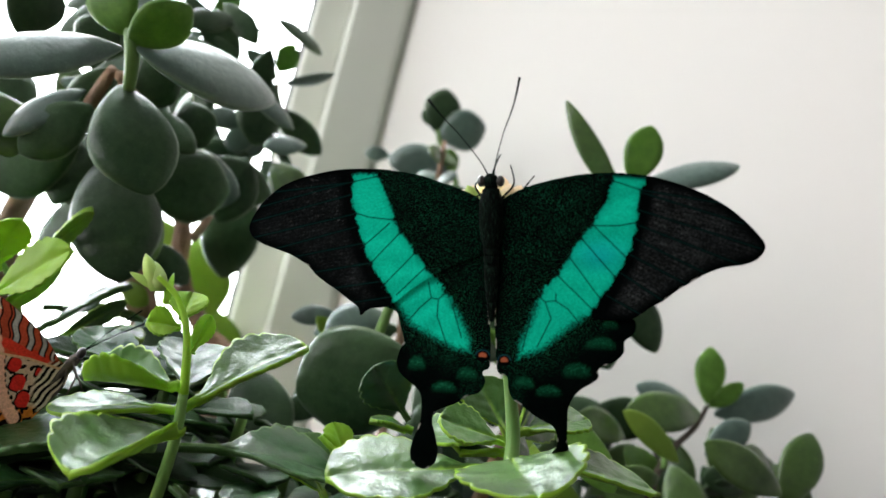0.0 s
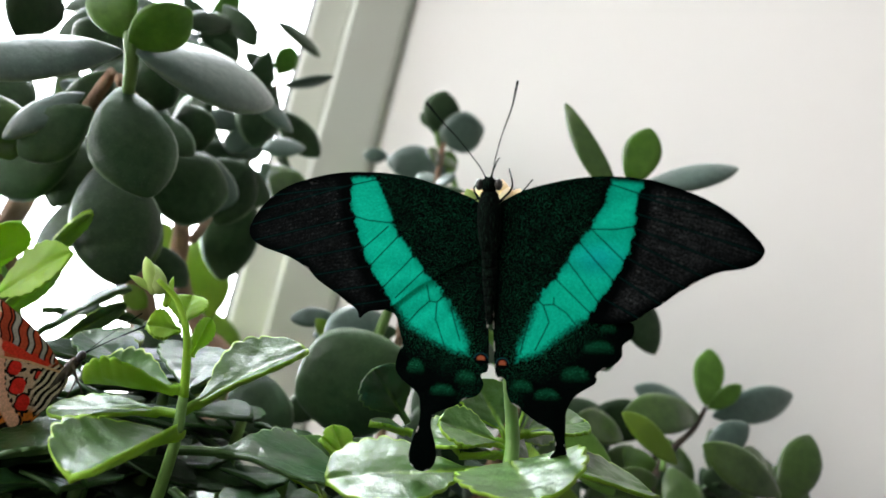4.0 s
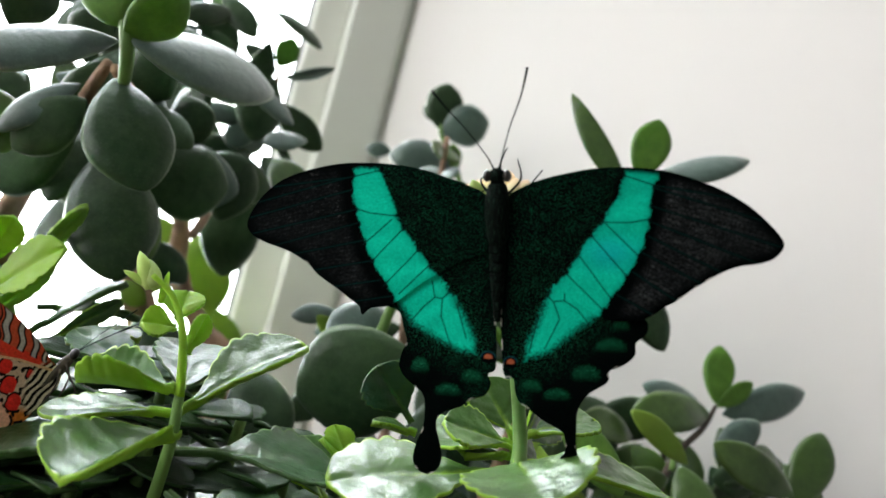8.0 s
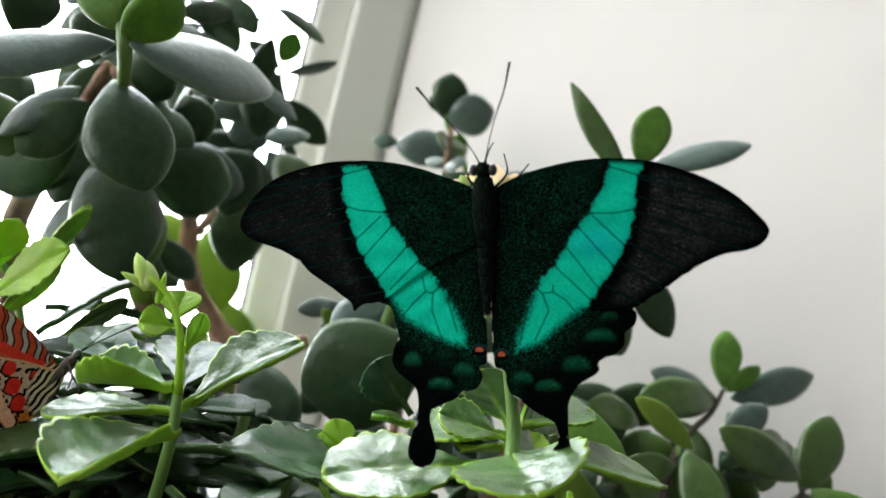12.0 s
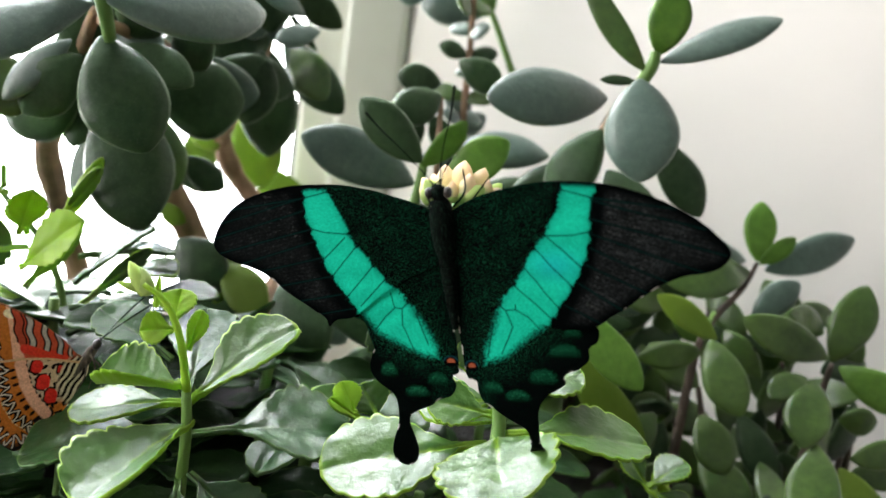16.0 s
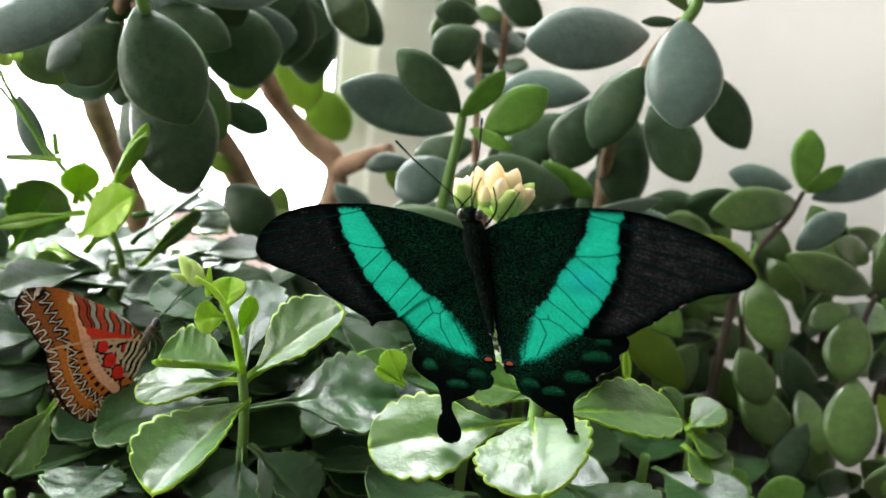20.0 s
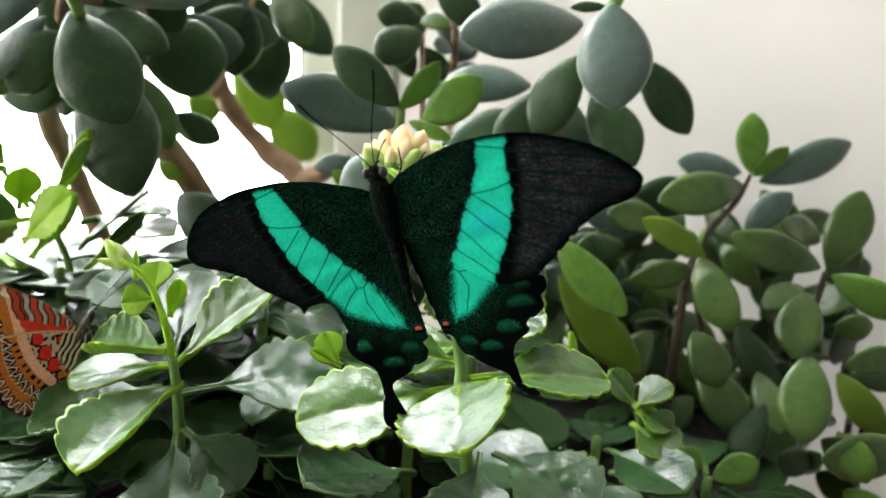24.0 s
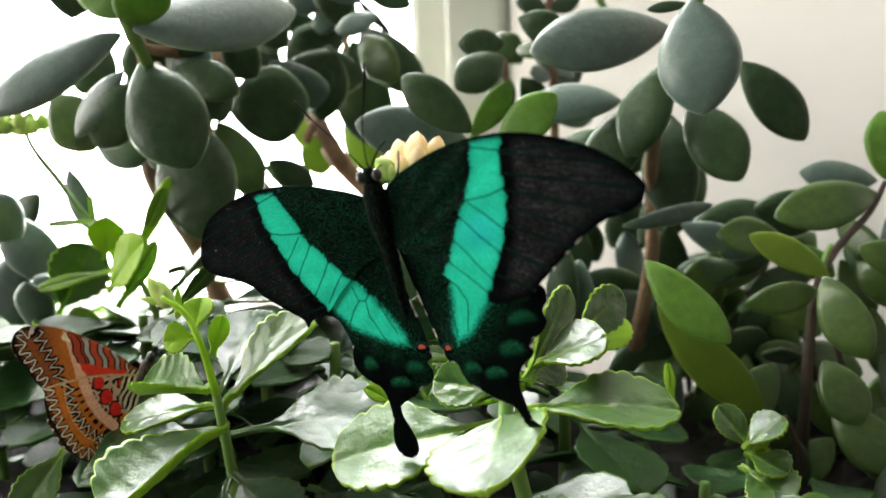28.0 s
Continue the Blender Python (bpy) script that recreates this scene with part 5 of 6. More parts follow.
stem(kal_mid, "flower_stalk", [(0.0039, 0.1705, 1.2249), (0.0054, 0.1707, 1.2283), (0.0066, 0.1708, 1.2312)], [0.0006, 0.0006, 0.0006], M_BUD_GREEN)
stem(kal_mid, "flower_stalk", [(0.0036, 0.1706, 1.2254), (-0.0002, 0.1697, 1.2277), (-0.0026, 0.1700, 1.2295)], [0.0006, 0.0006, 0.0006], M_BUD_GREEN)
# leaves deeper in the planting, many in the leaf copy darkened for shade
def broad_rosette(plant, at, n, reach, mats, rise=0.25):
    turn = random.uniform(0, 6.3)
    for k in range(n):
        w = turn + k * 2.4
        size = reach * random.uniform(0.7, 1.1)
        base = Vector(at) + Vector((math.cos(w), math.sin(w), 0)) * 0.004 - Vector((0, 0, 0.004 * (k // 2)))
        tip = base + Vector((math.cos(w) * size, math.sin(w) * size, size * random.uniform(-0.25, rise)))
        scallop_leaf(plant, base, tip, size * random.uniform(0.55, 0.75), (random.uniform(-0.5, 0.2), random.uniform(-0.4, 0.1), 1), bend=random.uniform(0.05, 0.3), mat=random.choice(mats), rows=16, cols=9)
    stem(plant, "stem", [Vector(at) + Vector((0, 0, 0.002)), Vector(at) - Vector((0, 0, 0.02)), (at[0] + random.uniform(-0.008, 0.008), at[1] + 0.004, 1.105)], [0.0012, 0.0016, 0.002], M_STEM)
for x, y, z, owner in ((-0.035, 0.20, 1.150, kal_left), (-0.07, 0.205, 1.160, kal_left), (-0.02, 0.225, 1.165, kal_left), (-0.06, 0.165, 1.138, kal_left), (0.0, 0.20, 1.158, kal_mid),
                        (0.03, 0.20, 1.148, kal_mid), (0.02, 0.17, 1.138, kal_mid), (-0.015, 0.17, 1.14, kal_mid), (0.045, 0.175, 1.138, kal_mid), (0.045, 0.225, 1.150, kal_right),
                        (0.065, 0.205, 1.138, kal_right), (-0.10, 0.20, 1.170, kal_window), (-0.14, 0.20, 1.165, kal_window),
                        (-0.10, 0.17, 1.142, kal_window), (0.01, 0.235, 1.165, kal_mid), (0.075, 0.23, 1.14, kal_right)):
    broad_rosette(owner, (x, y, z), 7, 0.030, (M_KAL_DARK, M_KAL_SHADED, M_KAL_DARK))
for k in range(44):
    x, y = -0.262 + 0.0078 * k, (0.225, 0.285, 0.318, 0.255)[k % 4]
    broad_rosette(kal_window if x < -0.11 else kal_left if x < -0.02 else kal_mid if x < 0.04 else kal_right, (x, y, 1.128 + 0.005 * (k % 3)), 6, 0.030, (M_KAL_SHADED,), 0.05)
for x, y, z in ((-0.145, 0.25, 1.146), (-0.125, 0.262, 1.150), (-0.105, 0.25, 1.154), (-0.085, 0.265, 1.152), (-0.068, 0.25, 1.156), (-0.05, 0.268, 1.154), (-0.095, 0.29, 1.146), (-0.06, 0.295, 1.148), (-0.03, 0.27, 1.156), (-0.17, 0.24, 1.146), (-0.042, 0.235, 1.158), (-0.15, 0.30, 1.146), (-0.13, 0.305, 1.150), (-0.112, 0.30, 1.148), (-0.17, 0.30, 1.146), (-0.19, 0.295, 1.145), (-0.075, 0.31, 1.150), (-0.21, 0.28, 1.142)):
    broad_rosette(kal_window if x < -0.11 else kal_left, (x, y, z), 7, 0.030, (M_KAL_SHADED, M_KAL_SHADED, M_KAL_DARK), 0.05)
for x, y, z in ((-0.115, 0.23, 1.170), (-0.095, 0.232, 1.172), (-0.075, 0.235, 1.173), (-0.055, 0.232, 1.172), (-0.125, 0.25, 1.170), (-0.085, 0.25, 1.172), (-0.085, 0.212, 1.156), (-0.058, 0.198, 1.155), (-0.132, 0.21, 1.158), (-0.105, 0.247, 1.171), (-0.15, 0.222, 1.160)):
    broad_rosette(kal_window if x < -0.11 else kal_left, (x, y, z), 7, 0.028, (M_KAL_SHADED,), 0.1)
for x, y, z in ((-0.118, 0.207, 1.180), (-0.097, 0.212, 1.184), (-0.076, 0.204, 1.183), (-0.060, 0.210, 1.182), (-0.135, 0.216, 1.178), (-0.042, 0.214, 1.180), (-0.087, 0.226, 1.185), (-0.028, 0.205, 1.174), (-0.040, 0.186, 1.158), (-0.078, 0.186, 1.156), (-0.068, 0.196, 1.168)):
    broad_rosette(kal_window if x < -0.09 else kal_left, (x, y, z), 7, 0.026, (M_KAL_SHADED, M_KAL_SHADED, M_KAL_DARK), 0.25)


# ---------------------------------------------------------------- the two butterflies
def inside(px, py, poly):
    hit = np.zeros(px.shape, bool)
    n = len(poly)
    for i in range(n):
        (x0, y0), (x1, y1) = poly[i], poly[(i + 1) % n]
        if y0 != y1:
            hit ^= ((y0 > py) != (y1 > py)) & (px < (x1 - x0) * (py - y0) / (y1 - y0) + x0)
    return hit


def seg_distance(px, py, a, b):
    dx, dy = b[0] - a[0], b[1] - a[1]
    u = np.clip(((px - a[0]) * dx + (py - a[1]) * dy) / (dx * dx + dy * dy + 1e-9), 0, 1)
    return np.hypot(px - a[0] - u * dx, py - a[1] - u * dy), a[0] + u * dx, a[1] + u * dy


def run_distance(px, py, run):
    """Distance to a run of points and the length along it."""
    best, along, done = np.full(px.shape, 1e9), np.zeros(px.shape), 0.0
    for a, b in zip(run, run[1:]):
        d, x, y = seg_distance(px, py, a, b)
        near = d < best
        along = np.where(near, done + np.hypot(x - a[0], y - a[1]), along)
        best = np.minimum(best, d)
        done += math.hypot(b[0] - a[0], b[1] - a[1])
    return best, along


def grain(px, py, size, seed):
    """Smooth random values, one per cell of that size."""
    rng = np.random.RandomState(seed)
    table = rng.rand(257, 257)
    x, y = px / size + 60.5, py / size + 60.5
    i, j = np.floor(x).astype(int) % 256, np.floor(y).astype(int) % 256
    u, v = x - np.floor(x), y - np.floor(y)
    return (table[i, j] * (1 - u) + table[i + 1, j] * u) * (1 - v) + (table[i, j + 1] * (1 - u) + table[i + 1, j + 1] * u) * v


def smooth_outline(points, steps=5):
    run = spline([(x, y, 0) for x, y in points] + [(*points[0], 0)], steps)
    return [(p.x, p.y) for p in run[:-1]]


def wing(name, thing_, outline, tint, mat, step=0.13, camber=0.8, lift=0.0, label="", curl=None):
    """A wing blade in millimetres of its own plane, hinged on the body's axis; curl: where its tail bends forward, and how far."""
    poly = smooth_outline(outline)
    xs, ys = [p[0] for p in poly], [p[1] for p in poly]
    gx, gy = np.arange(min(xs) - step, max(xs) + 2 * step, step), np.arange(min(ys) - step, max(ys) + 2 * step, step)
    px, py = np.meshgrid(gx, gy, indexing="ij")
    cx, cy = px[:-1, :-1] + step / 2, py[:-1, :-1] + step / 2
    keep = inside(cx, cy, poly)
    best, bx, by = np.full(px.shape, 1e9), px.copy(), py.copy()
    for a, b in zip(poly, poly[1:] + poly[:1]):
        d, x, y = seg_distance(px, py, a, b)
        near = d < best
        bx, by, best = np.where(near, x, bx), np.where(near, y, by), np.minimum(best, d)
    out = ~inside(px, py, poly) | (best < step * 0.45)
    px, py = np.where(out, bx, px), np.where(out, by, py)
    span = max(abs(min(xs)), abs(max(xs)))
    pz = camber * np.sin(np.clip(np.abs(px) / span, 0, 1) * 3.0) + lift + 0.12 * np.sin(np.arctan2(py + 6, np.abs(px) + 2) * 26) * np.clip(np.abs(px) / 14, 0, 1)
    flat_x, flat_y = px, py
    if curl:
        start, turn = curl
        past = np.clip(start - py, 0, None)
        bend = radians(turn) * np.clip(past / 4.0, 0, 1)
        py, pz = np.where(past > 0, start - past * np.cos(bend), py), pz + past * np.sin(bend)
    ids = np.full(px.shape, -1)
    used = np.zeros(px.shape, bool)
    for a in (0, 1):
        for b in (0, 1):
            used[a:a + keep.shape[0], b:b + keep.shape[1]] |= keep
    ids[used] = np.arange(used.sum())
    verts = np.stack([px[used], py[used], pz[used]], 1) * 0.001
    i, j = np.nonzero(keep)
    faces = np.stack([ids[i, j], ids[i + 1, j], ids[i + 1, j + 1], ids[i, j + 1]], 1)
    me = mesh_of(name, verts.tolist(), faces.tolist(), [mat])
    colours = np.ones((len(verts), 4))
    colours[:, :3], dust = tint(flat_x[used], flat_y[used], best[used])
    me.attributes.new("dust", "FLOAT", "POINT").data.foreach_set("value", dust.astype(np.float32))
    layer = me.attributes.new("tint", "FLOAT_COLOR", "POINT")
    layer.data.foreach_set("color", colours.ravel().astype(np.float32))
    ob = part(name, me, None, thing_, label)
    thick = ob.modifiers.new("thickness", "SOLIDIFY")
    thick.thickness, thick.offset = 0.00012, 0.0
    return ob


def lerp(c, to, k):
    return c + (np.array(to) - c) * np.clip(k, 0, 1)[:, None]


def emerald_tint(band, veins, spots, eyes, fore):
    """The colour and the share of bright green scales at each place of a wing."""
    def tint(x, y, rim):
        c = np.tile(np.array((0.0006, 0.0012, 0.0013)), (len(x), 1))
        fine = grain(x, y, 0.19, 3)
        broad = grain(x, y, 2.5, 4)
        edge = np.full(x.shape, 1e9)
        for a, b in zip(band, band[1:] + band[:1]):
            edge = np.minimum(edge, seg_distance(x, y, a, b)[0])
        within = inside(x, y, band)
        signed = np.where(within, edge, -edge)
        side = 1 if sum(p[0] for p in band) > 0 else -1
        out = x * side
        # green dust over the inner wing, thinner towards the body and the tail
        inner = np.clip((np.interp(y, [-24, -18, -10, 0, 10], [6, 8, 12, 17, 20]) - out) / 1.5, 0, 1)
        dust = inner * (0.22 + 0.26 * broad) * np.clip(out / 3.0, 0.35, 1)
        turn, reach = np.arctan2(y - 5.0, out - 12.0), np.hypot(y - 5.0, out - 12.0)
        vein = np.full(x.shape, 1e9)
        for a, b in veins:
            vein = np.minimum(vein, seg_distance(x, y, a, b)[0])
        if fore:
            # grey dusted outer field in streaks between dark veins
            field = np.clip((out - np.interp(y, [-14, -6, 2, 10], [18.5, 22.5, 24.8, 25.8])) / 1.5, 0, 1) * (~within)
            lines = (0.5 + 0.5 * np.cos(vein * 9.0 + 5.0 * grain(x, y, 1.6, 9))) ** 3
            pale = np.clip((vein - 0.10) / 0.18, 0, 1) * (0.24 + 0.7 * lines * grain(turn * 14, reach * 0.5, 0.5, 19) ** 2 + 0.3 * broad ** 2) * (0.25 + 1.5 * fine ** 2)
            pale *= np.clip((rim - 0.5) / 1.6, 0, 1) * np.interp(out, [22, 28, 36, 43], [1.0, 0.9, 0.8, 0.6])
            # set paler on the right wing than on the left
            c = lerp(c, (0.060, 0.064, 0.066), field * pale * (0.75 if side > 0 else 0.34))
            bright_streaks = np.clip((grain(turn * 40, reach, 0.45, 12) - 0.80) * 6, 0, 1) * np.exp(-((out - 27) / 6) ** 2) * (y > 0)
            c = lerp(c, (0.17, 0.17, 0.17), field * bright_streaks * 0.25)
        else:
            dust = np.maximum(dust, np.clip((-y - 8) / 6, 0, 1) * np.clip(1.0 + signed * 0.20, 0.04, 1) * 0.6)
        ragged = signed + (grain(x, y, 0.25, 7) - 0.5) * (0.45 if fore else 1.3) + (fine - 0.5) * 0.3
        ragged = ragged - np.where(signed < 1.2, 0.45 * (1 - np.clip(vein / 0.8, 0, 1)), 0)
        cover = np.clip(ragged * 2.4 + 0.5, 0, 1)
        if fore:
            cover *= np.where(y > 4.0, np.clip((rim - 0.35) / 0.7, 0.12, 1), 1)
        else:
            # the lower end of the band breaks up into dust
            soft = np.clip((-y - 10.0) / 5.0, 0, 1)
            cover = cover * (1 - soft) + soft * np.clip((signed - 0.1) * 0.75 + 0.2 + (fine - 0.5) * 0.9, 0, 1)
        green = np.array((0.003, 0.49, 0.31)) * (0.86 + 0.20 * grain(turn * 30, reach * 0.5, 0.5, 23) + 0.10 * fine)[:, None]
        green *= np.clip(0.72 + signed * 0.22, 0.72, 1.0)[:, None]
        c = c + (green - c) * cover[:, None]
        dust = dust * (1 - cover)
        # bluish patch on the right wing's band only
        blue = np.exp(-((x - 17.5 * side) ** 2 / 14 + (y + 4.5) ** 2 / 6)) if side > 0 else np.zeros(x.shape)
        c = lerp(c, (0.004, 0.36, 0.42), 0.55 * blue * (signed > 0.2))
        thin = np.clip((0.17 - vein) / 0.11, 0, 1)
        c = lerp(c, (0.002, 0.016, 0.014), thin * 0.85)
        for sx, sy, rx, ry in spots:
            k = np.hypot((x - sx) / rx, (y - sy) / (ry * 1.15)) + (fine - 0.5) * 0.35
            arch = np.clip((1.30 - k) * 2.2, 0, 1) * np.clip((y - sy) / ry * 0.9 + 0.50, 0.02, 1) ** 1.2
            c = lerp(c, (0.003, 0.050, 0.022), arch * (0.55 + 0.45 * fine))
            dust = np.maximum(dust, arch * 0.85)
        c = lerp(c, (0.45, 0.42, 0.38), (rim < 0.2) * np.clip((grain(x, y, 1.3, 31) - 0.72) * 9, 0, 1) * (y < -6) * (signed < -2.0) * ((out > 20) if fore else 1))
        for sx, sy, rx, ry in eyes:
            k = np.hypot((x - sx) / rx, (y - sy) / ry)
            c = lerp(c, (0.34, 0.085, 0.038), np.clip((0.85 - k) * 4, 0, 1) * (y - sy > -ry * 0.30))
            c = lerp(c, (0.02, 0.10, 0.14), np.clip(1 - np.abs(k - 1.25) * 5, 0, 1) * (y > sy) * 0.5)
            dust = dust * (k > 1.3)
        return c, dust
    return tint


butterfly = thing("butterfly", (0.00225, 0.14806, 1.22563), "black swallowtail butterfly with emerald green bands resting on the bud cluster", "butterfly")
LEFT_BAND = [(-23.3, 8.5), (-19.1, 8.7), (-17.3, 4.3), (-16.1, 0.3), (-13.2, -3.9), (-10.4, -7.7), (-7.5, -11.4), (-5.1, -14.9), (-3.2, -19.2), (-3.4, -21.4), (-6.5, -21.0), (-10.4, -19.1), (-12.4, -18.0), (-14.6, -16.6), (-16.1, -14.0), (-18.1, -10.5), (-20.3, -7.0), (-22.1, -2.7), (-22.9, 0.2), (-23.2, 1.8), (-23.9, 5.0), (-23.6, 7.2)]
RIGHT_BAND = [(19.5, 8.3), (24.6, 7.9), (24.1, 6.0), (23.6, 3.3), (23.3, 0.1), (22.4, -3.6), (20.7, -7.3), (17.5, -12.2), (15.8, -14.9), (12.1, -17.6), (8.4, -20.8), (4.4, -22.2), (4.3, -19.5), (6.3, -15.1), (7.9, -11.2), (11.1, -7.4), (13.8, -2.7), (16.5, 0.8), (18.6, 4.4)]
LEFT_VEINS = [((-19.1, 8.1), (-24.5, 7.0)), ((-24.5, 7.0), (-37.8, 5.4)), ((-24.5, 7.0), (-40.8, 2.8)), ((-23.9, 5.0), (-42.4, 0.2)), ((-23.2, 1.8), (-41.9, -2.5)), ((-22.7, -0.3), (-37.9, -4.4)), ((-22.1, -3.2), (-34.7, -5.8)), ((-20.8, -6.5), (-31.1, -8.4)), ((-19.1, -9.6), (-27.5, -11.0)), ((-17.3, -12.2), (-24.2, -13.4)), ((-16.8, 0.9), (-20.8, 1.3)), ((-20.8, 1.3), (-23.2, 2.0)), ((-17.1, 0.3), (-22.1, -3.9)), ((-15.0, -0.9), (-20.8, -6.8)), ((-12.6, -4.4), (-18.7, -10.6)), ((-10.9, -6.9), (-16.1, -11.8))]
RIGHT_VEINS = [((19.1, 7.5), (23.9, 5.9)), ((23.9, 5.9), (35.9, 3.9)), ((23.9, 5.5), (39.9, 0.6)), ((23.4, 2.8), (42.7, -3.4)), ((23.3, 0.4), (39.7, -6.0)), ((23.0, -1.8), (34.5, -7.5)), ((22.1, -4.3), (31.2, -9.1)), ((20.7, -7.3), (27.7, -11.9)), ((18.4, -10.9), (23.9, -14.0)), ((16.3, 0.2), (20.3, 0.2)), ((20.3, 0.2), (23.5, 0.8)), ((16.7, 0.0), (21.8, -5.0)), ((14.5, -1.8), (20.0, -8.1)), ((12.3, -4.4), (17.7, -11.7)), ((10.2, -7.3), (16.5, -13.5)), ((23.4, 2.8), (23.9, 5.9))]
LEFT_HIND_VEINS = [((-10.7, -9.6), (-10.2, -12.2)), ((-10.2, -12.2), (-9.0, -12.4)), ((-9.0, -12.4), (-7.7, -11.2)), ((-9.0, -12.4), (-9.2, -15.4)), ((-10.2, -12.2), (-12.2, -13.9)), ((-9.2, -15.4), (-7.5, -20.4)), ((-12.2, -13.9), (-14.4, -16.4)), ((-6.5, -13.7), (-5.1, -18.8))]
RIGHT_HIND_VEINS = [((7.6, -11.3), (8.8, -12.4)), ((8.8, -12.4), (10.5, -12.2)), ((10.5, -12.2), (10.6, -10.7)), ((8.8, -12.4), (9.8, -15.2)), ((10.5, -12.2), (12.5, -13.5)), ((9.8, -15.2), (7.5, -20.0)), ((12.5, -13.5), (14.4, -15.9)), ((6.5, -15.1), (5.1, -20.4))]
left_fore = wing("forewing", butterfly, [(-1.1, 3.7), (-2.3, 4.8), (-4.7, 5.9), (-7.6, 6.9), (-11.4, 8.2), (-16.3, 9.1), (-21.3, 9.4), (-26.3, 9.2), (-31.5, 8.2), (-35.7, 6.8), (-39.1, 4.6), (-41.5, 2.2), (-43.0, -0.6), (-42.3, -2.5), (-40.0, -3.8), (-36.8, -4.8), (-34.7, -5.6), (-32.1, -7.2), (-30.4, -8.9), (-28.5, -10.2), (-26.5, -11.4), (-24.6, -12.9), (-23.0, -14.1), (-22.4, -15.5), (-20.8, -14.3), (-17.3, -13.6), (-12.4, -10.1), (-6.5, -6.6), (-1.0, -3.7)],
                 emerald_tint(LEFT_BAND, LEFT_VEINS, [], [], True), M_WING, lift=0.35, label="black forewing with an emerald band")
right_fore = wing("forewing", butterfly, [(1.1, 3.5), (2.1, 4.6), (4.1, 5.7), (6.9, 6.8), (11.9, 8.0), (16.4, 8.6), (20.8, 8.6), (25.3, 8.1), (29.7, 6.9), (34.1, 5.1), (38.1, 2.7), (41.3, -0.2), (43.1, -2.4), (43.1, -3.8), (41.9, -5.2), (39.7, -6.0), (36.9, -6.4), (34.1, -7.5), (31.5, -9.1), (29.7, -10.2), (27.5, -11.9), (25.7, -12.9), (23.9, -14.3), (21.7, -15.0), (16.7, -14.9), (12.0, -12.1), (6.5, -7.5), (1.1, -3.8)],
                  emerald_tint(RIGHT_BAND, RIGHT_VEINS, [], [], True), M_WING, lift=0.35, label="black forewing with an emerald band")
left_hind = wing("hindwing", butterfly, [(-0.7, 0.0), (-6.6, -3.8), (-14.4, -7.8), (-19.8, -13.2), (-18.3, -14.1), (-16.3, -14.9), (-15.7, -17.4), (-15.1, -19.6), (-16.0, -21.7), (-16.5, -23.8), (-15.8, -25.5), (-13.9, -27.0), (-12.5, -28.4), (-12.1, -30.7), (-12.4, -33.7), (-13.6, -36.7), (-14.2, -39.3), (-13.6, -41.1), (-11.7, -41.9), (-10.0, -40.9), (-9.3, -38.7), (-9.7, -35.9), (-10.2, -33.5), (-9.6, -31.7), (-7.4, -30.6), (-5.9, -30.0), (-4.3, -28.8), (-2.1, -28.0), (-1.1, -26.2), (-1.5, -24.5), (-0.4, -23.7), (-0.2, -21.6), (-0.2, -17.7), (-0.5, -13.0), (-0.6, -6.5)],
                 emerald_tint(LEFT_BAND, LEFT_HIND_VEINS, [(-12.8, -24.2, 1.38, 1.47), (-8.1, -27.9, 1.93, 1.20), (-4.2, -25.6, 1.57, 1.38)], [(-1.5, -21.7, 0.92, 0.74)], False), M_WING, camber=0.4, lift=-0.1, label="black hindwing with green crescents and a spoon-shaped tail")
right_hind = wing("hindwing", butterfly, [(0.5, -0.0), (6.5, -3.7), (13.8, -8.3), (19.4, -13.4), (22.9, -15.0), (23.5, -16.1), (23.1, -17.6), (21.7, -18.8), (21.6, -20.7), (20.1, -22.2), (17.7, -23.3), (17.4, -25.2), (14.4, -27.2), (12.8, -29.9), (12.6, -32.5), (12.6, -35.5), (12.9, -38.5), (13.0, -40.5), (12.6, -42.6), (11.2, -43.8), (9.8, -43.0), (9.6, -41.2), (10.2, -39.0), (10.9, -36.6), (10.5, -33.6), (8.3, -32.3), (6.6, -31.2), (4.8, -29.8), (3.5, -28.9), (2.8, -27.1), (2.6, -25.2), (1.2, -24.6), (0.8, -22.9), (0.6, -18.1), (0.5, -13.3), (0.5, -6.6)],
                  emerald_tint(RIGHT_BAND, RIGHT_HIND_VEINS, [(5.4, -26.7, 1.57, 1.29), (9.4, -27.9, 1.84, 1.20), (14.0, -24.5, 2.03, 1.57), (17.8, -19.8, 2.21, 1.29), (19.3, -16.4, 1.20, 1.01)], [(2.1, -22.4, 0.83, 0.74)], False), M_WING, camber=0.4, lift=-0.1, label="black hindwing with green crescents and a curled tail", curl=(-35.0, -34))


def barrel(thing_, name, stations, mat, label="", ring=14):
    """A rounded body section through (x, y, z, half width, half height) stations."""
    verts, faces = [], []
    for x, y, z, w, h in stations:
        for k in range(ring):
            a = 2 * math.pi * k / ring
            verts.append((x + w * math.cos(a), y, z + h * math.sin(a)))
    n = len(stations)
    for i in range(n - 1):
        for k in range(ring):
            a, b = i * ring + k, i * ring + (k + 1) % ring
            faces.append((a, a + ring, b + ring, b))
    faces += [tuple(range(ring)), tuple((n - 1) * ring + k for k in range(ring))[::-1]]
    return part(name, mesh_of(name, verts, faces, [mat]), None, thing_, label)


def mm(*v):
    return tuple(a * 0.001 for a in v)


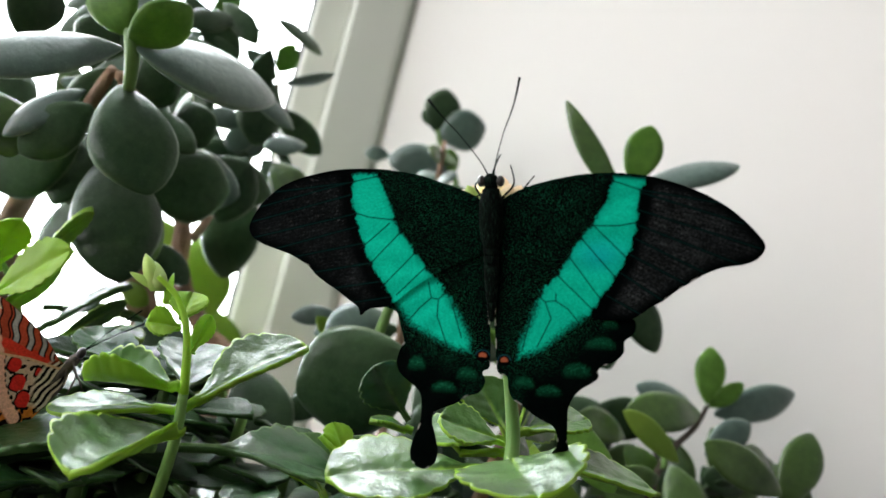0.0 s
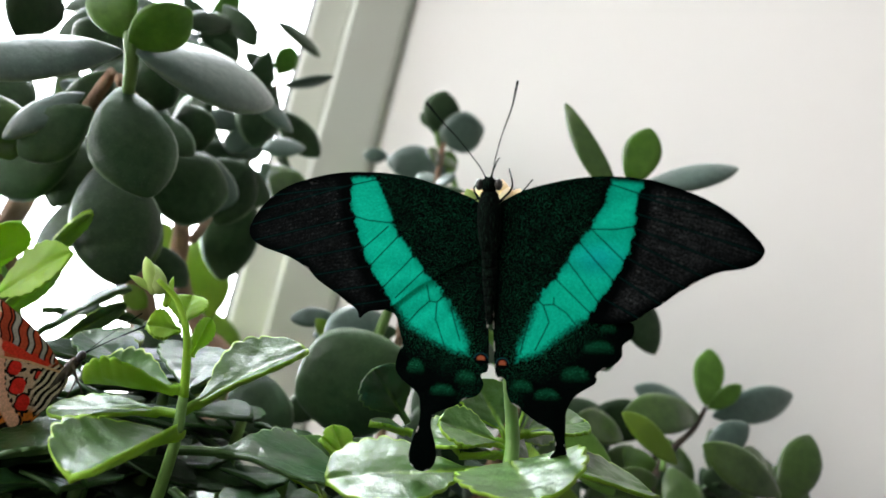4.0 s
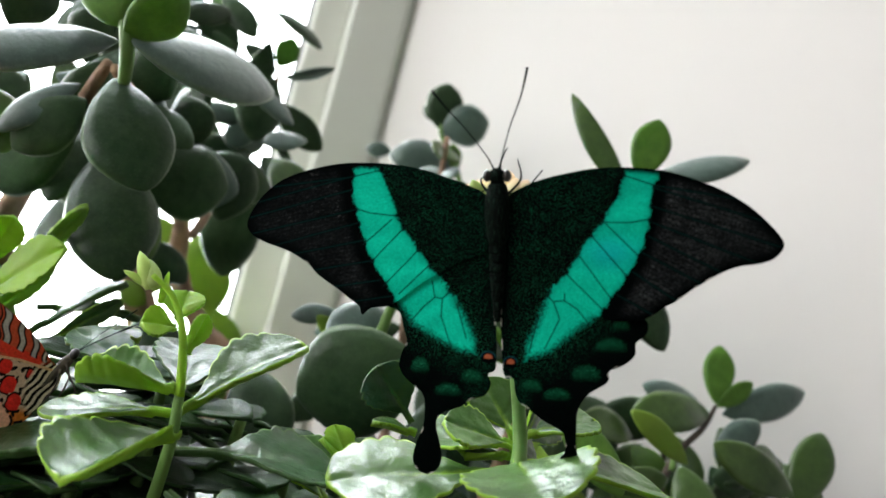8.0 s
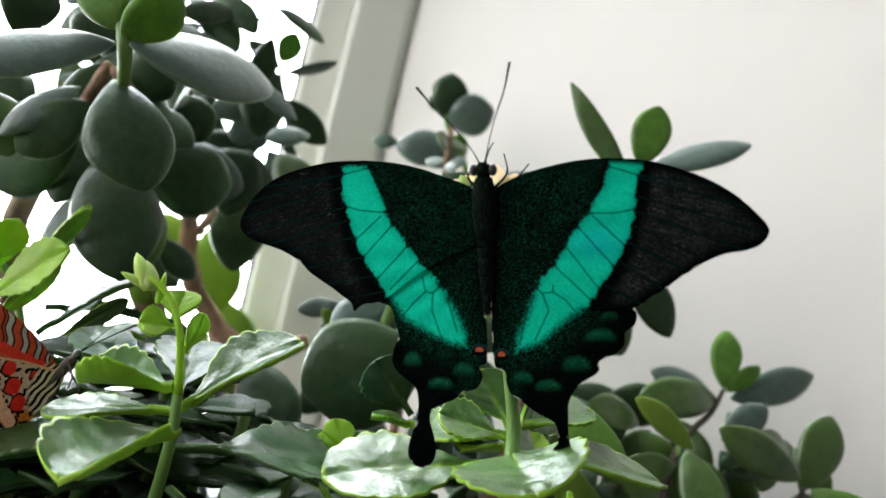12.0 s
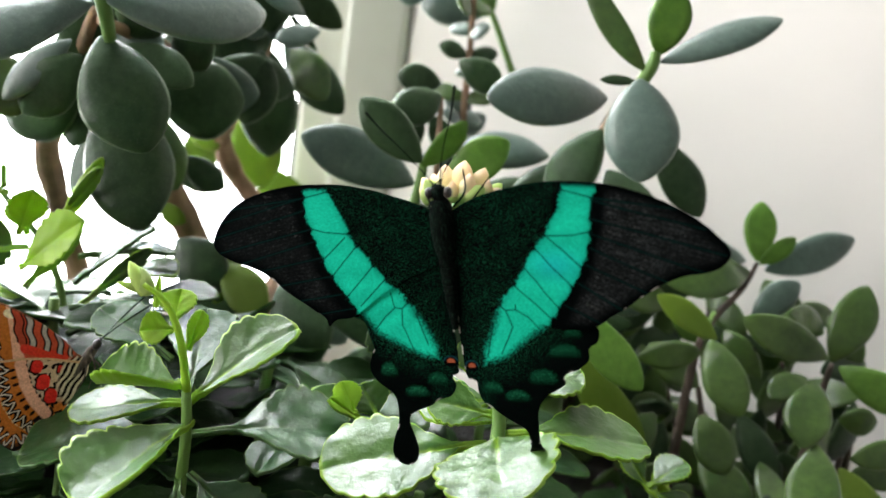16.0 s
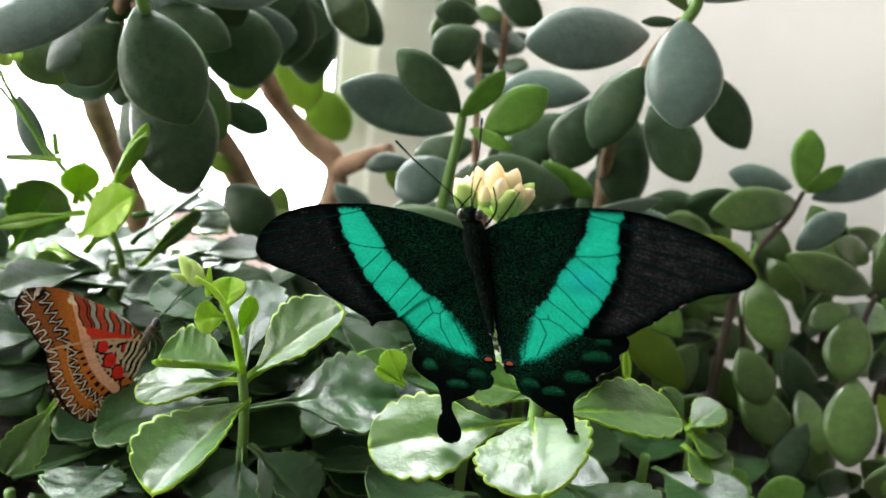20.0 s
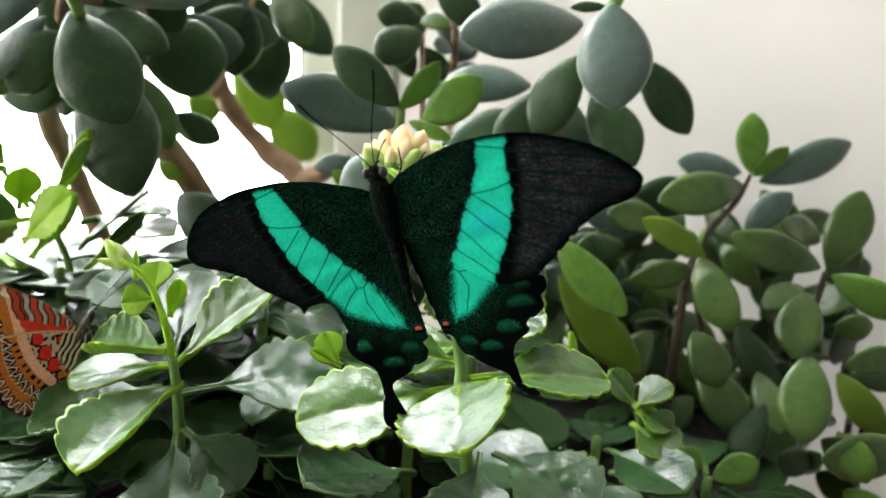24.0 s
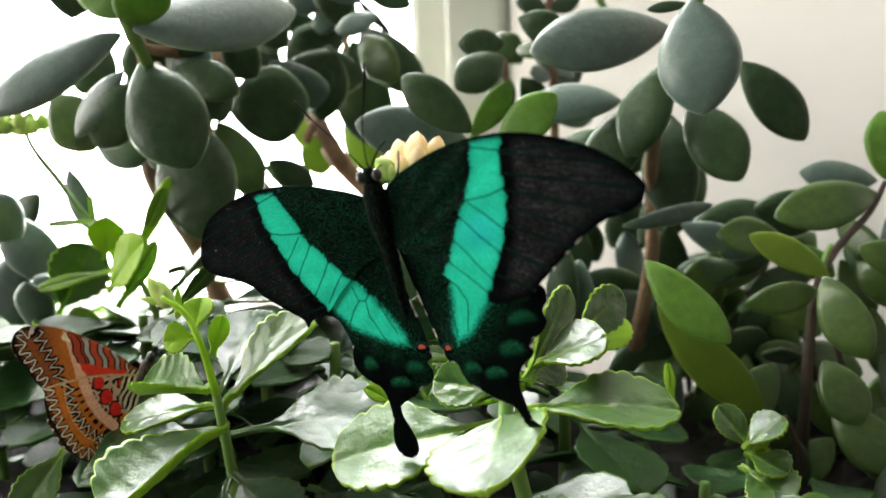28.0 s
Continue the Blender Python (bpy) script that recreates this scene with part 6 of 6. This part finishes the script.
barrel(butterfly, "thorax", [mm(0, 6.6, 0.3, 0.6, 0.6), mm(0, 6.0, 0.4, 1.4, 1.4), mm(0, 4.0, 0.5, 1.95, 2.0), mm(0, 1.0, 0.5, 2.0, 2.1), mm(0, -2.0, 0.4, 1.75, 1.8), mm(0, -3.6, 0.3, 1.25, 1.35)], M_BODY, "black furry thorax with a green dusting")
for k in range(8):
    y0, w0, w1 = -3.2 - 1.55 * k, 1.30 - 0.012 * k * k * 1.2, 1.34 - 0.012 * (k + 1) ** 2 * 1.15
    barrel(butterfly, "abdomen_ring", [mm(0, y0, 0.25, w0 * 0.9, w0 * 0.95), mm(0, y0 - 0.5, 0.25, w0 + 0.06, w0 + 0.06), mm(0, y0 - 1.2, 0.25, w1 + 0.04, w1 + 0.04), mm(0, y0 - 1.75, 0.25, w1 * 0.9, w1 * 0.9)], M_BODY)
head = barrel(butterfly, "head", [mm(0, 6.2, 0.5, 1.0, 0.9), mm(0, 7.0, 0.6, 1.35, 1.2), mm(0, 8.0, 0.7, 1.2, 1.1), mm(0, 8.6, 0.7, 0.5, 0.5)], M_BODY)


def eye(thing_, at, r):
    bm = bmesh.new()
    bmesh.ops.create_uvsphere(bm, u_segments=16, v_segments=10, radius=r)
    for v in bm.verts:
        v.co = Vector(at) + Vector((v.co.x * 0.8, v.co.y * 1.1, v.co.z))
    for f in bm.faces:
        f.smooth = True
    return part("eye", bm, M_EYE, thing_, "large glossy brown-black compound eye")


def limb(thing_, name, points, radii, mat=M_BODY, label=""):
    verts, faces = tube([mm(*p) for p in points], [r * 0.001 for r in radii], sides=8)
    return part(name, mesh_of(name, verts, faces, [mat]), None, thing_, label)


eye(head, mm(-1.55, 7.35, 0.8), 0.00088)
eye(head, mm(1.55, 7.35, 0.8), 0.00088)
limb(head, "antenna", [(-0.5, 8.4, 0.9), (-1.6, 10.5, 1.4), (-4.6, 14.4, 1.8), (-7.8, 17.8, 1.6), (-10.2, 20.6, 1.2)], [0.12, 0.085, 0.09, 0.13, 0.21])
limb(head, "antenna", [(0.5, 8.4, 0.9), (0.9, 10.5, 1.6), (2.2, 15.0, 2.2), (3.8, 19.5, 2.0), (4.7, 23.8, 1.4)], [0.12, 0.085, 0.09, 0.13, 0.21])
for pts_ in ([(-1.6, 4.5, -0.6), (-3.0, 6.6, -2.2), (-1.6, 8.0, -5.2)], [(1.6, 4.5, -0.6), (3.4, 6.8, -2.0), (2.6, 9.8, -4.6)],
             [(-1.5, 2.5, -1.2), (-3.4, 4.2, -3.6), (-2.4, 5.0, -7.0)], [(1.5, 2.5, -1.2), (4.2, 5.2, -3.6), (6.4, 8.0, -6.2)],
             [(1.2, 1.0, -1.4), (2.2, 0.5, -4.2), (1.2, -0.5, -8.0)], [(-1.2, 1.0, -1.4), (-2.0, 0.4, -4.2), (-0.6, -0.5, -8.0)]):
    limb(butterfly, "leg", pts_, [0.24, 0.15, 0.10])
limb(head, "proboscis", [(0.0, 8.0, 0.1), (0.4, 9.6, -1.0), (0.8, 11.0, -2.6), (1.0, 11.6, -4.0)], [0.15, 0.12, 0.1])


# takes wing millimetres to enlarged pixel positions in the camera's view
VIEW_FIT = (26.243, 5.087, 755.065, 4.108, -23.532, 269.873)


def lacewing_tint(x, y, rim):
    """Zigzag margin, hooked chains, red and grey bars, salmon field; laid out in pixel positions of one camera view, 26
    units to the millimetre.
    """
    u, v = VIEW_FIT[0] * x + VIEW_FIT[1] * y + VIEW_FIT[2], VIEW_FIT[3] * x + VIEW_FIT[4] * y + VIEW_FIT[5]
    black, white = (0.010, 0.007, 0.006), (0.66, 0.58, 0.48)
    c = np.tile(np.array((0.50, 0.150, 0.028)), (len(x), 1))
    wob = (grain(x, y, 0.7, 41) - 0.5) * 14
    vein_v = np.interp(u, [230, 310, 430, 560, 720], [385, 362, 337, 325, 330])
    fore = v < vein_v
    d, s = run_distance(u, v, [(130, 62), (72, 82), (50, 170), (95, 250), (150, 322), (200, 400), (222, 480), (245, 560), (292, 640), (335, 710), (385, 757), (440, 778), (520, 740), (580, 670)])
    # darker brown outer field of the forewing, orange towards the middle
    c = lerp(c, (0.25, 0.072, 0.024), fore * np.clip((300 - u + v * 0.12) / 90, 0, 1) * 0.9)
    c = lerp(c, (0.58, 0.165, 0.028), (~fore) * np.clip((d - 60) / 40, 0, 1) * 0.7)

    def chain(run, half, step, inner, lean):
        nonlocal c
        near, at = run_distance(u, v, run)
        other, _at = run_distance(u, v, [(a + lean, b) for a, b in run])
        signed_ = np.where(other > near, near, -near)
        hook = np.abs(signed_ - half * 0.75 * (2 * np.abs(np.mod(at + wob, step) / (step * 0.5) - 1.0) - 1.0)) * 0.7
        band_ = np.clip((half - near) / 4, 0, 1)
        c = lerp(c, black, band_ * np.clip((23 - hook) / 5, 0, 1))
        c = lerp(c, inner, band_ * np.clip((6.5 - hook) / 3.5, 0, 1))

    chain([(178, 80), (205, 150), (245, 220), (288, 290), (300, 352)], 40, 54, (0.56, 0.48, 0.43), 6)
    chain([(345, 372), (352, 450), (392, 545), (450, 620), (545, 675)], 34, 46, (0.64, 0.55, 0.47), 6)
    dl, sl = run_distance(u, v, [(322, 372), (328, 460), (368, 565), (432, 645), (525, 690)])
    c = lerp(c, (0.66, 0.42, 0.20), np.clip((4.5 - dl) / 3, 0, 1) * (np.mod(sl, 26) < 19))
    # zigzag margin
    zig = 0.5 + 0.5 * np.sin((s + wob * 0.6) * math.tau / 54)
    slope = np.hypot(1.0, 25 * math.tau / 54 * np.cos((s + wob * 0.6) * math.tau / 54))
    line = np.abs(d - (13 + 50 * zig)) / slope
    c = lerp(c, black, np.clip((74 - d) / 6, 0, 1) * np.clip((17 - line) / 5, 0, 1))
    c = lerp(c, black, np.clip((30 - d) / 8, 0, 1) * 0.8)
    c = lerp(c, white, np.clip((5.5 - line) / 3, 0, 1) * (d < 70))
    c = lerp(c, black, np.clip((10 - d) / 4, 0, 1))
    # the forewing's cell: pale edge, then red and grey bars with black outlines
    cell = fore & (u > np.interp(v, [90, 140, 230, 320, 350], [318, 335, 362, 385, 390]))
    c = lerp(c, (0.52, 0.075, 0.035), cell * 1.0)
    c = lerp(c, (0.74, 0.40, 0.27), cell * np.clip((np.interp(v, [90, 140, 230, 320, 350], [352, 362, 392, 445, 450]) - u) / 6, 0, 1))
    c = lerp(c, (0.80, 0.69, 0.48), np.clip((34 - np.hypot((u - 352) * 0.8, (v - 125) * 1.3)) / 6, 0, 1) * fore)
    red_line, _a = run_distance(u, v, [(440, 285), (520, 300), (640, 308)])
    c = lerp(c, (0.66, 0.045, 0.025), np.clip((24 - red_line + wob * 0.4) / 5, 0, 1) * cell)
    slant = u - (v - 200) * 0.28
    for mid, w, tone in ((402, 22, (0.40, 0.06, 0.03)), (456, 17, (0.40, 0.37, 0.34)), (530, 15, (0.40, 0.37, 0.34)), (596, 14, (0.36, 0.34, 0.33)), (648, 10, (0.50, 0.40, 0.34))):
        bend = slant - mid + 6 * np.sin(v * 0.07)
        tall = np.clip((np.interp(u, [380, 460, 560, 700], [258, 268, 292, 312]) - v) / 5, 0, 1)
        c = lerp(c, black, cell * tall * np.clip((w + 6 - np.abs(bend)) / 3, 0, 1))
        c = lerp(c, tone, cell * tall * np.clip((w - 3 - np.abs(bend)) / 3, 0, 1))
    # the hindwing's inner part: orange with dark dots, salmon field, red spots, striped base
    dp, sp = run_distance(u, v, [(430, 360), (470, 460), (520, 530), (590, 590)])
    right, _a = run_distance(u, v, [(440, 360), (480, 460), (530, 530), (600, 590)])
    hind = ~fore
    c = lerp(c, (0.74, 0.40, 0.28), hind * np.clip((34 - dp + wob * 0.3) / 8, 0, 1))
    c = lerp(c, black, hind * (right > dp) * np.clip((9 - np.hypot((dp - 48) * 0.45, np.mod(sp, 36) - 18)) / 3, 0, 1))
    c = lerp(c, black, hind * (right < dp) * np.clip((8 - np.hypot(dp - 30, (np.mod(sp, 30) - 15) * 0.6)) / 3, 0, 1))
    base_side = hind & (right < dp) & (dp > 30) & (u - 0.75 * (v - 330) < 560 + 90)
    c = lerp(c, (0.52, 0.42, 0.32), base_side * np.clip((v * -1 + 540) / 30, 0, 1) * 0.8)
    wave = np.sin(u * 0.13 + v * 0.05 + wob * 0.35) + 0.8 * np.sin(v * 0.13 + u * 0.03 + wob * 0.2)
    c = lerp(c, black, base_side * (wave > 0.55))
    for su, sv, r in ((512, 368, 30), (552, 440, 33), (600, 506, 32), (632, 368, 18), (655, 405, 15)):
        k = (np.abs(u - su) ** 3 + np.abs(0.9 * (v - sv)) ** 3) ** (1 / 3) + wob * 0.7
        c = lerp(c, black, np.clip((r + 8 - k) / 3, 0, 1) * hind * (u < su + r * 0.4))
        c = lerp(c, (0.68, 0.030, 0.022), np.clip((r - k) / 3, 0, 1) * hind)
    near = np.clip((150 - np.hypot(u - 760, v - 420)) / 25, 0, 1)
    weave = np.sin(u * 0.20 + v * 0.10 + 0.9 * np.sin(v * 0.06))
    c = lerp(c, (0.60, 0.50, 0.36), near * (weave > 0.0))
    c = lerp(c, black, near * (weave <= 0.0))
    dv, _a = run_distance(u, v, [(230, 385), (310, 362), (430, 337), (560, 325), (720, 330)])
    c = lerp(c, (0.58, 0.36, 0.20), np.clip((7 - dv) / 3, 0, 1))
    dc, _a = run_distance(u, v, [(130, 62), (240, 66), (330, 88), (440, 128), (560, 172), (650, 240), (720, 300)])
    c = lerp(c, (0.16, 0.06, 0.025), np.clip((9 - dc) / 4, 0, 1))
    return c * (0.88 + 0.24 * grain(x, y, 0.3, 21))[:, None], np.zeros(len(x))


lacewing = thing("butterfly", (-0.07035, 0.17843, 1.18642), "red and orange butterfly with closed patterned wings resting on broad leaves", "butterfly")
lacewing.rotation_euler = [radians(a) for a in (81.03, 14.21, 29.15)]
near_wing = wing("wing", lacewing, [(0.6, -1.6), (-1.8, -1.1), (-4.7, 0.7), (-9.3, 2.6), (-13.0, 3.7), (-17.8, 4.7), (-22.3, 4.7), (-25.9, 3.5), (-27.1, 1.3), (-27.0, -1.0), (-25.5, -2.8), (-23.6, -4.3), (-22.0, -6.2), (-20.6, -7.5), (-18.9, -9.0), (-18.4, -11.5), (-17.6, -13.9), (-17.0, -15.7), (-15.5, -17.6), (-14.1, -19.7), (-12.1, -21.0), (-9.8, -22.1), (-7.2, -22.9), (-5.5, -21.8), (-4.0, -19.7), (-2.7, -17.2), (-1.5, -15.0), (-0.3, -11.8), (0.6, -8.7), (1.4, -5.9), (1.3, -3.3)],
                 lacewing_tint, M_WING_RED, step=0.11, camber=0.5, label="orange wing with red field and white zigzag margin")
far_wing = wing("wing", lacewing, [(0.6, -1.6), (-1.8, -1.1), (-4.7, 0.7), (-9.3, 2.6), (-13.0, 3.7), (-17.8, 4.7), (-22.3, 4.7), (-25.9, 3.5), (-27.1, 1.3), (-27.0, -1.0), (-25.5, -2.8), (-23.6, -4.3), (-22.0, -6.2), (-20.6, -7.5), (-18.9, -9.0), (-18.4, -11.5), (-17.6, -13.9), (-17.0, -15.7), (-15.5, -17.6), (-14.1, -19.7), (-12.1, -21.0), (-9.8, -22.1), (-7.2, -22.9), (-5.5, -21.8), (-4.0, -19.7), (-2.7, -17.2), (-1.5, -15.0), (-0.3, -11.8), (0.6, -8.7), (1.4, -5.9), (1.3, -3.3)],
                lacewing_tint, M_WING_RED, step=0.3, camber=-0.3, lift=-0.9)
barrel(lacewing, "thorax", [mm(1.1, 1.3, -0.5, 0.7, 0.7), mm(0.9, 0.4, -0.5, 1.1, 1.0), mm(0.2, -2.4, -0.6, 1.2, 1.0), mm(-0.6, -5.0, -0.6, 0.9, 0.8), mm(-1.8, -8.0, -0.6, 0.6, 0.6), mm(-2.8, -10.0, -0.6, 0.3, 0.3)], M_BODY_PALE, "slender striped body")
eye(lacewing, mm(1.3, 1.7, 0.1), 0.0011)
limb(lacewing, "antenna", [(1.4, 2.2, 0.2), (4.0, 8.0, 0.8), (7.5, 14.5, 0.5)], [0.09, 0.07, 0.15])
limb(lacewing, "antenna", [(1.4, 2.2, -0.8), (5.0, 7.2, -1.5), (9.8, 13.0, -2.0)], [0.12, 0.1, 0.2])
for pts_ in ([(0.8, -0.5, 0.4), (2.4, -3.0, 1.2), (2.6, -7.5, 0.2)], [(0.8, -1.0, -1.2), (4.0, -3.0, -2.0), (7.0, -6.5, -2.5)], [(0.4, -2.0, 0.4), (1.0, -5.0, 1.0), (0.6, -8.6, 0.2)]):
    limb(lacewing, "leg", pts_, [0.22, 0.15, 0.1], M_BODY_PALE)


def motions():
    """The butterfly shifts on its perch and slowly lifts its wings."""
    body = [
        (0, 0.00225, 0.14800, 1.22560, 106.58, -11.17, -11.01),
        (0.5, 0.00214, 0.14809, 1.22557, 106.53, -11.24, -11.11),
        (1, 0.00220, 0.14804, 1.22563, 106.56, -11.19, -11.04),
        (1.5, 0.00219, 0.14788, 1.22561, 106.31, -11.15, -11.21),
        (2, 0.00217, 0.14788, 1.22562, 106.61, -11.11, -11.37),
        (2.5, 0.00220, 0.14782, 1.22565, 106.87, -10.89, -11.61),
        (3, 0.00217, 0.14796, 1.22557, 106.86, -11.03, -11.72),
        (3.5, 0.00203, 0.14793, 1.22555, 106.62, -10.90, -11.84),
        (5.5, 0.00220, 0.14756, 1.22561, 106.72, -10.91, -11.82),
        (6, 0.00231, 0.14747, 1.22563, 106.60, -10.82, -11.77),
        (6.5, 0.00231, 0.14754, 1.22566, 106.75, -10.84, -11.86),
        (7, 0.00228, 0.14755, 1.22546, 107.00, -10.77, -11.79),
        (7.5, 0.00220, 0.14754, 1.22537, 106.75, -10.87, -11.83),
        (8, 0.00224, 0.14760, 1.22537, 106.94, -10.85, -11.31),
        (8.5, 0.00226, 0.14752, 1.22543, 106.47, -10.98, -11.84),
        (9, 0.00242, 0.14747, 1.22560, 106.67, -10.88, -12.02),
        (9.5, 0.00239, 0.14745, 1.22557, 106.47, -10.92, -12.29),
        (10, 0.00227, 0.14754, 1.22561, 106.28, -11.06, -12.27),
        (10.5, 0.00225, 0.14757, 1.22558, 105.92, -11.15, -11.83),
        (11, 0.00247, 0.14752, 1.22575, 105.63, -11.23, -11.14),
        (11.5, 0.00243, 0.14763, 1.22568, 105.65, -11.22, -11.09),
        (13.5, 0.00243, 0.14834, 1.22594, 104.33, -11.39, -10.85),
        (14, 0.00247, 0.14852, 1.22611, 102.63, -11.50, -11.45),
        (14.5, 0.00246, 0.14868, 1.22630, 102.26, -11.48, -11.74),
        (15, 0.00249, 0.14885, 1.22633, 101.52, -11.70, -11.48),
        (15.5, 0.00255, 0.14868, 1.22648, 101.58, -11.46, -12.01),
        (16, 0.00251, 0.14859, 1.22646, 101.79, -11.57, -11.97),
        (16.5, 0.00251, 0.14863, 1.22634, 101.91, -11.53, -11.63),
        (17, 0.00242, 0.14861, 1.22627, 102.00, -11.77, -11.09),
        (17.5, 0.00247, 0.14837, 1.22639, 102.04, -11.67, -11.69),
        (18, 0.00247, 0.14837, 1.22641, 102.09, -11.73, -11.92),
        (18.5, 0.00243, 0.14835, 1.22631, 102.23, -11.82, -11.90),
        (19, 0.00243, 0.14845, 1.22623, 102.12, -11.75, -11.53),
        (19.5, 0.00252, 0.14861, 1.22597, 102.62, -11.61, -11.28),
        (21, 0.00308, 0.14997, 1.22546, 105.95, -11.69, -10.47),
        (23.5, 0.00363, 0.15027, 1.22431, 99.66, -18.24, -12.53),
        (24, 0.00361, 0.14936, 1.22490, 98.12, -14.94, -12.10),
        (26, 0.00272, 0.14999, 1.22501, 97.35, -10.92, -12.58),
        (27, 0.00240, 0.14897, 1.22526, 97.91, -10.23, -11.99),
        (28, 0.00157, 0.15056, 1.22533, 95.52, -9.69, -11.71),
    ]
    walk(butterfly, [(t, pose(x, y, z, rx, ry, rz)) for t, x, y, z, rx, ry, rz in body])
    left = [(0, -3.33), (0.5, -3.73), (1, -3.56), (1.5, -3.48), (2, -3.34), (2.5, -3.25), (3, -3.16), (3.5, -3.27), (5.5, -3.03), (6, -2.77), (6.5, -3.04), (7, -3.09), (7.5, -3.49), (8, -3.73), (8.5, -3.30), (9, -2.98), (9.5, -2.93), (10, -3.23), (10.5, -3.59), (11, -3.98), (11.5, -3.71), (13.5, -3.82), (14, -2.10), (14.5, -1.19), (15, -1.68), (15.5, -1.05), (16, -1.15), (16.5, -1.22), (17, -2.08), (17.5, -1.52), (18, -1.88), (18.5, -2.09), (19, -2.02), (19.5, -2.03)]
    right = [(0, 3.59), (0.5, 3.91), (1, 3.80), (1.5, 3.51), (2, 3.17), (2.5, 2.74), (3, 2.57), (3.5, 2.51), (5.5, 2.30), (6, 2.07), (6.5, 2.23), (7, 2.35), (7.5, 2.72), (8, 3.56), (8.5, 2.56), (9, 1.99), (9.5, 1.64), (10, 2.00), (10.5, 2.88), (11, 4.08), (11.5, 3.83), (13.5, 4.15), (14, 1.72), (14.5, 0.41), (15, 1.17), (15.5, -0.22), (16, -0.13), (16.5, 0.27), (17, 1.77), (17.5, 0.40), (18, 0.44), (18.5, 0.66), (19, 1.01), (19.5, 1.30)]
    # from 21 s on each wing has a tilt, a fold and a sweep of its own
    late = {left_fore: [(21, 1.43, 3.29, -1.23), (23.5, 3.16, -2.34, 3.36), (24, 2.52, -0.19, 3.01), (26, 2.45, -0.12, 3.09), (27, -0.01, -1.32, 2.09), (28, 4.02, -1.18, 3.31)],
            left_hind: [(21, 1.34, 4.92, -1.24), (23.5, 4.77, -0.94, 1.96), (24, 2.72, 2.32, 2.70), (26, 3.78, 0.10, 2.73), (27, 3.17, 0.12, 2.18), (28, 5.07, -0.13, 3.62)],
            right_fore: [(21, -3.03, -3.67, 1.84), (23.5, -4.49, -0.60, 5.26), (24, -4.89, -2.84, 5.91), (26, -6.27, -2.44, 5.71), (27, -4.10, -1.51, 5.05), (28, -5.27, -1.46, 4.85)],
            right_hind: [(21, 3.38, -9.73, 0.81), (23.5, 5.36, -3.29, 5.94), (24, 7.66, -5.78, 4.03), (26, 8.07, -5.08, 5.44), (27, 8.37, -4.38, 4.80), (28, 4.64, -4.47, 7.40)]}
    for blade, rows in ((left_fore, left), (left_hind, left), (right_fore, right), (right_hind, right)):
        walk(blade, [(t, pose(0, 0, 0, 0, a, 0)) for t, a in rows] + [(t, pose(0, 0, 0, a, b, c)) for t, a, b, c in late[blade]])


motions()
